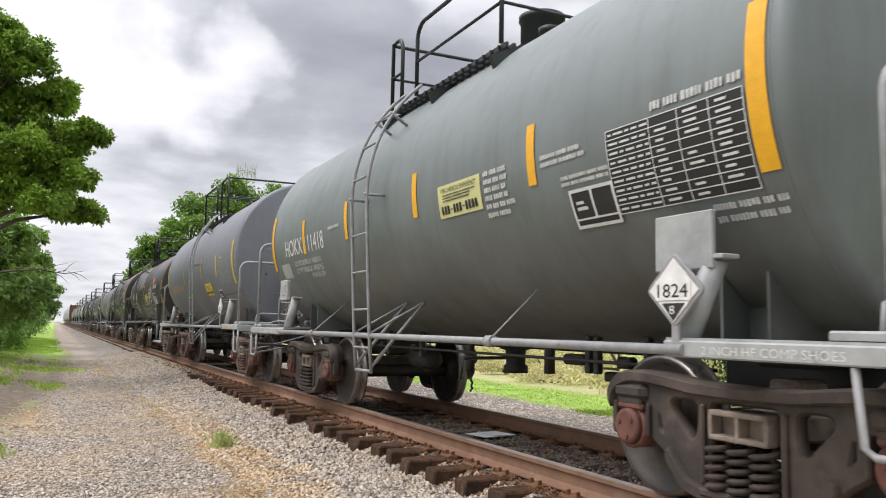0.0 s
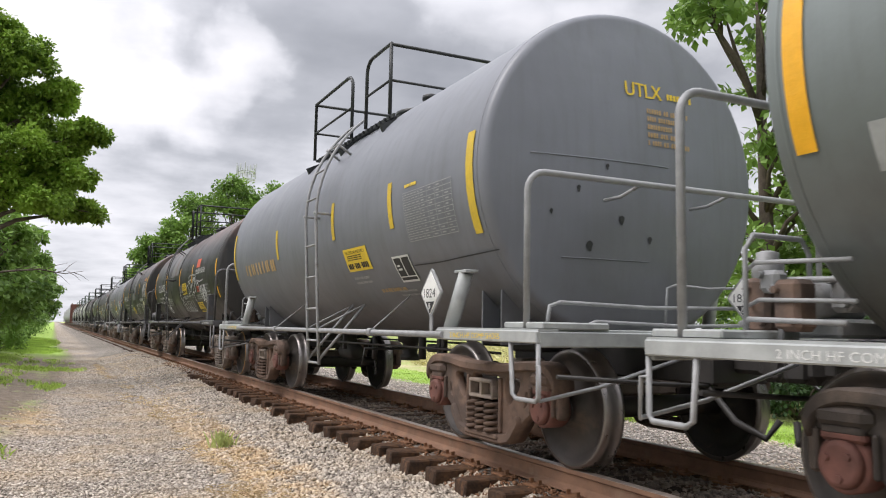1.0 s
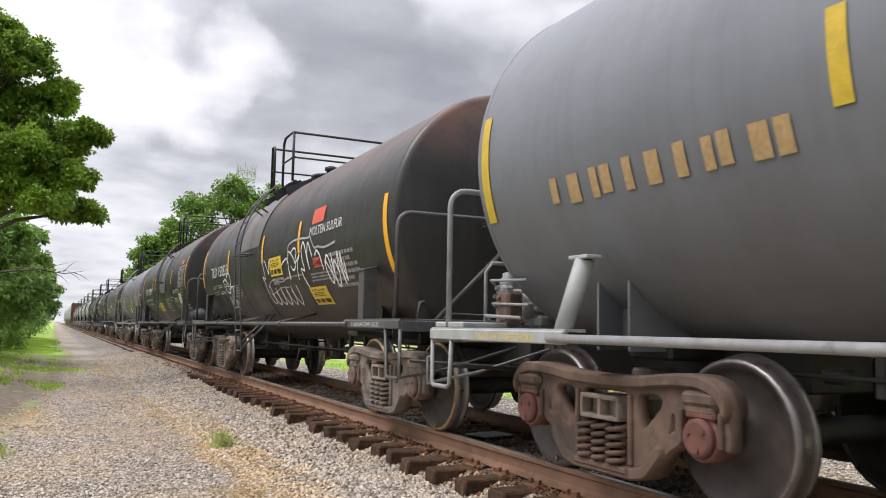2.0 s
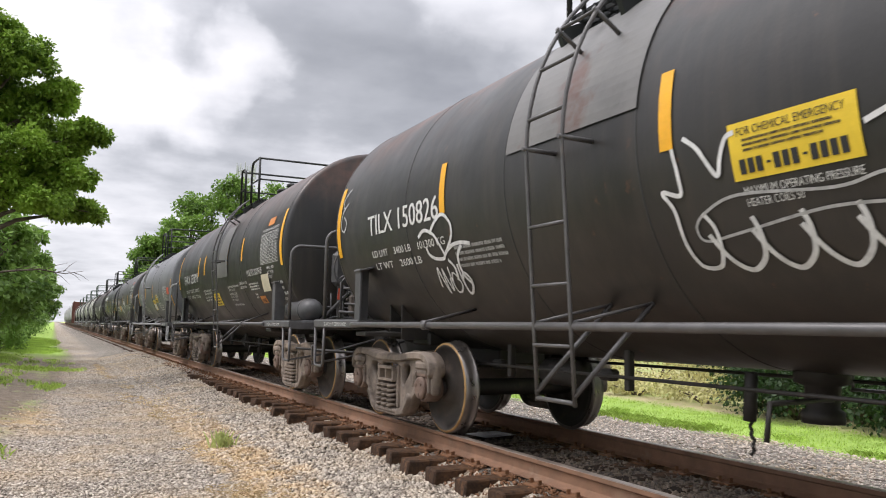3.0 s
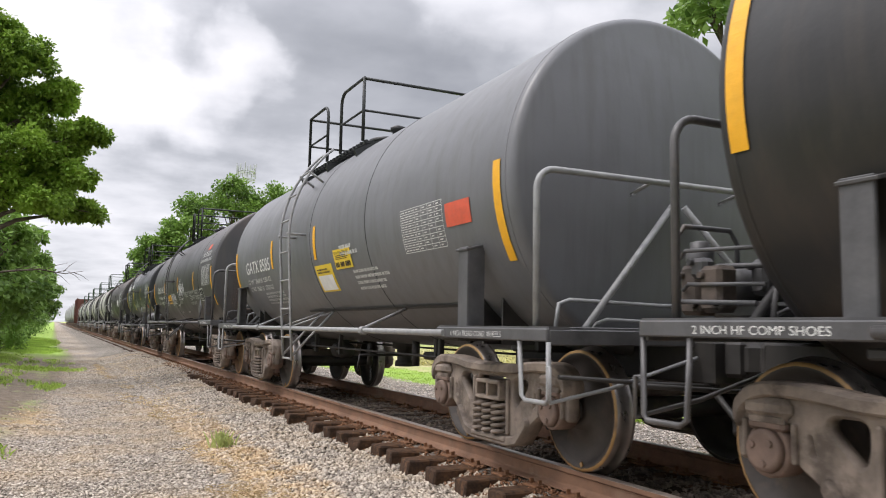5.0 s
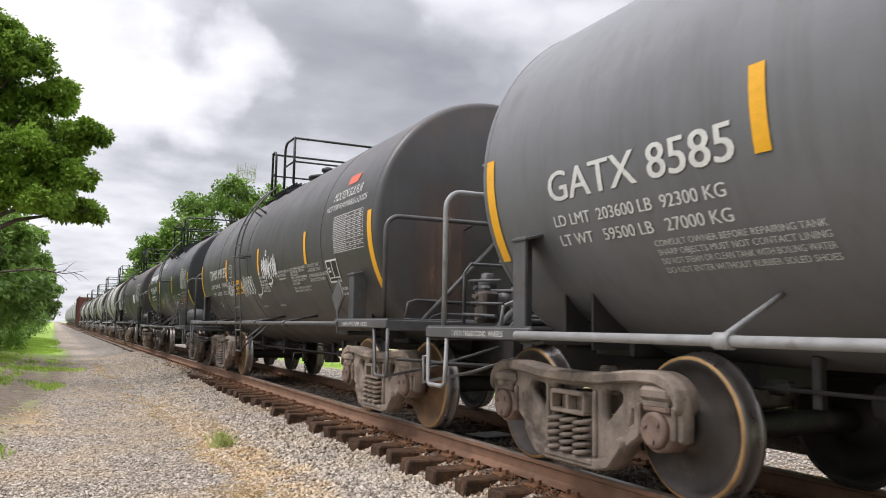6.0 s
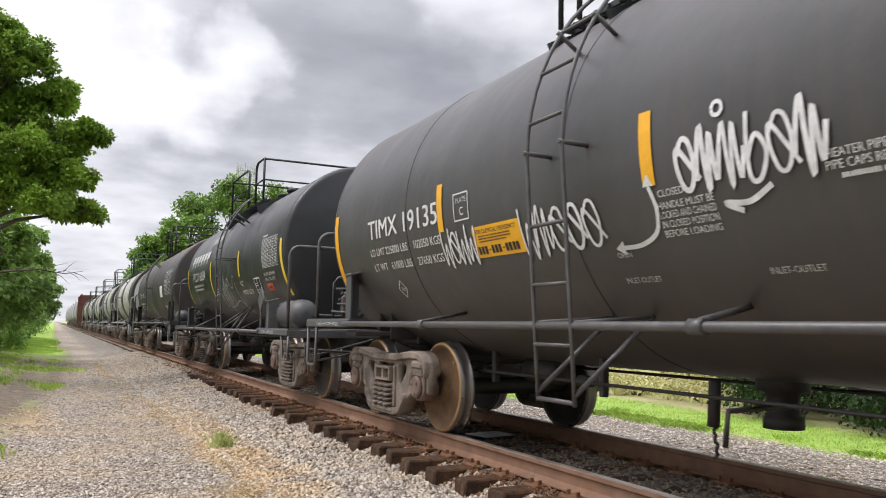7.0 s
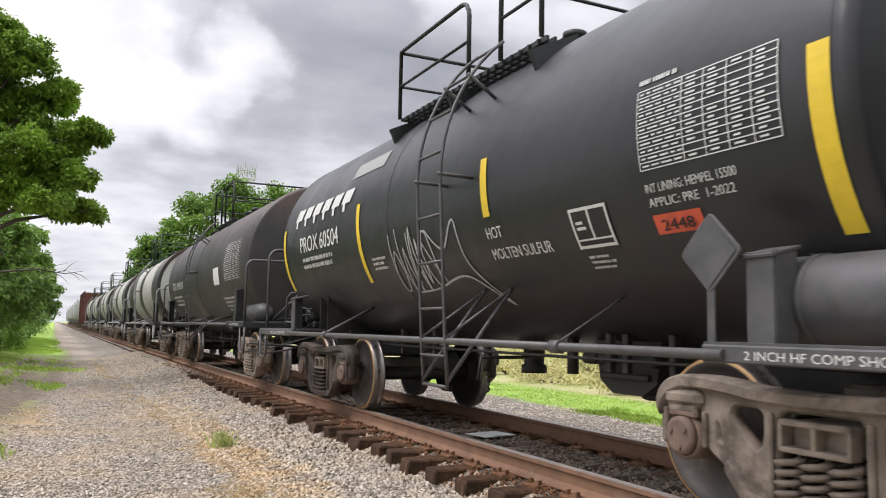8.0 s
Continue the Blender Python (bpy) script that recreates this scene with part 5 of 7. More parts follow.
def head_letters(car, body, x0, z0, height, tank_front, mat="white", x1=None, name="end_stencil"):
    """Lettering on the front head, which bulges towards -y."""
    vs, fs, w = text_shape(body, 0.05)
    k = (abs(x1 - x0) / w) if x1 is not None else height

    def put(u, t):
        x, z = x0 + u * k, z0 + t * height
        return (x, tank_front - head_out(math.hypot(x, z - car.zc), car.R) - 0.008, z)
    me = bpy.data.meshes.new(name)
    me.from_pydata([Vector(put(u, t)) - Vector((0, 0.0012 if n >= len(vs) // 2 else 0.0, 0)) for n, (u, t) in enumerate(vs)], [], fs)
    return link(name, me, mat, car.ob)


def rust_wash():
    """A thin rust run: brown where it is thick, bare paint where it frays out."""
    k = Nodes("thin_rust_wash")
    v = k.coords(which="Generated")
    sep = k.n("SeparateXYZ")
    k.l(v, sep.inputs[0])
    across = k.math("MULTIPLY", k.remap(sep.outputs["X"], 0.0, 0.35), k.remap(sep.outputs["X"], 1.0, 0.65))
    down = k.math("MULTIPLY", k.remap(sep.outputs["Z"], 0.0, 0.15), k.remap(sep.outputs["Z"], 1.0, 0.55))
    streak = k.remap(k.noise(k.coords((9, 9, 0.8)), 1.6, 5, 0.6), 0.3, 0.65, 0.1, 0.75)
    k.l(k.math("MULTIPLY", k.math("MULTIPLY", across, down), streak), k.b.inputs["Alpha"])
    return k.done((0.21, 0.125, 0.088), 0.8)


def head_run(car, x0, x1, z0, z1, tank_front):
    bm = bmesh.new()
    nx, nz = 8, 14
    rows = []
    for j in range(nz + 1):
        z = z0 + (z1 - z0) * j / nz
        rows.append([bm.verts.new((x0 + (x1 - x0) * i / nx, tank_front - head_out(math.hypot(x0 + (x1 - x0) * i / nx, z - car.zc), car.R) - 0.006, z)) for i in range(nx + 1)])
    for a, b in zip(rows, rows[1:]):
        for i in range(nx):
            bm.faces.new((a[i], a[i + 1], b[i + 1], b[i])).smooth = True
    part("rust_run", bm, "rust_wash", car.ob, "brown rust run down the tank end")


def head_bars(car, rng, x0, x1, z0, z1, rows, tank_front, mat="white", name="end_print"):
    bm = bmesh.new()
    step = (z1 - z0) / rows
    for r in range(rows):
        zz = z1 - (r + 0.5) * step
        x = x0
        while x < x0 + (x1 - x0) * rng.uniform(0.75, 1):
            w = step * rng.uniform(0.22, 0.36)
            q = [(x, zz - step * 0.3), (x + w, zz - step * 0.3), (x + w, zz + step * 0.3), (x, zz + step * 0.3)]
            vv = []
            for a, b in q:
                vv.append(bm.verts.new((a, tank_front - head_out(math.hypot(a, b - car.zc), car.R) - 0.008, b)))
            bm.faces.new(vv)
            x += w + step * (0.12 if rng.random() < 0.8 else 0.45)
    return part(name, bm, mat, car.ob)


def hazard_placard(car, y, z, hw, hh, x=-1.52, text=True, mat="sticker_white", stake=1.0):
    """A diamond placard in a metal holder on a stake."""
    dia = [(0, -hh), (hw, 0), (0, hh), (-hw, 0)]
    me = plate_mesh("hazard_placard", [rounded(dia, 0.03, 2)], 0.02, 0.004)
    m = Matrix(((0, 0, 1, x), (-1, 0, 0, y), (0, 1, 0, z), (0, 0, 0, 1)))
    me.transform(m)
    hold = link("hazard_placard", me, "rail_grey" if text else "frame_dark", car.ob, "diamond hazard placard in a metal holder")
    inner = plate_mesh("placard_card", [[(a * 0.86, b * 0.86) for a, b in dia]], 0.006)
    inner.transform(Matrix.Translation((-0.012, 0, 0)) @ m)
    link("placard_card", inner, mat, hold)
    if text:
        low = plate_mesh("placard_lower", [[(0, -hh * 0.82), (hw * 0.40, -hh * 0.35), (-hw * 0.40, -hh * 0.35)]], 0.004)
        low.transform(Matrix.Translation((-0.016, 0, 0)) @ m)
        link("placard_black_half", low, "ink", hold)
        bandw = plate_mesh("band", [[(-hw * 0.62, -hh * 0.27), (hw * 0.62, -hh * 0.27), (hw * 0.62, hh * 0.27), (-hw * 0.62, hh * 0.27)]], 0.004)
        bandw.transform(Matrix.Translation((-0.018, 0, 0)) @ m)
        link("number_band", bandw, "sticker_white", hold)
        vs, fs, w = text_shape("1824")
        k = hw * 1.06 / w
        t = bpy.data.meshes.new("number")
        t.from_pydata([(x - 0.022, y + hw * 0.53 - u * k, z - hh * 0.19 + q * hh * 0.38) for u, q in vs], [], fs)
        link("number", t, "ink", hold)
        vs, fs, w = text_shape("8")
        t = bpy.data.meshes.new("class_number")
        t.from_pydata([(x - 0.022, y + hw * 0.11 - u * hw * 0.3, z - hh * 0.64 + q * hh * 0.24) for u, q in vs], [], fs)
        link("class_number", t, "white", hold)
    bm = bmesh.new()
    box(bm, (x, y, (stake + z - hh) / 2), (0.015, 0.05, z - hh - stake + 0.08), None, 0.003)
    part("stake", bm, "rail_grey" if text else "frame_dark", hold)


def outlet_skid(car, y, width, zlow, ztop):
    """The guarded bottom outlet: a tapered housing with a rounded belly and a flange."""
    bm = bmesh.new()
    prof = [(-width / 2, ztop), (-width * 0.42, zlow + 0.10), (-width * 0.22, zlow), (width * 0.22, zlow), (width * 0.42, zlow + 0.10), (width / 2, ztop)]
    rings = [[bm.verts.new((x, y + a, z)) for a, z in prof] for x in (-0.34, 0.34)]
    for k in range(len(prof)):
        bm.faces.new((rings[0][k], rings[0][(k + 1) % len(prof)], rings[1][(k + 1) % len(prof)], rings[1][k]))
    bm.faces.new(rings[0]), bm.faces.new(rings[1][::-1])
    bmesh.ops.recalc_face_normals(bm, faces=bm.faces[:])
    lathe(bm, [(zlow - 0.05, 0.12), (zlow - 0.04, 0.15), (zlow + 0.02, 0.15)], 16, "z", (0, y, 0))
    box(bm, (-0.36, y, zlow + 0.14), (0.05, width * 0.7, 0.05), None, 0.01)
    part("outlet_skid", bm, "gear", car.ob, "black guarded bottom outlet")


def plain_bits(car, items, mat="white", seed=3, name="small_print"):
    """Blocks of print too small to read: (y0, y1, z0, z1, rows)."""
    rng = random.Random(seed)
    bl = []
    for y0, y1, z0, z1, rows in items:
        bl += bars(rng, y0, y1, z0, z1, rows)
    return car.small_print(name, bl, mat)


M["rust_wash"] = rust_wash()
CARS = []


def sage_car():
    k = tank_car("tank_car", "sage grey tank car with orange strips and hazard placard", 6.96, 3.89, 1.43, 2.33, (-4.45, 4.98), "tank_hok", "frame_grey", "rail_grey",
                 pipe_z=0.95, ladder=(0.82, 0.38), plat=(1.28, 1.0, 0.60, -1.2, 1.0, 3.52, 4.30), ends=(-5.0, 5.55), post="pipe", tail_rail=2.32, seams=(), wheels="wheel_plain", rusty="cast_dark", post_drop=0.92, bogies=(0.03, 0.17), braces=((2.35, 0.007), (-2.0, 0.007)))
    k.letters("reporting_mark", "HOKX 111418", 4.19, 2.01, 0.235, 2.42)
    k.letters("load_limit", "LD LMT 203700 LB  92400 KG", 3.84, 1.86, 0.075, 2.65)
    k.letters("light_weight", "LT WT 59300 LB  26900 KG", 3.84, 1.765, 0.075, 2.65)
    k.letters("built_date", "NEW 08-1989", 3.21, 1.68, 0.075, 2.66)
    for y, a, b, w in ((3.25, 1.99, 2.44, 0.10), (1.55, 2.03, 2.46, 0.10), (4.86, 1.85, 2.66, 0.11), (-0.37, 2.05, 2.46, 0.10), (-2.36, 2.04, 2.47, 0.10), (-4.34, 1.81, 2.64, 0.12)):
        k.strip(y, a, b, w)
    rng = random.Random(5)
    k.table(-3.2, -4.26, 1.745, 2.23, 9, 3, rng, "ink")
    k.framed_box(-2.75, -3.20, 1.70, 1.945)
    k.notice(-0.87, -1.62, 1.975, 2.25, "pale_yellow", 2)
    plain_bits(k, [(-1.68, -2.1, 1.88, 2.26, 6), (-2.48, -3.04, 2.13, 2.23, 2), (-2.69, -3.18, 1.97, 2.05, 2), (-3.6, -4.25, 2.25, 2.33, 1), (-3.92, -4.42, 1.60, 1.72, 2), (2.2, 1.7, 2.19, 2.25, 1)], "white", 4)
    k.patch("paint_patch", 4.55, 4.1, 1.72, 1.92, "frame_grey", "pale repainted patch", 0.004)
    hazard_placard(k, -3.88, 1.25, 0.205, 0.19)
    bm = bmesh.new()
    lathe(bm, [(3.66, 0.22), (4.20, 0.22), (4.21, 0.24), (4.26, 0.24), (4.28, 0.20)], 28, "z", (0, -0.31, 0))
    part("manway_dome", bm, "platform", k.ob, "black cylindrical manway dome")
    bm = bmesh.new()
    box(bm, (-1.40, -3.82, 1.51), (0.03, 0.42, 0.30), None, 0.006)
    part("placard_bracket", bm, "frame_grey", k.ob)
    bm = bmesh.new()
    box(bm, (-1.45, 4.0, 1.53), (0.05, 0.36, 0.28), None, 0.01)
    box(bm, (-1.478, 4.0, 1.53), (0.012, 0.20, 0.15), None, 0.003)
    box(bm, (-1.482, 4.0, 1.53), (0.018, 0.02, 0.13), None, 0.003)
    part("document_box", bm, "frame_grey", k.ob, "grey metal document holder")
    CARS.append(k)


def light_grey_car():
    tf = -4.35
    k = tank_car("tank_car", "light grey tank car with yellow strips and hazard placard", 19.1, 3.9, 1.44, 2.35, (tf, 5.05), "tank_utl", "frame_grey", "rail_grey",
                 pipe_z=0.985, ladder=(-0.22, -0.64), plat=(1.4, -0.2, -0.72, -1.5, 1.05, 3.46, 4.30), ends=(-5.10, 5.5), post="pipe", seams=(), rusty="cast_rust", wheels="wheel_plain", post_drop=0.86, bogies=(0.1, 0.1), braces=((1.4, 0.008), (-2.34, 0.008)))
    k.tape, k.rules = "dull_yellow", "faded"
    for y, a, b, w in ((1.90, 2.01, 2.44, 0.10), (-0.73, 2.06, 2.50, 0.10), (-2.52, 2.01, 2.46, 0.10), (-4.2, 1.80, 2.62, 0.12), (4.95, 1.85, 2.66, 0.11)):
        k.strip(y, a, b, w)
    rng = random.Random(6)
    k.table(-2.87, -3.88, 1.85, 2.30, 10, 4, rng)
    k.framed_box(-2.30, -2.71, 1.50, 1.75)
    k.notice(-0.95, -1.69, 1.67, 1.92, "yellow", 3)
    plain_bits(k, [(-2.05, -2.6, 1.36, 1.44, 2), (-1.0, -1.5, 1.52, 1.62, 2)], "faded", 8)
    plain_bits(k, [(4.12, 1.7, 1.80, 2.12, 1), (-1.6, -2.3, 1.40, 1.48, 1)], "faded_orange", 9, "faded_print")
    plain_bits(k, [(-2.9, -3.2, 2.34, 2.39, 1)], "yellow", 10, "yellow_print")
    bm = bmesh.new()
    k.stroke(bm, [(-2.76, k.arc(1.64)), (-3.3, k.arc(1.635)), (-3.9, k.arc(1.65)), (-4.4, k.arc(1.66))], 0.012)
    part("scratch", bm, "seam", k.ob, "long dark scratch")
    head_letters(k, "UTLX", -0.14, 3.03, 0.13, tf, "yellow", 0.26)
    head_bars(k, random.Random(3), 0.32, 0.70, 3.03, 3.12, 1, tf, "yellow")
    head_bars(k, random.Random(4), 0.08, 0.56, 2.60, 2.95, 5, tf, "faded_orange")
    for x, z, r in ((-0.62, 2.18, 0.022), (-0.50, 1.72, 0.035), (-0.20, 1.95, 0.03), (-0.86, 1.98, 0.018), (0.10, 1.80, 0.025), (-0.35, 2.38, 0.02)):
        bm = bmesh.new()
        ring = [bm.verts.new((x + r * (0.8 + 0.3 * math.sin(3 * q + x)) * math.cos(q), tf - head_out(math.hypot(x, z - k.zc), k.R) - 0.008, z + 1.3 * r * math.sin(q))) for q in (2 * math.pi * n / 12 for n in range(12))]
        bm.faces.new(ring)
        part("tar_spot", bm, "ink", k.ob, "small dark tar spot")
    for x0, x1, z in ((-1.05, 0.30, 2.44), (-0.75, 0.1, 1.62)):
        bm = bmesh.new()
        tube(bm, [(x, tf - head_out(math.hypot(x, z - k.zc), k.R) - 0.001, z) for x in (x0 + (x1 - x0) * n / 10 for n in range(11))], 0.006, 5)
        part("weld_line", bm, "tank_utl", k.ob)
    hazard_placard(k, -3.71, 1.33, 0.205, 0.21)
    hazard_placard(k, -4.95, 1.33, 0.19, 0.19, x=0.75)
    CARS.append(k)


def weathered_black_car():
    k = tank_car("tank_car", "weathered black tank car with rust, white graffiti and amber strips", 31.52, 4.58, 1.39, 2.19, (-5.45, 5.66), "tank_til", "frame_dark", "rail_dark", rusty="cast_mid",
                 pipe_z=1.06, ladder=(1.07, 0.66), plat=(1.60, 1.42, 0.80, 0.15, 0.90, 3.46, 4.30), ends=(-5.8, 5.8), seams=(0.25, 1.75, 3.6), bogies=(0.1, 0.15), braces=((2.78, 0.016), (-1.86, 0.016)))
    k.letters("reporting_mark", "TILX 150826", 4.60, 2.0, 0.22, 2.88)
    k.letters("load_limit", "LD LMT    3400 LB    101300 KG", 4.57, 1.77, 0.075, 2.84)
    k.letters("light_weight", "LT WT    2600 LB", 4.55, 1.645, 0.075, 3.4)
    for y, a, b, w in ((2.80, 2.03, 2.47, 0.10), (5.56, 1.84, 2.66, 0.11), (0.0, 2.03, 2.48, 0.10), (-2.13, 2.03, 2.47, 0.10), (-5.3, 1.6, 2.4, 0.11)):
        k.strip(y, a, b, w)
    k.notice(-0.44, -1.15, 1.79, 2.07, "yellow", 5)
    k.notice(-2.20, -2.93, 1.33, 1.56, "yellow", 6)
    k.patch("number_label", -2.73, -3.09, 1.795, 1.92, "red", "orange-red number label")
    k.letters("label_number", "2448", -2.76, 1.815, 0.085, -3.06, "ink", 0.012)
    k.letters("heater_stencil", "MAXIMUM OPERATING PRESSURE", -0.48, 1.72, 0.043, -1.13)
    k.letters("heater_stencil", "HEATER COILS 50", -0.48, 1.665, 0.043, -0.81)
    k.letters("contents_stencil", "MOLTEN SULFUR", -2.64, 2.21, 0.12, -3.95)
    k.patch("worn_label", -2.70, -3.2, 2.36, 2.56, "red", "torn orange label")
    plain_bits(k, [(2.70, 1.77, 1.55, 1.75, 4), (-2.5, -3.6, 1.62, 1.74, 3), (-1.3, -2.2, 1.72, 1.76, 1), (-3.4, -4.4, 1.5, 1.95, 6)], "faded", 12)
    def tag(strokes, width, mat="spray"):
        bm = bmesh.new()
        for pts in strokes:
            k.stroke(bm, [(y, k.arc(z)) for y, z in pts], width)
        part("graffiti", bm, mat, k.ob, "white spray-painted scrawl")
    # a row of looped hooks under the notice
    hooks = []
    for n in range(5):
        y = -0.20 - 0.29 * n
        hooks.append([(y + 0.03, 1.56), (y - 0.05, 1.43), (y - 0.16, 1.37 - 0.005 * n), (y - 0.27, 1.43), (y - 0.30, 1.54), (y - 0.28, 1.62)])
    tag(hooks, 0.030)
    tag([[(-0.04, 2.03), (-0.06, 1.89), (-0.05, 1.78), (0.08, 1.81), (0.02, 1.70), (0.02, 1.53), (-0.03, 1.41), (-0.16, 1.40), (-0.22, 1.50), (-0.22, 1.60), (-0.17, 1.67)],
         [(-0.13, 2.07), (-0.23, 1.99), (-0.33, 1.84), (-0.37, 1.92), (-0.42, 2.01), (-0.48, 2.03)]], 0.026)
    tag([[(-1.25, 1.60), (-0.89, 1.61), (-0.37, 1.55), (-0.14, 1.53), (-0.10, 1.60), (-0.19, 1.67), (-0.44, 1.73), (-0.97, 1.69), (-1.21, 1.72), (-1.5, 1.73)]], 0.016, "spray_grey")
    # letters between the notice and the label, with a long line over them
    tag([[(-1.17, 1.93), (-1.35, 1.98), (-1.49, 2.00), (-1.53, 1.89), (-1.53, 1.71)], [(-1.49, 1.70), (-1.58, 2.06), (-1.72, 2.06), (-1.85, 1.97), (-1.89, 1.87), (-1.76, 1.82), (-1.65, 1.89)],
         [(-1.72, 2.05), (-1.84, 2.11), (-1.98, 2.10), (-1.99, 2.02), (-1.88, 1.91), (-2.02, 1.95), (-2.15, 2.01), (-2.00, 1.88), (-1.91, 1.68)]], 0.026)
    tag([[(-2.26, 1.57), (-2.19, 1.67), (-2.15, 1.81), (-2.29, 1.79), (-2.27, 1.92), (-2.26, 2.06), (-2.36, 2.16), (-2.47, 2.02), (-2.52, 1.79), (-2.51, 1.96), (-2.55, 2.10), (-2.61, 2.12), (-2.73, 1.94)],
         [(-2.85, 1.94), (-2.91, 2.00), (-2.98, 1.99), (-3.06, 1.92), (-3.11, 1.75)]], 0.034)
    tag([[(-1.58, 2.06), (-1.61, 2.17), (-1.85, 2.22), (-2.23, 2.22), (-2.55, 2.20), (-2.68, 2.20), (-2.85, 2.05), (-2.99, 2.05), (-3.3, 2.02), (-3.7, 2.05)]], 0.026, "spray_grey")
    k.scrawl(-3.2, -3.9, 1.55, 1.95, 22, 0.03, "spray", 3)
    # heart-shaped loops beside the number
    tag([[(3.35, 1.87), (3.23, 1.92), (3.10, 1.90), (2.99, 1.83), (2.91, 1.67), (3.07, 1.66), (3.19, 1.70), (3.23, 1.78)], [(3.10, 1.88), (3.01, 1.95), (2.86, 2.02), (2.75, 2.00), (2.67, 1.91), (2.72, 1.80), (2.90, 1.68)],
         [(2.88, 1.70), (2.72, 1.75), (2.56, 1.76), (2.40, 1.74)], [(2.87, 1.64), (2.80, 1.56), (2.84, 1.46)], [(2.56, 1.74), (2.68, 1.65), (2.70, 1.51), (2.62, 1.42)]], 0.032)
    k.scrawl(3.2, 2.6, 1.36, 1.60, 23, 0.024, "spray", 3)
    tag([[(5.30, 2.62), (5.45, 2.52), (5.40, 2.40), (5.28, 2.45), (5.42, 2.36), (5.46, 2.20), (5.36, 2.12), (5.28, 2.22), (5.38, 2.30)]], 0.02, "spray_grey")
    bm = bmesh.new()
    k.grid(bm, 1.72, 0.24, k.arc(2.33), 2.0, 0.012)
    part("jacket_patch", bm, "silver_patch", k.ob, "pale bare-metal jacket patch with rust")
    CARS.append(k)


def dusty_black_car():
    tf = -5.15
    k = tank_car("tank_car", "dusty black tank car with white stencils and yellow notice", 44.55, 4.45, 1.46, 2.22, (tf, 5.3), "tank_fhr", "frame_dark", "rail_dark",
                 pipe_z=1.05, ladder=(-0.48, -0.88), plat=(0.55, 0.15, -0.42, -1.1, 0.92, 3.48, 4.30), ends=(-5.65, 5.65), seams=(-2.2, 0.2), reservoir=(-1,), handbrake=-0.55, rusty=("cast", "cast_mid"), bogies=(0.0, 0.1), braces=((1.9, 0.016), (-3.0, 0.016)))
    k.letters("reporting_mark", "FHRX 150899", 4.33, 1.99, 0.225, 2.34)
    k.letters("load_limit", "LD LMT  225100 LB  102100 KG", 4.21, 1.78, 0.08, 2.43)
    k.letters("light_weight", "LT WT   60900 LB   27600 KG", 4.23, 1.645, 0.08, 2.43)
    for y, a, b, w in ((2.24, 2.11, 2.53, 0.10), (1.46, 2.10, 2.52, 0.11), (5.23, 1.91, 2.75, 0.11), (-5.05, 1.91, 2.74, 0.12), (-2.38, 2.15, 2.55, 0.10), (-1.05, 2.16, 2.56, 0.10)):
        k.strip(y, a, b, w)
    k.letters("repair_warning", "CONSULT OWNER BEFORE REPAIRING TANK", 1.84, 1.735, 0.048, 0.90)
    k.letters("repair_warning", "SHARP OBJECTS MUST NOT CONTACT LINING", 1.84, 1.675, 0.045, 0.85)
    k.letters("repair_warning", "DO NOT STEAM OR CLEAN TANK WITH", 1.84, 1.60, 0.045, 0.95)
    k.letters("repair_warning", "BOILING WATER OR CAUSTIC SODA", 1.84, 1.54, 0.045, 1.0)
    k.notice(0.88, 0.17, 1.43, 1.675, "yellow", 7, 3)
    k.letters("outlet_stencil", "OUTLET", 1.20, 1.11, 0.04, 0.97)
    k.letters("contents_stencil", "MOLTEN SULPHUR", -2.70, 1.86, 0.11, -3.80)
    k.table(-3.80, -4.85, 1.99, 2.46, 11, 4, random.Random(8))
    k.patch("orange_label", -4.08, -4.45, 2.58, 2.70, "orange", "orange label")
    k.patch("torn_placard", -3.60, -4.08, 1.58, 1.84, "cream", "torn off-white placard", 0.02, -0.12)
    k.patch("number_label", -3.12, -3.50, 1.40, 1.52, "orange", "orange-red number label")
    k.letters("label_number", "2448", -3.16, 1.42, 0.075, -3.46, "ink", 0.012)
    for body, z, y1 in (("MAXIMUM OPERATING PRESSURE FOR", 1.725, -1.82), ("HEATER COILS 25 PSI", 1.67, -1.42), ("EXTERIOR HEATER PIPES", 1.595, -1.49), ("NO INLET OR OUTLET", 1.545, -1.45),
                        ("PIPE CAPS REQUIRED", 1.49, -1.40), ("VENT TANK WHEN UNLOADING", 1.40, -1.65)):
        k.letters("heater_stencil", body, -0.86, z, 0.043, y1)
    k.letters("insulation_stencil", "6\" FIBERGLASS INSULATION", -1.93, 1.75, 0.045, -2.55)
    k.letters("insulation_stencil", "DO NOT EXCEED 450 F", -1.93, 1.68, 0.045, -2.45)
    for body, z in (("HEMPEL 15500", 1.92), ("INT COATED", 1.85), ("07-2017", 1.78)):
        k.letters("lining_stencil", body, -4.12, z - 0.02, 0.05, -4.12 - 0.036 * len(body))
    k.letters("warning_stencil", "NOT FOR FLAMMABLE LIQUIDS", -3.80, 2.50, 0.04, -4.80)
    plain_bits(k, [(-2.7, -3.5, 1.62, 1.75, 3), (-4.5, -4.95, 1.4, 1.72, 4), (-2.9, -3.1, 1.48, 1.58, 2)], "white", 13)
    bm = bmesh.new()
    k.grid(bm, 0.09, -0.24, k.arc(1.96), k.arc(2.24), 0.012)
    k.grid(bm, -0.24, -1.10, k.arc(1.95), k.arc(2.95), 0.0125)
    part("jacket_patch", bm, "silver_patch", k.ob, "pale repainted jacket patch")
    outlet_skid(k, -2.05, 0.85, 0.53, 0.86)
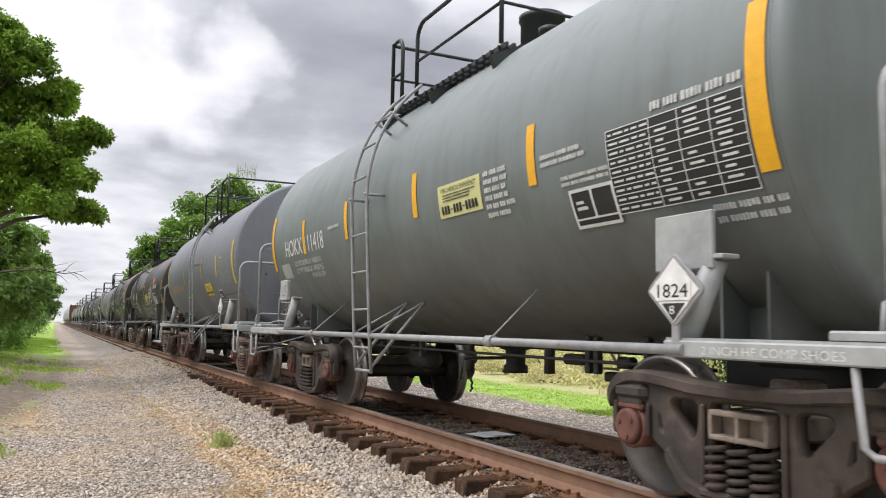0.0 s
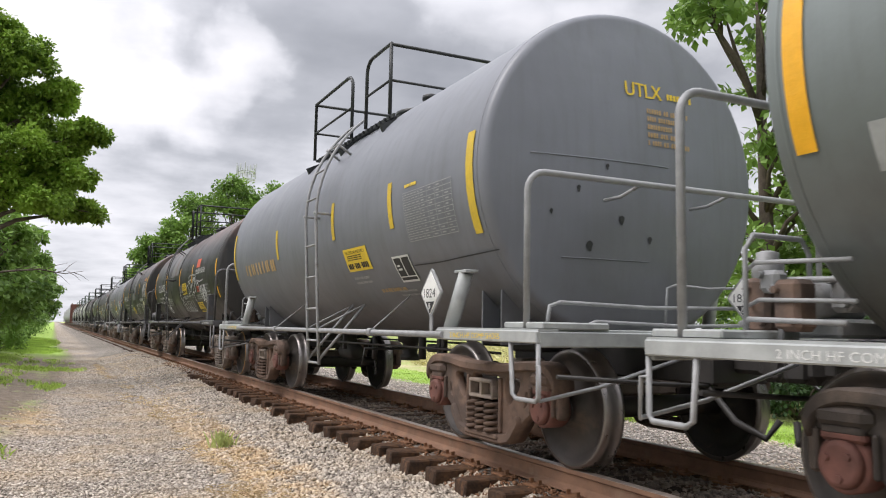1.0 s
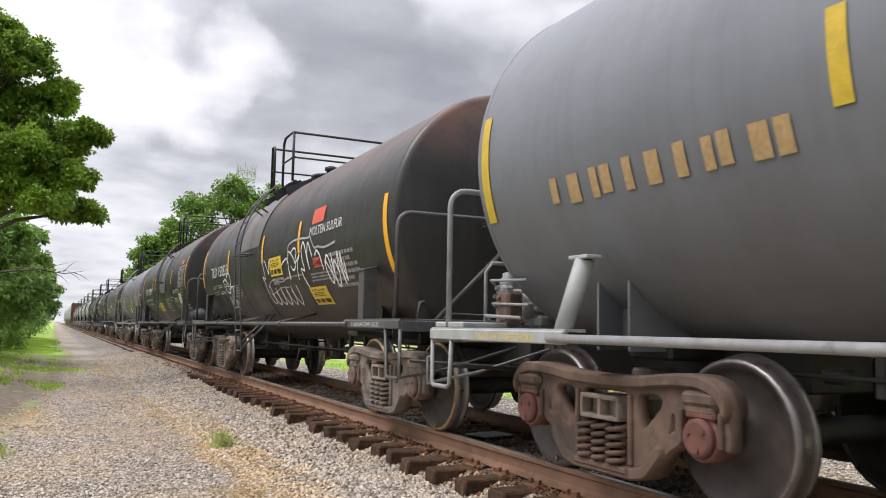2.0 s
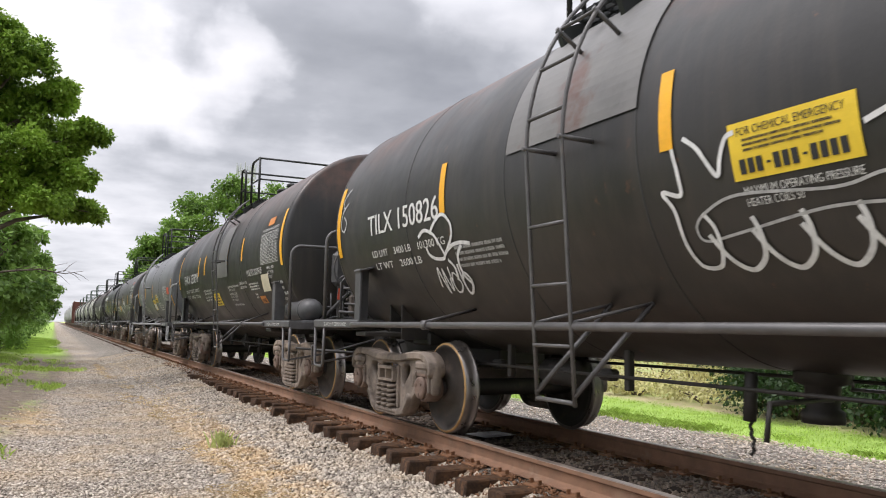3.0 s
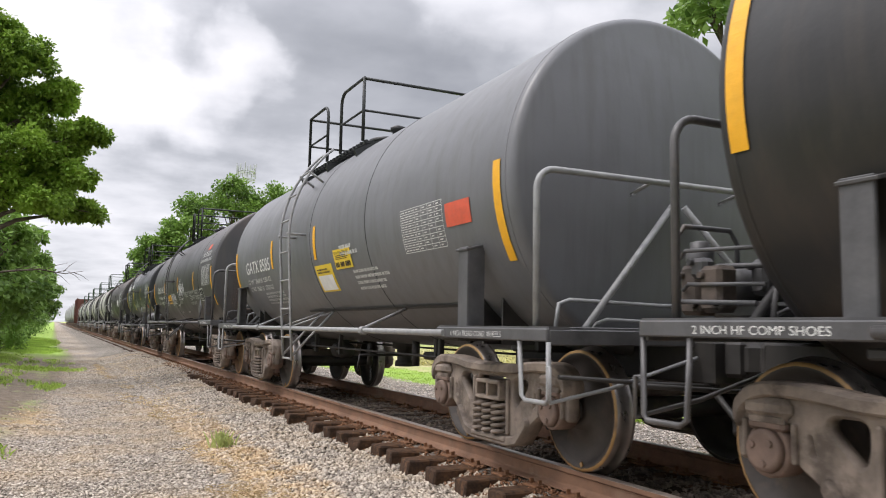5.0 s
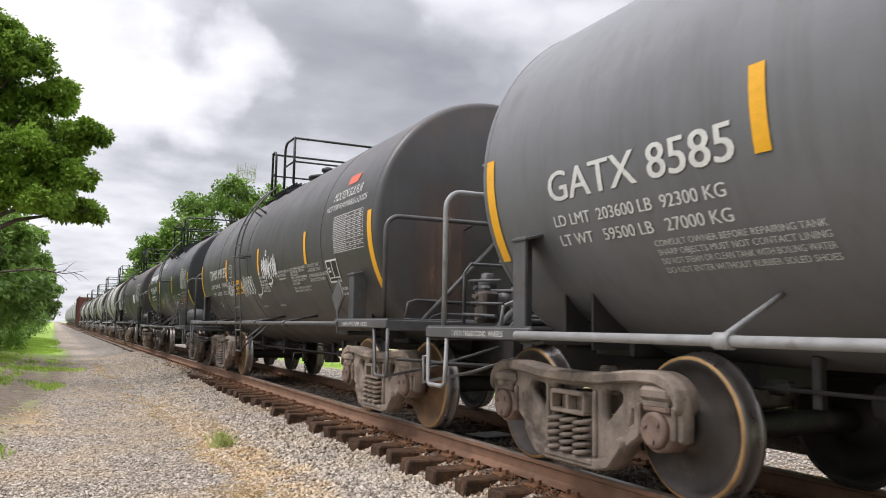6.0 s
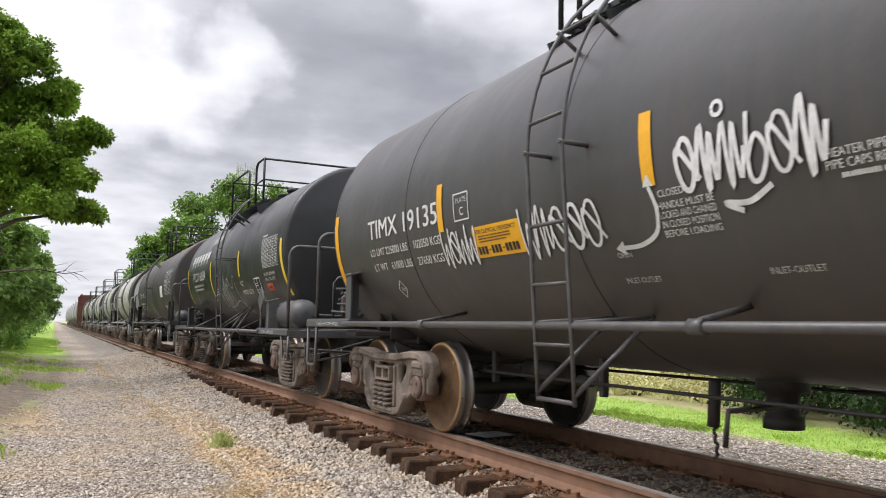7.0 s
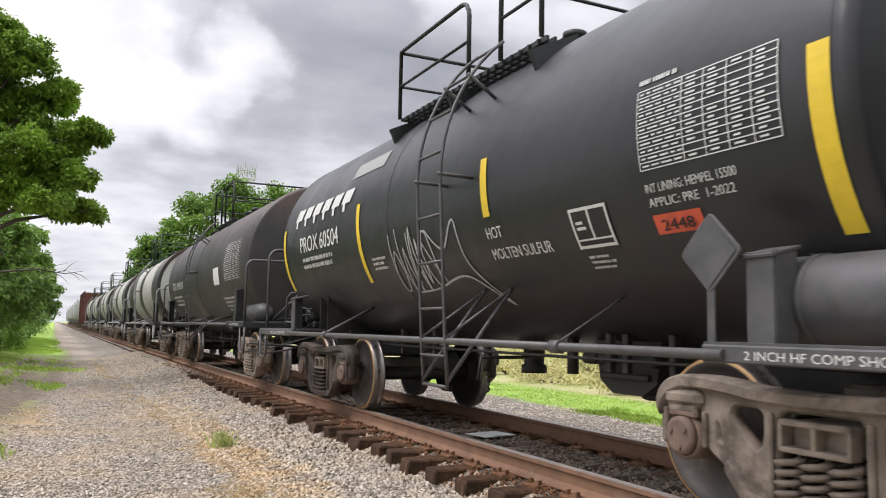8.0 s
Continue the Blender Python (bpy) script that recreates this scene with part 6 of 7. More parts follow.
    head_letters(k, "FHRX 150899", -0.42, 2.74, 0.11, tf, "white", 0.62)
    head_bars(k, random.Random(5), -0.26, 0.55, 2.44, 2.70, 3, tf)
    head_bars(k, random.Random(6), 0.10, 0.75, 1.62, 1.86, 3, tf)
    bm = bmesh.new()
    box(bm, (0.0, tf - 0.19, 2.96), (0.40, 0.006, 0.14), (5, 0, 0))
    card = part("end_label", bm, "cream", k.ob, "cream number label")
    vs, fs, w = text_shape("2448")
    me = bpy.data.meshes.new("label_number")
    me.from_pydata([(-0.15 + u * 0.30 / w, tf - 0.199, 2.92 + q * 0.08) for u, q in vs], [], fs)
    link("label_number", me, "ink", card)
    CARS.append(k)


def charcoal_car():
    k = tank_car("tank_car", "charcoal grey tank car with white stencils and yellow notice", 56.93, 4.1, 1.40, 2.22, (-4.9, 4.85), "tank_gat", "frame_dark", "rail_grey", rusty="cast_mid", shoe="1 INCH TREAD COND. WHEELS",
                 pipe_z=1.0, ladder=(0.81, 0.37), plat=(2.0, 1.1, 0.5, -0.4, 0.9, 3.44, 4.28), ends=(-5.4, 5.4), seams=(-1.9, 0.15), bogies=(0.0, 0.08), braces=((2.29, 0.016), (-2.3, 0.016)))
    k.letters("reporting_mark", "GATX 8585", 3.99, 1.90, 0.21, 2.35)
    k.letters("load_limit", "LD LMT  203600 LB  92300 KG", 3.99, 1.735, 0.08, 2.46)
    k.letters("light_weight", "LT WT   59500 LB   27000 KG", 3.98, 1.61, 0.08, 2.46)
    for body, z in (("CONSULT OWNER BEFORE REPAIRING TANK", 1.535), ("SHARP OBJECTS MUST NOT CONTACT LINING", 1.485), ("DO NOT STEAM OR CLEAN TANK WITH BOILING WATER", 1.435), ("DO NOT ENTER WITHOUT RUBBER SOLED SHOES", 1.385)):
        k.letters("repair_warning", body, 3.10, z, 0.04, 1.95)
    for y, a, b, w in ((2.18, 1.90, 2.33, 0.10), (-0.04, 1.89, 2.32, 0.10), (4.75, 1.56, 2.32, 0.11), (-4.75, 1.56, 2.32, 0.11)):
        k.strip(y, a, b, w)
    k.patch("emergency_notice", 0.08, -0.60, 1.48, 1.81, "yellow", "yellow notice with a white card")
    k.patch("notice_card", 0.02, -0.54, 1.50, 1.68, "sticker_white", "white card", 0.010)
    plain_bits(k, [(0.0, -0.5, 1.70, 1.77, 2)], "ink", 4, "notice_print")
    k.table(-2.9, -3.8, 1.75, 2.15, 9, 4, random.Random(9))
    k.patch("orange_label", -3.85, -4.3, 1.9, 2.1, "red", "orange-red label")
    plain_bits(k, [(-1.3, -2.3, 1.45, 1.7, 4), (-1.0, -1.6, 1.85, 2.0, 2)], "white", 14)
    k.notice(-0.75, -1.35, 1.72, 1.95, "yellow", 8)
    bm = bmesh.new()
    k.grid(bm, 1.25, -3.6, k.arc(1.245), k.arc(1.27), 0.018)
    part("jacket_edge", bm, "seam", k.ob, "lower edge of the insulation jacket")
    CARS.append(k)


def dark_grey_car():
    tf = -5.35
    k = tank_car("tank_car", "dark grey tank car with white graffiti, orange strips and rusty wheels", 69.47, 4.57, 1.43, 2.16, (tf, 5.3), "tank_tim", "frame_dark", "rail_dark",
                 pipe_z=1.065, ladder=(0.76, 0.36), plat=(1.50, 1.25, 0.62, 0.0, 0.84, 3.44, 4.24), ends=(-5.8, 5.8), seams=(-3.55, 0.62, 3.2), wheels="wheel_rust", rusty=("cast", "cast_mid"), bogies=(0.0, -0.04), braces=((2.55, 0.016), (-2.4, 0.016), (-0.67, 0.02)))
    k.letters("reporting_mark", "TIMX 19135", 4.19, 1.945, 0.20, 2.52)
    k.letters("load_limit", "LD LMT 225000 LBS    102050 KGS", 4.19, 1.77, 0.08, 2.52)
    k.letters("light_weight", "LT WT   61000 LBS    27650 KGS", 4.17, 1.62, 0.08, 2.53)
    for y, a, b, w in ((2.465, 1.86, 2.27, 0.10), (5.21, 1.50, 2.31, 0.11), (-0.18, 1.85, 2.27, 0.10), (-5.26, 1.45, 2.27, 0.12), (-2.85, 1.85, 2.28, 0.10)):
        k.strip(y, a, b, w)
    # clearance plate box
    bm = bmesh.new()
    a0, a1 = k.arc(1.915), k.arc(2.145)
    for y0, y1, p, q in ((2.20, 1.94, a0, a0 + 0.012), (2.20, 1.94, a1 - 0.012, a1), (2.20, 2.188, a0, a1), (1.952, 1.94, a0, a1)):
        k.grid(bm, y0, y1, p, q, 0.008)
    part("clearance_box", bm, "white", k.ob, "white outlined clearance box")
    k.letters("clearance_text", "PLATE", 2.16, 2.065, 0.042, 1.98)
    k.letters("clearance_text", "C", 2.10, 1.96, 0.07, 2.035)
    bm = bmesh.new()
    mid, d = k.arc(1.425), 0.095
    ring = [(3.665 + d, mid), (3.665, mid + d), (3.665 - d, mid), (3.665, mid - d)]
    for p, q in zip(ring, ring[1:] + ring[:1]):
        k.stroke(bm, [p, q], 0.010)
    part("diamond_stencil", bm, "white", k.ob, "white outlined diamond stencil")
    k.letters("diamond_text", "TRM", 3.72, 1.405, 0.04, 3.61)
    k.notice(1.94, 1.22, 1.60, 1.84, "amber", 9)
    k.scrawl(2.50, 1.90, 1.57, 1.86, 31, 0.020, "spray", 4)
    k.scrawl(1.22, 0.30, 1.55, 1.88, 32, 0.024, "spray", 5)
    k.scrawl(-0.40, -1.32, 1.76, 2.08, 33, 0.028, "spray", 6)
    bm = bmesh.new()
    pts = [(-0.17, k.arc(1.85)), (-0.20, k.arc(1.72)), (-0.15, k.arc(1.60)), (0.0, k.arc(1.545)), (0.16, k.arc(1.54))]
    k.stroke(bm, pts, 0.028)
    for tip, d in ((pts[0], (0, 0.07)), (pts[-1], (0.08, 0))):
        vv = [(tip[0] + d[0], tip[1] + d[1]), (tip[0] + 0.045 * (d[1] > 0), tip[1] + 0.045 * (d[0] > 0)), (tip[0] - 0.045 * (d[1] > 0), tip[1] - 0.045 * (d[0] > 0))]
        bm.faces.new([bm.verts.new(k.on(a, b, 0.011)) for a, b in vv])
    part("valve_arrow", bm, "white", k.ob, "curved white arrow")
    k.letters("valve_text", "CLOSED", -0.23, 1.78, 0.042, -0.43)
    k.letters("valve_text", "OPEN", 0.26, 1.485, 0.036, 0.13)
    for body, z in (("HANDLE MUST BE", 1.715), ("LOCKED AND CHAINED", 1.665), ("IN CLOSED POSITION", 1.615), ("BEFORE LOADING", 1.565)):
        k.letters("valve_text", body, -0.21, z, 0.042, -0.63)
    for y0, y1 in ((0.28, -0.03), (-0.81, -1.13)):
        k.letters("inlet_stencil", "INLET-OUTLET", y0, 1.335, 0.04, y1)
    for body, z in (("PAINTED BY TRAM", 1.80), ("CARBOLINE 376 HS", 1.745), ("6\" FIBERGLASS INSULATION", 1.675), ("DO NOT EXCEED 450 F", 1.62)):
        k.letters("paint_stencil", body, -2.87, z, 0.046, -2.87 - 0.034 * len(body))
    for body, z in (("CONSULT OWNER BEFORE REPAIRING", 1.81), ("TANK SHARP OBJECTS MUST NOT", 1.77), ("CONTACT LINING", 1.73), ("CONSULT OWNER BEFORE REPAIRING", 1.69), ("TANK SHARP OBJECTS MUST NOT", 1.65),
                    ("CONTACT LINING", 1.61), ("DO NOT STEAM OR CLEAN TANK WITH", 1.55), ("BOILING WATER OR CAUSTIC SODA", 1.51)):
        k.letters("repair_warning", body, -2.0, z, 0.034, -2.0 - 0.026 * len(body))
    k.letters("heater_stencil", "HEATER PIPES NO INLET OR", -1.30, 1.80, 0.042, -1.95)
    k.letters("heater_stencil", "PIPE CAPS REQUIRED", -1.29, 1.75, 0.042, -1.76)
    bm = bmesh.new()
    k.stroke(bm, [(-0.72 + 0.035 * math.cos(q), k.arc(2.16) + 0.035 * math.sin(q)) for q in (0.9 * n for n in range(8))], 0.022)
    k.stroke(bm, [(-1.0, k.arc(1.74)), (-0.85, k.arc(1.68)), (-0.70, k.arc(1.69)), (-0.80, k.arc(1.64))], 0.03)
    part("graffiti", bm, "spray", k.ob, "white spray-painted scrawl")
    k.table(-4.07, -5.07, 1.90, 2.32, 10, 4, random.Random(10))
    k.letters("contents_stencil", "MOLTEN SULFUR", -3.90, 2.53, 0.12, -4.88)
    k.letters("contents_stencil", "NOT FOR FLAMMABLE LIQUIDS", -3.72, 2.415, 0.075, -5.10)
    k.patch("red_label", -4.26, -4.60, 2.69, 2.80, "red", "faded red label")
    k.framed_box(-3.68, -4.09, 1.57, 1.84)
    plain_bits(k, [(-3.85, -4.2, 1.40, 1.52, 2), (-1.36, -1.9, 1.70, 1.74, 1)], "white", 15)
    head_letters(k, "TIMX 19135", -0.23, 2.73, 0.11, tf, "white", 0.55)
    head_run(k, -1.05, -0.30, 1.15, 2.75, tf)
    for i, body in enumerate(("CAPY 15320 GALS", "CAPY 57614 LTRS", "CAPY")):
        head_letters(k, body, -0.18, 2.61 - 0.085 * i, 0.06, tf, "white", 0.36 if i < 2 else -0.02)
    head_bars(k, random.Random(7), -0.02, 0.42, 1.75, 2.05, 5, tf)
    bm = bmesh.new()
    box(bm, (0.17, tf - 0.168, 2.93), (0.4, 0.004, 0.15), (6, 0, 0))
    part("end_label", bm, "red", k.ob, "faded red label")
    hazard_placard(k, -4.52, 1.37, 0.20, 0.20, x=-1.50, text=False, mat="rail_dark")
    CARS.append(k)


def clean_black_car():
    tf = -4.34
    k = tank_car("tank_car", "clean black tank car with white stencils and yellow strips", 81.9, 3.8, 1.33, 2.25, (tf, 5.0), "tank_pro", "frame_dark", "rail_dark",
                 pipe_z=0.935, ladder=(-0.50, -0.95), plat=(1.45, -0.2, -0.80, -1.45, 0.98, 3.38, 4.16), ends=(-5.28, 5.3), seams=(0.9,), reservoir=(-1,), reservoir_r=0.215, post_drop=0.86, a_frame=False, handbrake=0.50, ladder_low=0.55, rusty=("cast_mid", "cast_dark"), bogies=(-0.17, 0.0), braces=((2.2, 0.018), (-2.48, 0.007)))
    k.letters("reporting_mark", "PROX 60504", 4.10, 2.04, 0.22, 2.47)
    # owner's badge: plain slanted blocks
    bm = bmesh.new()
    for i in range(6):
        y = 4.42 - i * 0.40
        k.grid(bm, y, y - 0.30, k.arc(2.50), k.arc(2.66), 0.008, 0, -0.08)
        k.grid(bm, y - 0.08, y - 0.16, k.arc(2.40), k.arc(2.50), 0.008, 0, 0.02)
    part("owner_badge", bm, "white", k.ob, "row of slanted white blocks")
    k.patch("owner_emblem", 2.3, 1.3, 2.80, 2.98, "faded", "pale emblem patch")
    for y, a, b, w in ((4.91, 1.55, 2.43, 0.10), (1.77, 1.54, 2.42, 0.10), (-1.15, 1.93, 2.40, 0.10), (-4.25, 1.50, 2.36, 0.12)):
        k.strip(y, a, b, w, "yellow")
    k.table(-3.02, -4.03, 1.975, 2.44, 11, 4, random.Random(11))
    k.letters("lining_stencil", "INT LINING: HEMPEL 15500", -3.02, 1.845, 0.055, -3.71)
    k.letters("lining_stencil", "APPLIC: PRE  1-2022", -3.02, 1.765, 0.055, -3.68)
    k.patch("number_label", -3.02, -3.40, 1.61, 1.72, "red", "orange-red number label")
    k.letters("label_number", "2448", -3.08, 1.63, 0.07, -3.34, "ink", 0.012)
    k.framed_box(-2.23, -2.63, 1.59, 1.85)
    k.letters("contents_stencil", "HOT", -1.08, 1.76, 0.095, -1.32)
    k.letters("contents_stencil", "MOLTEN SULFUR", -1.07, 1.60, 0.095, -1.92)
    plain_bits(k, [(4.05, 2.5, 1.80, 1.98, 2), (1.5, 1.1, 1.65, 1.8, 3), (-2.28, -2.55, 1.45, 1.55, 3), (-3.02, -3.35, 2.47, 2.52, 1)], "white", 16)
    k.scrawl(1.0, -0.05, 1.40, 2.0, 41, 0.02, "spray_grey", 4, "thin grey spray-painted scrawl")
    bm = bmesh.new()
    k.stroke(bm, [(0.05, k.arc(1.95)), (-0.25, k.arc(1.75)), (-0.55, k.arc(1.98)), (-0.62, k.arc(1.6)), (-0.95, k.arc(1.25)), (-0.5, k.arc(1.5)), (0.2, k.arc(1.42)), (0.7, k.arc(1.4))], 0.022)
    part("graffiti", bm, "spray_grey", k.ob, "thin grey spray-painted scrawl")
    head_letters(k, "PROX 60504", -0.12, 3.25, 0.115, tf, "white", 0.58)
    for body, x0, x1, z in (("CAPY", -0.04, 0.08, 3.13), ("NO. 24 BRAKE BEAM", 0.03, 0.46, 2.86)):
        head_letters(k, body, x0, z, 0.05, tf, "white", x1)
    for x0, x1, z in ((0.20, 0.46, 3.13), (0.20, 0.40, 3.065), (0.0, 0.62, 3.0), (0.02, 0.22, 2.93), (0.06, 0.46, 2.79)):
        head_bars(k, random.Random(8), x0, x1, z, z + 0.075, 1, tf)
    bm = bmesh.new()
    box(bm, (0.62, tf - 0.24, 2.84), (0.09, 0.012, 0.20), (6, 0, 0))
    part("end_tag", bm, "sticker_white", k.ob, "cream paper tag")
    bm = bmesh.new()
    box(bm, (0.95, tf - 0.26, 2.48), (0.30, 0.006, 0.18), (0, -4, 6))
    part("end_label", bm, "red", k.ob, "orange-red label")
    outlet_skid(k, -1.70, 0.80, 0.55, 0.98)
    hazard_placard(k, -3.72, 1.43, 0.20, 0.20, x=-1.47, text=False, mat="frame_dark", stake=0.95)
    CARS.append(k)


def following_cars():
    # next in the train: an older black tank car
    k = tank_car("tank_car", "sooty black tank car with white stencil table", 94.35, 4.4, 1.40, 2.20, (-5.2, 5.2), "tank_old", "frame_black", "rail_dark",
                 pipe_z=1.04, ladder=(0.4, -0.05), plat=(1.2, 0.35, -0.1, -1.0, 0.85, 3.44, 4.30), ends=(-5.55, 5.55), seams=(0.1,), reservoir=(-1,))
    k.table(-3.2, -4.6, 1.9, 2.6, 9, 3, random.Random(12))
    k.letters("reporting_mark", "TILX 190608", 4.3, 1.95, 0.2, 2.4)
    plain_bits(k, [(4.2, 2.6, 1.5, 1.8, 3), (-2.6, -4.4, 1.3, 1.6, 4)], "white", 17)
    k.patch("white_card", -2.0, -2.6, 1.85, 2.2, "sticker_white", "white placard")
    CARS.append(k)
    # a string of stained off-white tank cars with green and grey railings
    k = tank_car("tank_car", "stained off-white tank car with dark streaks", 107.6, 4.5, 1.42, 2.22, (-5.2, 5.2), "tank_pale", "frame_black", "rail_grey", "green_rail",
                 1.02, (0.4, 0.0), (1.6, 0.45, -0.05, -1.6, 0.95, 3.46, 4.35), (-5.6, 5.6), seams=(-3.2, 3.2), full=False)
    pale = k.ob
    for y0, y1 in ((-5.28, -3.6), (3.3, 5.28), (-0.5, 0.6)):
        bm = bmesh.new()
        lathe(bm, [(y0, k.R), (y0 + 0.02, k.R + 0.006), (y1 - 0.02, k.R + 0.006), (y1, k.R)], 72, "y", (0, 0, k.zc))
        part("soot_band", bm, "tank_old", k.ob, "dark sooty band round the tank")
    CARS.append(k)
    for i in range(1, 5):
        o = copy_thing(pale, pose(TRACK_X, 107.6 + 13.15 * i, 0))
        CARS.append(o)
        WHEELSETS.extend(w for w in o.children_recursive if w.name.startswith("wheelset"))


def gondola(s):
    """A tall oxide-red open car with ribbed sides."""
    ob = tagged(new("gondola_car"), "tall oxide-red gondola car with ribbed sides", "rail car", "freight train")
    ob.location = (TRACK_X, s, 0)
    L, H = 8.2, 4.3
    bm = bmesh.new()
    for x in (-1.5, 1.5):
        box(bm, (x, 0, 2.55), (0.04, 2 * L, H - 0.95))
    for y in (-L, L):
        box(bm, (0, y, 2.55), (3.0, 0.04, H - 0.95))
    box(bm, (0, 0, 1.05), (3.0, 2 * L, 0.12))
    part("body", bm, "maroon", ob)
    bm = bmesh.new()
    for x in (-1.54, 1.54):
        for k in range(15):
            box(bm, (x, -L + 0.1 + k * (2 * L - 0.2) / 14, 2.55), (0.07, 0.12, H - 0.9))
        box(bm, (x, 0, H), (0.10, 2 * L, 0.14))
    for y in (-L - 0.03, L + 0.03):
        for k in range(5):
            box(bm, (0, y, 1.4 + 0.65 * k), (2.9, 0.07, 0.1))
    part("ribs", bm, "maroon", ob)
    bm = bmesh.new()
    box(bm, (0, 0, 0.8), (0.5, 2 * L + 1.2, 0.35))
    part("centre_sill", bm, "gear", ob)
    for y in (-6.3, 6.3):
        add_truck(ob, y, "wheel_dark")
    return ob


def hopper(s):
    """A round-sided covered hopper."""
    ob = tagged(new("hopper_car"), "grey round-sided covered hopper car", "rail car", "freight train")
    ob.location = (TRACK_X, s, 0)
    L = 7.6
    prof = [(-1.25, 1.3), (-1.5, 1.8), (-1.58, 2.6), (-1.5, 3.6), (-1.2, 4.2), (-0.5, 4.45), (0.5, 4.45), (1.2, 4.2), (1.5, 3.6), (1.58, 2.6), (1.5, 1.8), (1.25, 1.3)]
    bm = bmesh.new()
    rings = [[bm.verts.new((x, y, z)) for x, z in prof] for y in (-L, L)]
    for k in range(len(prof)):
        f = bm.faces.new((rings[0][k], rings[0][(k + 1) % len(prof)], rings[1][(k + 1) % len(prof)], rings[1][k]))
        f.smooth = k < len(prof) - 1
    bm.faces.new(rings[0]), bm.faces.new(rings[1][::-1])
    bmesh.ops.recalc_face_normals(bm, faces=bm.faces[:])
    part("body", bm, "hopper", ob)
    bm = bmesh.new()
    for y in (-4.6, -1.5, 1.5, 4.6):
        lathe(bm, [(1.3, 1.1), (0.75, 0.35), (0.55, 0.3)], 4, "z", (0, y, 0), None, False)
    part("hopper_chutes", bm, "hopper", ob)
    bm = bmesh.new()
    for x in (-0.6, 0.6):
        box(bm, (x, 0, 4.52), (0.5, 2 * L + 0.6, 0.04))
    for y in (-L - 0.3, L + 0.3):
        tube(bm, [(-1.45, y, 0.9), (-1.45, y, 4.4)], 0.03, 6)
        tube(bm, [(-0.9, y, 0.9), (-0.9, y, 4.4)], 0.03, 6)
        for k in range(9):
            tube(bm, [(-1.45, y, 1.1 + 0.38 * k), (-0.9, y, 1.1 + 0.38 * k)], 0.02, 5)
    part("running_board", bm, "rail_grey", ob)
    bm = bmesh.new()
    box(bm, (0, 0, 0.85), (0.5, 2 * L + 2.0, 0.35))
    box(bm, (0, 0, 1.15), (2.9, 2 * L + 1.4, 0.10))
    part("centre_sill", bm, "gear", ob)
    for y in (-6.4, 6.4):
        add_truck(ob, y, "wheel_dark")
    return ob


for build in (sage_car, light_grey_car, weathered_black_car, dusty_black_car, charcoal_car, dark_grey_car, clean_black_car, following_cars):
    build()
CARS.append(gondola(177.5))
_h = hopper(196.5)
CARS.append(_h)
for _k in range(1, 7):
    CARS.append(copy_thing(_h, pose(TRACK_X, 196.5 + 18.2 * _k, 0)))


# ---- plants ----
def leaves(name, centres, radii, count, size, mat, seed, parent=None, shell=0.55, fronds=False, flat=0.75):
    """A crown: leaf blades scattered through lumps, thicker towards the outside of each lump."""
    rng = np.random.default_rng(seed)
    centres, radii = np.asarray(centres, float), np.asarray(radii, float)
    w = radii[:, 0] * radii[:, 1] + radii[:, 2]
    pick = rng.choice(len(centres), count, p=w / w.sum())
    d = rng.normal(size=(count, 3))
    d /= np.linalg.norm(d, axis=1)[:, None]
    rad = rng.random(count) ** shell
    p = centres[pick] + d * radii[pick] * rad[:, None] * (0.85 + 0.3 * rng.random((count, 1)))
    out = d * 0.8 + rng.normal(size=(count, 3)) * 0.6
    out[:, 2] -= 0.25
    out /= np.linalg.norm(out, axis=1)[:, None]
    side = np.cross(out, rng.normal(size=(count, 3)) * 0.5 + np.array([0, 0, 1.0]))
    side /= np.linalg.norm(side, axis=1)[:, None] + 1e-9
    up = np.cross(side, out)
    s = size * rng.uniform(0.6, 1.3, count)
    verts, faces = [], []
    if not fronds:
        q = np.array([(0, 0, 0), (0.5, 0.33, 0.05), (1.0, 0, -0.08), (0.5, -0.33, 0.05)])
        v = p[:, None] + s[:, None, None] * (out[:, None] * q[None, :, 0:1] + side[:, None] * q[None, :, 1:2] + up[:, None] * q[None, :, 2:3])
        verts = v.reshape(-1, 3)
        faces = np.arange(count * 4).reshape(-1, 4)
    else:
        vs = []
        for k in range(6):
            along, droop = 0.10 + 0.17 * k, -0.16 * (k / 5) ** 2
            for sd in (-1, 1):
                b = p + s[:, None] * (out * along + up * droop)
                dirv = out * 0.45 + side * sd * 0.9
                wv = out * 0.9 - side * sd * 0.45
                ln, wd = 0.36 * (1 - 0.05 * k), 0.088
                q0, q1, q2, q3 = b, b + s[:, None] * (dirv * ln * 0.5 + wv * wd), b + s[:, None] * (dirv * ln - up * 0.10), b + s[:, None] * (dirv * ln * 0.5 - wv * wd)
                vs.append(np.stack([q0, q1, q2, q3], 1))
        verts = np.concatenate(vs, 0).reshape(-1, 3)
        faces = np.arange(len(verts)).reshape(-1, 4)
    return link(name, from_arrays(name, verts, faces), mat, parent)


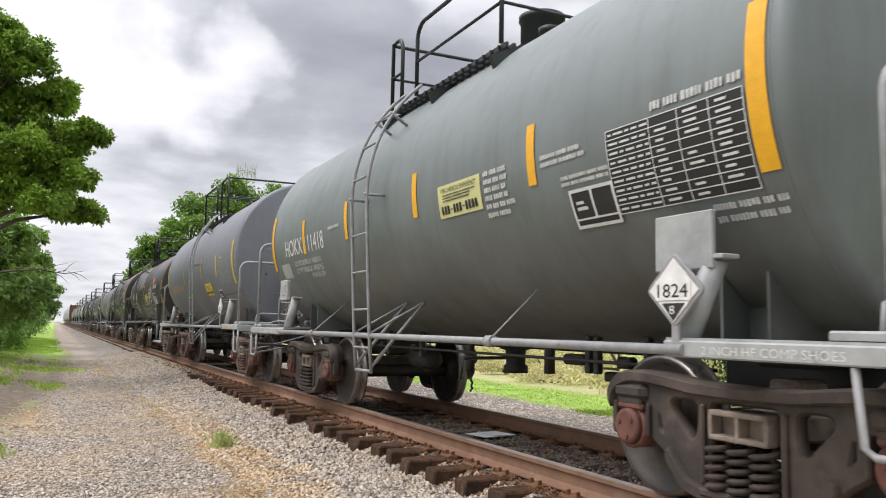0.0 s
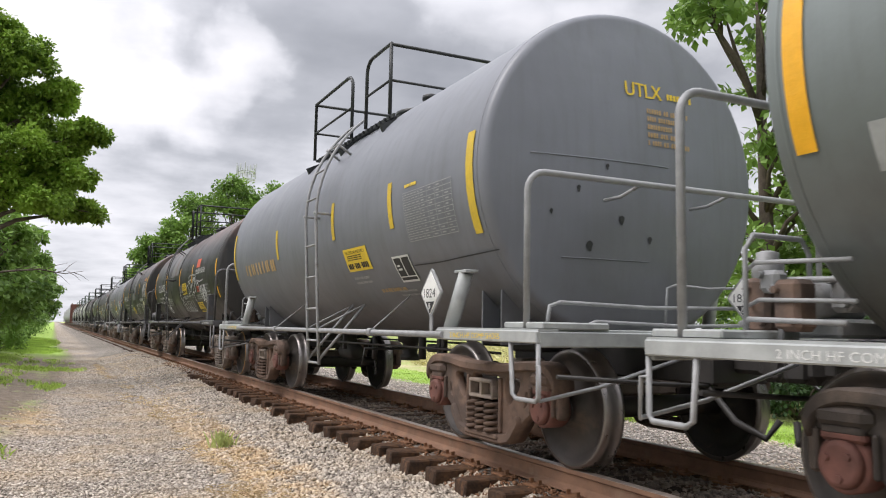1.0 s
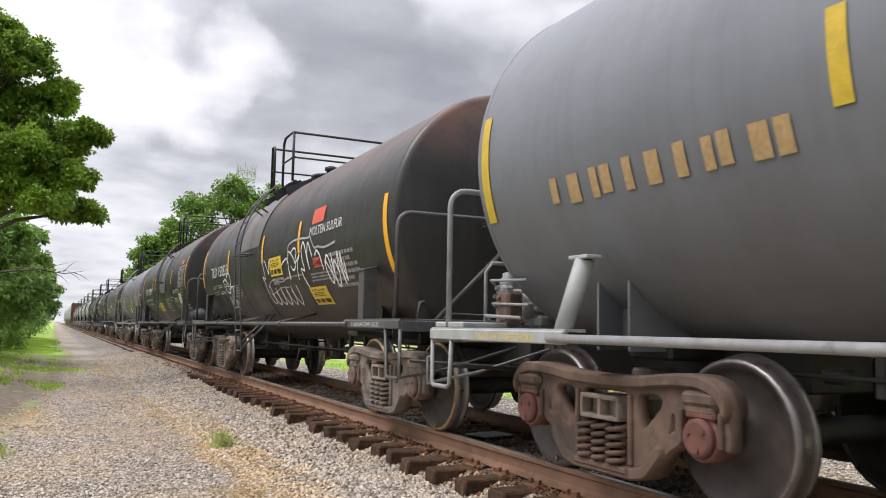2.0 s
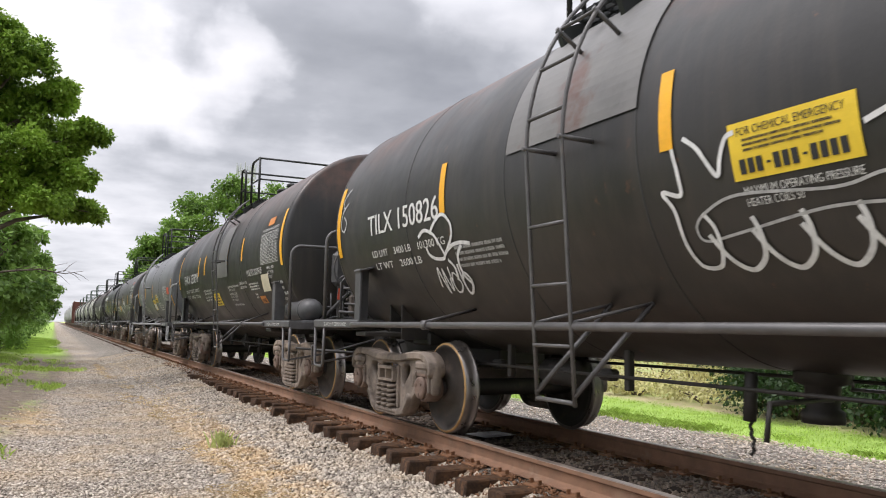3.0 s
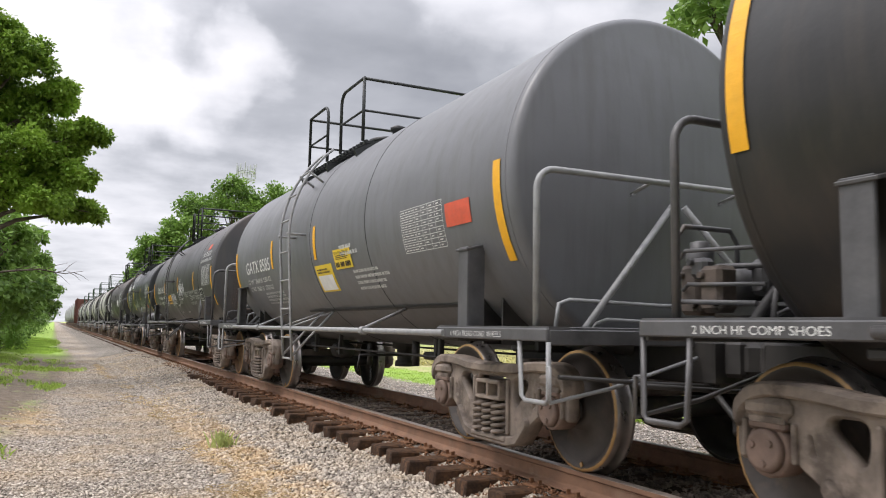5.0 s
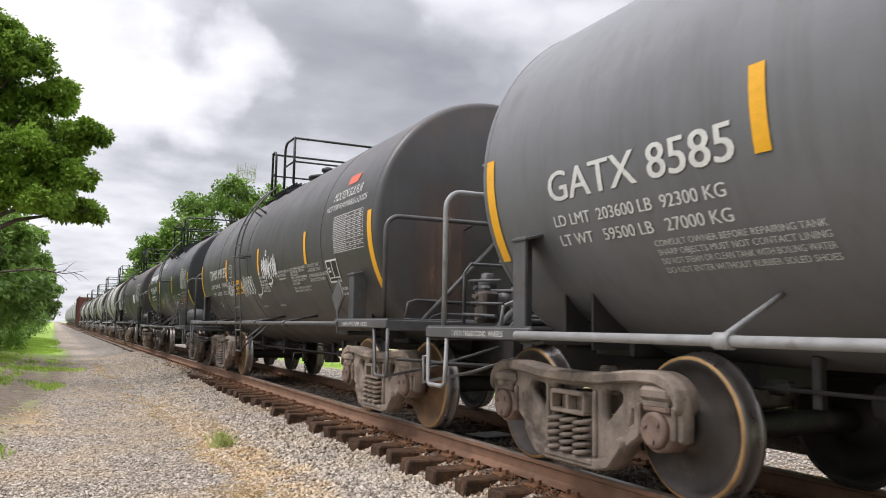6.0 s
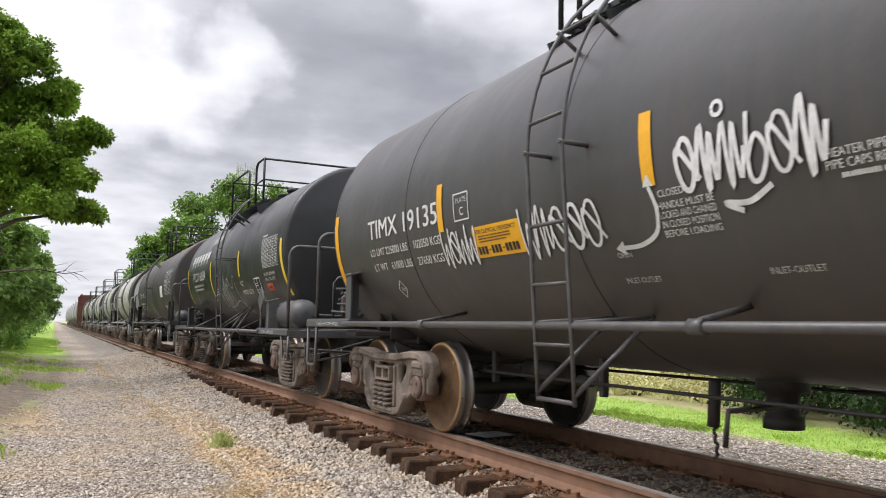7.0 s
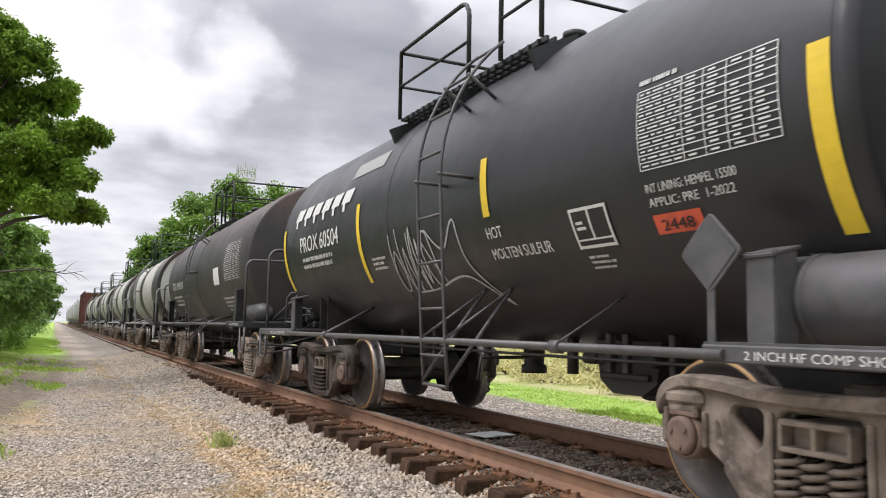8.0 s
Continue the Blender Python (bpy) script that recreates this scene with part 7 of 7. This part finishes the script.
def sprays(lumps, seed, per, size):
    """Breaks foliage lumps into flat sprays that sit on their outsides, with gaps between them."""
    rng = random.Random(seed)
    out = []
    for dx, dy, z, rx, ry, rz in lumps:
        for _ in range(per):
            a, b = rng.uniform(0, 2 * math.pi), rng.uniform(-0.75, 1.0)
            c = math.sqrt(1 - min(1.0, b * b))
            q = rng.uniform(0.55, 1.0)
            k = size * rng.uniform(0.7, 1.35) * (rx + ry) / 2
            out.append((dx + rx * q * c * math.cos(a), dy + ry * q * c * math.sin(a), z + rz * q * b, k, k, k * rng.uniform(0.45, 0.8)))
    return out


def tree(name, label, x, y, height, lumps, count, leaf, mat, seed, trunk_r=0.18, fronds=False, category="tree", spray=(9, 0.42)):
    """A tree: tapered trunk with limbs to its foliage lumps, and a crown of many leaves. lumps: (dx, dy, z, rx, ry, rz)."""
    ob = tagged(new(name), label, category)
    z0 = float(ground_z(x)) - 0.05
    ob.location = (x, y, z0)
    rng = random.Random(seed)
    bm = bmesh.new()
    top = (rng.uniform(-0.4, 0.4), rng.uniform(-0.4, 0.4), height * 0.8)
    trunk = [(0, 0, 0), (0.05, 0.02, height * 0.12), (top[0] * 0.3, top[1] * 0.3, height * 0.35), (top[0] * 0.7, top[1] * 0.7, height * 0.6), top]
    tube(bm, trunk, [trunk_r * 1.3, trunk_r, trunk_r * 0.8, trunk_r * 0.5, trunk_r * 0.15], 9)
    for dx, dy, z, rx, ry, rz in lumps:
        zb = min(z * 0.7, height * 0.62)
        t = zb / (height * 0.8)
        a = Vector((top[0] * t * 0.8, top[1] * t * 0.8, zb))
        b = Vector((dx, dy, z))
        m = (a + b) / 2 + Vector((rng.uniform(-0.2, 0.2), rng.uniform(-0.2, 0.2), 0.25))
        tube(bm, [a, m, b], [trunk_r * 0.42, trunk_r * 0.26, trunk_r * 0.07], 6)
        for _ in range(4):
            e = b + Vector((rng.uniform(-1, 1) * rx, rng.uniform(-1, 1) * ry, rng.uniform(-0.6, 0.8) * rz)) * 0.8
            tube(bm, [m.lerp(b, 0.6), (m.lerp(b, 0.6) + e) / 2 + Vector((0, 0, 0.1)), e], [trunk_r * 0.14, trunk_r * 0.09, trunk_r * 0.03], 5)
    part("trunk", bm, "bark", ob)
    sp = sprays(lumps, seed, *spray)
    leaves("crown", [l[:3] for l in sp], [l[3:] for l in sp], count, leaf, mat, seed, ob, fronds=fronds)
    return ob


def lumps_for(rng, height, spread, n, low=0.35, flat=0.8):
    out = []
    for k in range(n):
        t = rng.random()
        z = height * (low + (0.95 - low) * t)
        r = spread * math.sqrt(max(0.05, 1 - ((t - 0.35) / 0.72) ** 2))
        a = rng.uniform(0, 2 * math.pi)
        q = r * math.sqrt(rng.uniform(0.2, 1)) * 0.8
        s = spread * rng.uniform(0.26, 0.42)
        out.append((q * math.cos(a), q * math.sin(a), z, s, s, s * flat))
    return out


def bush(name, label, x, y, w, h, mat, seed, count=900, leaf=0.10, category="bush"):
    rng = random.Random(seed)
    lumps = [(rng.uniform(-w, w) * 0.7, rng.uniform(-w, w) * 0.7, h * rng.uniform(0.25, 0.75), w * rng.uniform(0.35, 0.6), w * rng.uniform(0.35, 0.6), h * rng.uniform(0.25, 0.4)) for _ in range(7)]
    ob = tagged(new(name), label, category)
    ob.location = (x, y, float(ground_z(x)) - 0.03)
    bm = bmesh.new()
    for l in lumps:
        tube(bm, [(0, 0, 0), (l[0] * 0.5, l[1] * 0.5, l[2] * 0.6), (l[0], l[1], l[2])], [0.03, 0.02, 0.008], 5)
    tagged(part("stems", bm, "bark", ob), kind="stuff")
    leaves("foliage", [l[:3] for l in lumps], [l[3:] for l in lumps], count, leaf, mat, seed, ob)
    return ob


def build_plants():
    # the large tree that overhangs the road, with feathery compound leaves
    L = [(0.6, 0.2, 8.2, 0.75, 0.9, 0.6), (1.25, -0.3, 7.65, 0.7, 0.8, 0.5), (1.95, 0.1, 6.95, 0.62, 0.8, 0.42), (2.75, -0.2, 6.1, 0.55, 0.6, 0.26), (1.4, 0.6, 6.6, 0.85, 0.9, 0.6),
         (2.15, 0.3, 5.65, 0.7, 0.8, 0.45), (1.2, -0.5, 5.5, 0.9, 0.9, 0.6), (2.45, -0.1, 4.95, 0.5, 0.6, 0.34), (2.75, 0.2, 4.2, 0.5, 0.6, 0.24), (2.0, -0.3, 4.35, 0.7, 0.8, 0.4),
         (1.2, 0.2, 4.4, 0.85, 0.9, 0.5), (1.7, 0.7, 5.0, 0.7, 0.7, 0.5), (0.1, 0.4, 7.0, 1.1, 1.1, 0.8), (0.2, -0.2, 5.0, 1.1, 1.1, 0.8), (-1.2, 0, 8.3, 1.4, 1.4, 0.9), (-1.4, 0.5, 6.0, 1.5, 1.4, 1.0)]
    tree("overhanging_tree", "leafy tree with feathery compound leaves overhanging the gravel road", -2.3, 21.5, 9.2, L, 125000, 0.105, "leaf_near", 3, 0.2, spray=(22, 0.34))
    rng = random.Random(5)
    for x, y, h, w in ((-2.2, 30, 6.0, 2.0), (-2.2, 38, 5.6, 1.9), (-2.3, 48, 6.2, 2.2), (-2.3, 60, 7.0, 2.4), (-2.6, 76, 7.6, 2.8), (-2.6, 96, 8.5, 3.2), (-2.8, 122, 9.5, 3.8), (-6, 34, 9, 3), (-6, 52, 11, 3.5), (-7, 70, 12, 4)):
        tree("roadside_tree", "green roadside tree in the row along the road", x, y, h, lumps_for(rng, h, w, 15, 0.22), 6000, 0.16 + y * 0.0018, "leaf_far", int(y) + 7, 0.12)
    for i, (x, y, w, h) in enumerate(((-2.9, 27, 1.2, 1.5), (-2.7, 33, 1.2, 1.3), (-2.3, 41, 1.3, 1.5), (-2.3, 52, 1.5, 1.7), (-2.5, 66, 1.8, 2.2), (-2.6, 84, 2.0, 2.4),
                                      (-3.6, 36, 1.4, 1.6), (-3.4, 46, 1.5, 1.8), (-2.2, 58, 1.3, 1.6), (-2.3, 74, 1.4, 1.8), (-2.4, 95, 1.7, 2.2), (-2.6, 110, 2.0, 2.6), (-2.8, 130, 2.2, 3.0))):
        bush("roadside_bush", "low green bush at the edge of the road", x, y, w, h, "leaf_far", 40 + i, 2400, 0.11 + y * 0.0006)
    # bare twigs that hang out over the road
    ob = tagged(new("dead_branch"), "bare grey dead branch reaching out over the road", "branch")
    ob.location = (-2.2, 26.0, 2.2)
    bm = bmesh.new()
    rt = random.Random(12)
    tube(bm, [(-0.2, 0.3, -0.1), (0.8, 0.1, 0.25), (1.7, 0, 0.35), (2.4, -0.1, 0.25), (2.9, -0.1, 0.35)], [0.045, 0.032, 0.022, 0.013, 0.005], 6)
    for k in range(12):
        t = 1.1 + 0.14 * k
        e = (t + rt.uniform(0.3, 0.7), rt.uniform(-0.3, 0.3), 0.3 + rt.uniform(-0.35, 0.4))
        tube(bm, [(t, 0, 0.3), ((t + e[0]) / 2, e[1] / 2, (0.3 + e[2]) / 2 + 0.04), e], [0.012, 0.008, 0.003], 5)
    part("twigs", bm, "bark", ob)
    # woods beyond the track, behind the train
    for x, y, h, w in ((9.2, 84, 11.4, 2.9), (12.2, 85, 15.6, 3.6), (16.2, 83, 17.3, 4.0), (21.0, 85, 17.0, 4.2), (26, 84, 16.0, 4.6), (32, 88, 17, 5.5)):
        tree("trackside_tree", "tall green tree beyond the track", x, y, h, lumps_for(rng, h, w, 26, 0.2), 13000, 0.38, "leaf_far", int(x * 7 + y), 0.2, spray=(10, 0.55))
    # the last three, at negative y, are added out of view to screen the sky
    for x, y, h, w in ((16.5, 14.5, 13.0, 2.8), (18.5, 11.5, 15.0, 3.4), (17.0, 8.0, 14.0, 3.2), (18.0, 4.0, 15.0, 3.6), (22.0, 17.5, 14, 3.4), (23, 12, 16, 4), (19, -1, 14, 3.6), (18, -7, 15, 3.8), (20, -14, 15, 4)):
        tree("trackside_tree", "tall dense tree in the row beyond the track, extended unseen to screen the sky", x, y, h, lumps_for(rng, h, w, 24, 0.12), 4800, 0.28, "leaf_far", int(x * 7 + y * 3), 0.22)
    for i in range(26):
        y = 1.2 + (i % 13) * 0.86
        x = 11.9 + (i // 13) * 1.5 + 0.3 * math.sin(i * 2.3) + max(0, y - 9.5) * 0.3
        bush("hedge_bush", "dark green bush in the hedge beyond the grass", x, y, 1.15, 1.5 + 0.9 * (i // 13) + 0.3 * math.sin(i * 1.7), "leaf_dark", 60 + i, 2600, 0.085)
    for i in range(22):
        y = 12.6 + (i // 2) * 2.1 + 0.5 * math.sin(i * 3.1)
        x = 12.4 + (i % 2) * 3.2 + 0.6 * math.sin(i * 1.9) + (i // 2) * 0.25
        bush("dry_brush", "tan dry brush beyond the grass", x, y, 1.3 + 0.4 * (i % 2), 0.5 + 0.5 * (i % 2), "brush", 90 + i, 1600, 0.085)
    # far woods that close the view
    rng2 = np.random.default_rng(4)
    C, Rr = [], []
    for x in np.arange(30, 420, 9.0):
        C.append((x, 190 + rng2.uniform(-15, 25) - x * 0.25, rng2.uniform(4, 9))); Rr.append((7, 7, rng2.uniform(5, 8)))
    for x in np.arange(-420, -8, 11.0):
        C.append((x, 150 + rng2.uniform(-15, 40) - x * 0.1, rng2.uniform(4, 8))); Rr.append((8, 8, rng2.uniform(5, 8)))
    # added row behind the camera, unseen: cuts low sky light on the tank ends
    for x in np.arange(-120, 130, 11.0):
        C.append((x, -32 + rng2.uniform(-8, 8), rng2.uniform(4, 9))); Rr.append((7, 7, rng2.uniform(6, 9)))
    ob = leaves("far_woods", C, Rr, 22000, 1.7, "leaf_far", 9)
    tagged(ob, "distant woods along the horizon, with an added unseen row behind the camera", "woods", kind="stuff")


def blades(name, label, pts, hmin, hmax, mat, seed, lean=0.5, per=5, wide=1.0):
    """Grass blades in tufts at the given ground points."""
    rng = np.random.default_rng(seed)
    pts = np.repeat(np.asarray(pts, float), per, 0)
    n = len(pts)
    pts[:, :2] += rng.normal(0, 0.035, (n, 2))
    a = rng.uniform(0, 2 * np.pi, n)
    hgt = rng.uniform(hmin, hmax, n)
    d = np.stack([np.cos(a), np.sin(a), np.zeros(n)], 1)
    s = np.stack([-np.sin(a), np.cos(a), np.zeros(n)], 1) * (wide * (0.004 + hgt * 0.017 + pts[:, 1] * 0.0001))[:, None]
    z = np.array([0, 0, 1.0])
    mid = pts + d * (hgt * lean * 0.3)[:, None] + z * (hgt * 0.6)[:, None]
    tip = pts + d * (hgt * lean)[:, None] + z * hgt[:, None]
    v = np.stack([pts - s, pts + s, mid + s * 0.7, tip, mid - s * 0.7], 1).reshape(-1, 3)
    f = np.arange(n * 5).reshape(-1, 5)
    ob = link(name, from_arrays(name, v, f), mat)
    return tagged(ob, label, "grass", kind="stuff")


def scatter(n, xr, yr, seed, dens=1.5, keep=None):
    rng = np.random.default_rng(seed)
    x = rng.uniform(*xr, n)
    y = yr[0] + (yr[1] - yr[0]) * rng.random(n) ** dens
    p = np.stack([x, y, ground_z(x, y) + np.array([relief(a, b) for a, b in zip(x, y)])], 1)
    if keep is not None:
        p = p[[keep(a, b) for a, b, _ in p]]
    return p


def build_grass():
    spots = [(-1.2, 44, 1.7, 7.0, 1.0), (-1.0, 60, 1.5, 12, 1.0), (-0.2, 26.4, 1.15, 1.4, 0.75), (0.0, 19.6, 0.30, 1.3, 0.6), (-0.6, 20.4, 0.5, 0.8, 0.35),
             (-0.62, 10.0, 0.30, 0.6, 0.7), (-1.3, 22, 0.7, 5, 0.25), (-1.6, 32, 0.9, 4, 0.5), (-0.5, 31, 0.8, 2.0, 0.12)]
    dice = random.Random(17)

    def lawn(x, y):
        """Chance of grass here: thick far down the verge, in loose tongues nearer by."""
        q = max(g * (1 - ((x - cx) / rx) ** 2 - ((y - cy) / ry) ** 2) for cx, cy, rx, ry, g in spots)
        return dice.random() < 1.6 * (q + 0.45 * noise.noise((x * 2.2, y * 0.9, 3.1)))
    blades("verge_grass", "fresh green grass along the road", scatter(20000, (-2.5, 1.1), (9, 72), 11, 1.0, lawn), 0.02, 0.11, "grass", 1, 0.8)
    blades("trackside_grass", "bright green grass strip beyond the track", scatter(14000, (8.3, 11.3), (3, 60), 12, 1.4, lambda x, y: x > 8.85 + noise.noise((x, y, 0)) * 0.35), 0.014, 0.045, "grass", 2, 0.5, 3, 0.9)
    rng = np.random.default_rng(3)
    w = np.stack([1.86 + rng.normal(0, 0.035, 16), 9.5 + rng.normal(0, 0.07, 16), np.full(16, -0.43)], 1)
    blades("weed_tuft", "small yellow-green weed tuft growing in the gravel", w, 0.08, 0.26, "weed", 4, 0.4, 6, 0.5)
    st = scatter(2600, (1.25, 2.2), (6.5, 30), 14, 1.5, lambda x, y: noise.noise((x * 2, y * 0.8, 7)) > 0.05)
    blades("dead_straw", "dead straw lying on the gravel", st, 0.012, 0.03, "straw", 5, 3.0, 3)
    rw = scatter(700, (8.5, 9.5), (4.5, 12), 15, 1.0, lambda x, y: noise.noise((x * 1.2, y * 0.9, 1)) > 0.0)
    blades("trackside_weeds", "leafy weeds at the edge of the ballast", rw, 0.03, 0.09, "grass", 6, 1.1, 8, 0.8)


def mast():
    """A communications mast far behind the trees: pole, ring platform and panel antennas."""
    ob = tagged(new("antenna_mast"), "pale grey antenna mast with a ring of panel antennas", "mast")
    ob.location = (60.4, 290, -0.43)
    bm = bmesh.new()
    tube(bm, [(0, 0, 0), (0, 0, 58.5)], [1.0, 0.45], 12)
    part("pole", bm, "antenna", ob)
    bm = bmesh.new()
    for z in (54.8, 57.6):
        ring = [(3.2 * math.cos(q), 3.2 * math.sin(q), z) for q in (2 * math.pi * k / 12 for k in range(13))]
        tube(bm, ring, 0.14, 6)
        for k in range(6):
            q = 2 * math.pi * k / 6
            tube(bm, [(0, 0, z), (3.2 * math.cos(q), 3.2 * math.sin(q), z)], 0.12, 5)
    part("ring_frame", bm, "antenna", ob)
    for k in range(12):
        q = 2 * math.pi * k / 12 + 0.2
        bm = bmesh.new()
        box(bm, (3.4 * math.cos(q), 3.4 * math.sin(q), 58.0), (0.35, 0.35, 3.6 + (k % 3)), None, 0.05)
        part("panel_antenna", bm, "antenna", ob)


def litter():
    bm = bmesh.new()
    box(bm, (0, 0, 0.006), (0.46, 0.36, 0.006), (0, 0, 12))
    box(bm, (0.03, 0.0, 0.012), (0.20, 0.34, 0.006), (0, 3, 12))
    ob = part("metal_sheet", bm, "steel_sheet")
    ob.location = (4.58, 8.02, -0.172)
    tagged(ob, "bent pale metal sheet lying between the rails", "debris")


mast()
build_plants()
build_grass()
build_track()
litter()
loose_stones("ballast_stones", "pale crushed limestone ballast", (1.7, GAUGE_X - 0.22), (5.2, 36), 32000, (0.015, 0.036), "stone", 0.0, 1.7, 0.65)
loose_stones("far_side_ballast", "pale crushed limestone ballast", (TRACK_X + 1.0, TRACK_X + 4.6), (4.0, 34), 16000, (0.014, 0.034), "pale_stone", 0.0, 2.0, 0.6)
loose_stones("road_gravel", "fine gravel of the service road", (-1.2, 1.9), (6.0, 34), 62000, (0.009, 0.027), "stone", 0.0, 1.9, 0.5)
loose_stones("track_bed_stones", "ballast between the rails, darkened for oil and for the train's shade", (GAUGE_X + 0.1, TRACK_X + 0.65), (3.5, 26), 7000, (0.014, 0.034), "bed_stone", 0.0)
loose_stones("rusty_debris", "rust-stained ballast chips along the rail", (GAUGE_X - 0.5, GAUGE_X - 0.06), (4.0, 26), 4200, (0.010, 0.026), "plate_rust", 0.01)


def motions():
    """The train rolls by at constant speed; its wheelsets turn with it."""
    for c in CARS:
        ob = c.ob if isinstance(c, Car) else c
        x, y, z = ob.location
        walk(ob, [(t, pose(x, y - SPEED * t, z)) for t in (0.0, 2.0, 4.0, 6.0, 8.0)])
    for w in WHEELSETS:
        x, y, z = w.location
        walk(w, [(k / 15, pose(x, y, z, math.degrees(SPEED * k / 15 / WHEEL_R))) for k in range(121)])


motions()
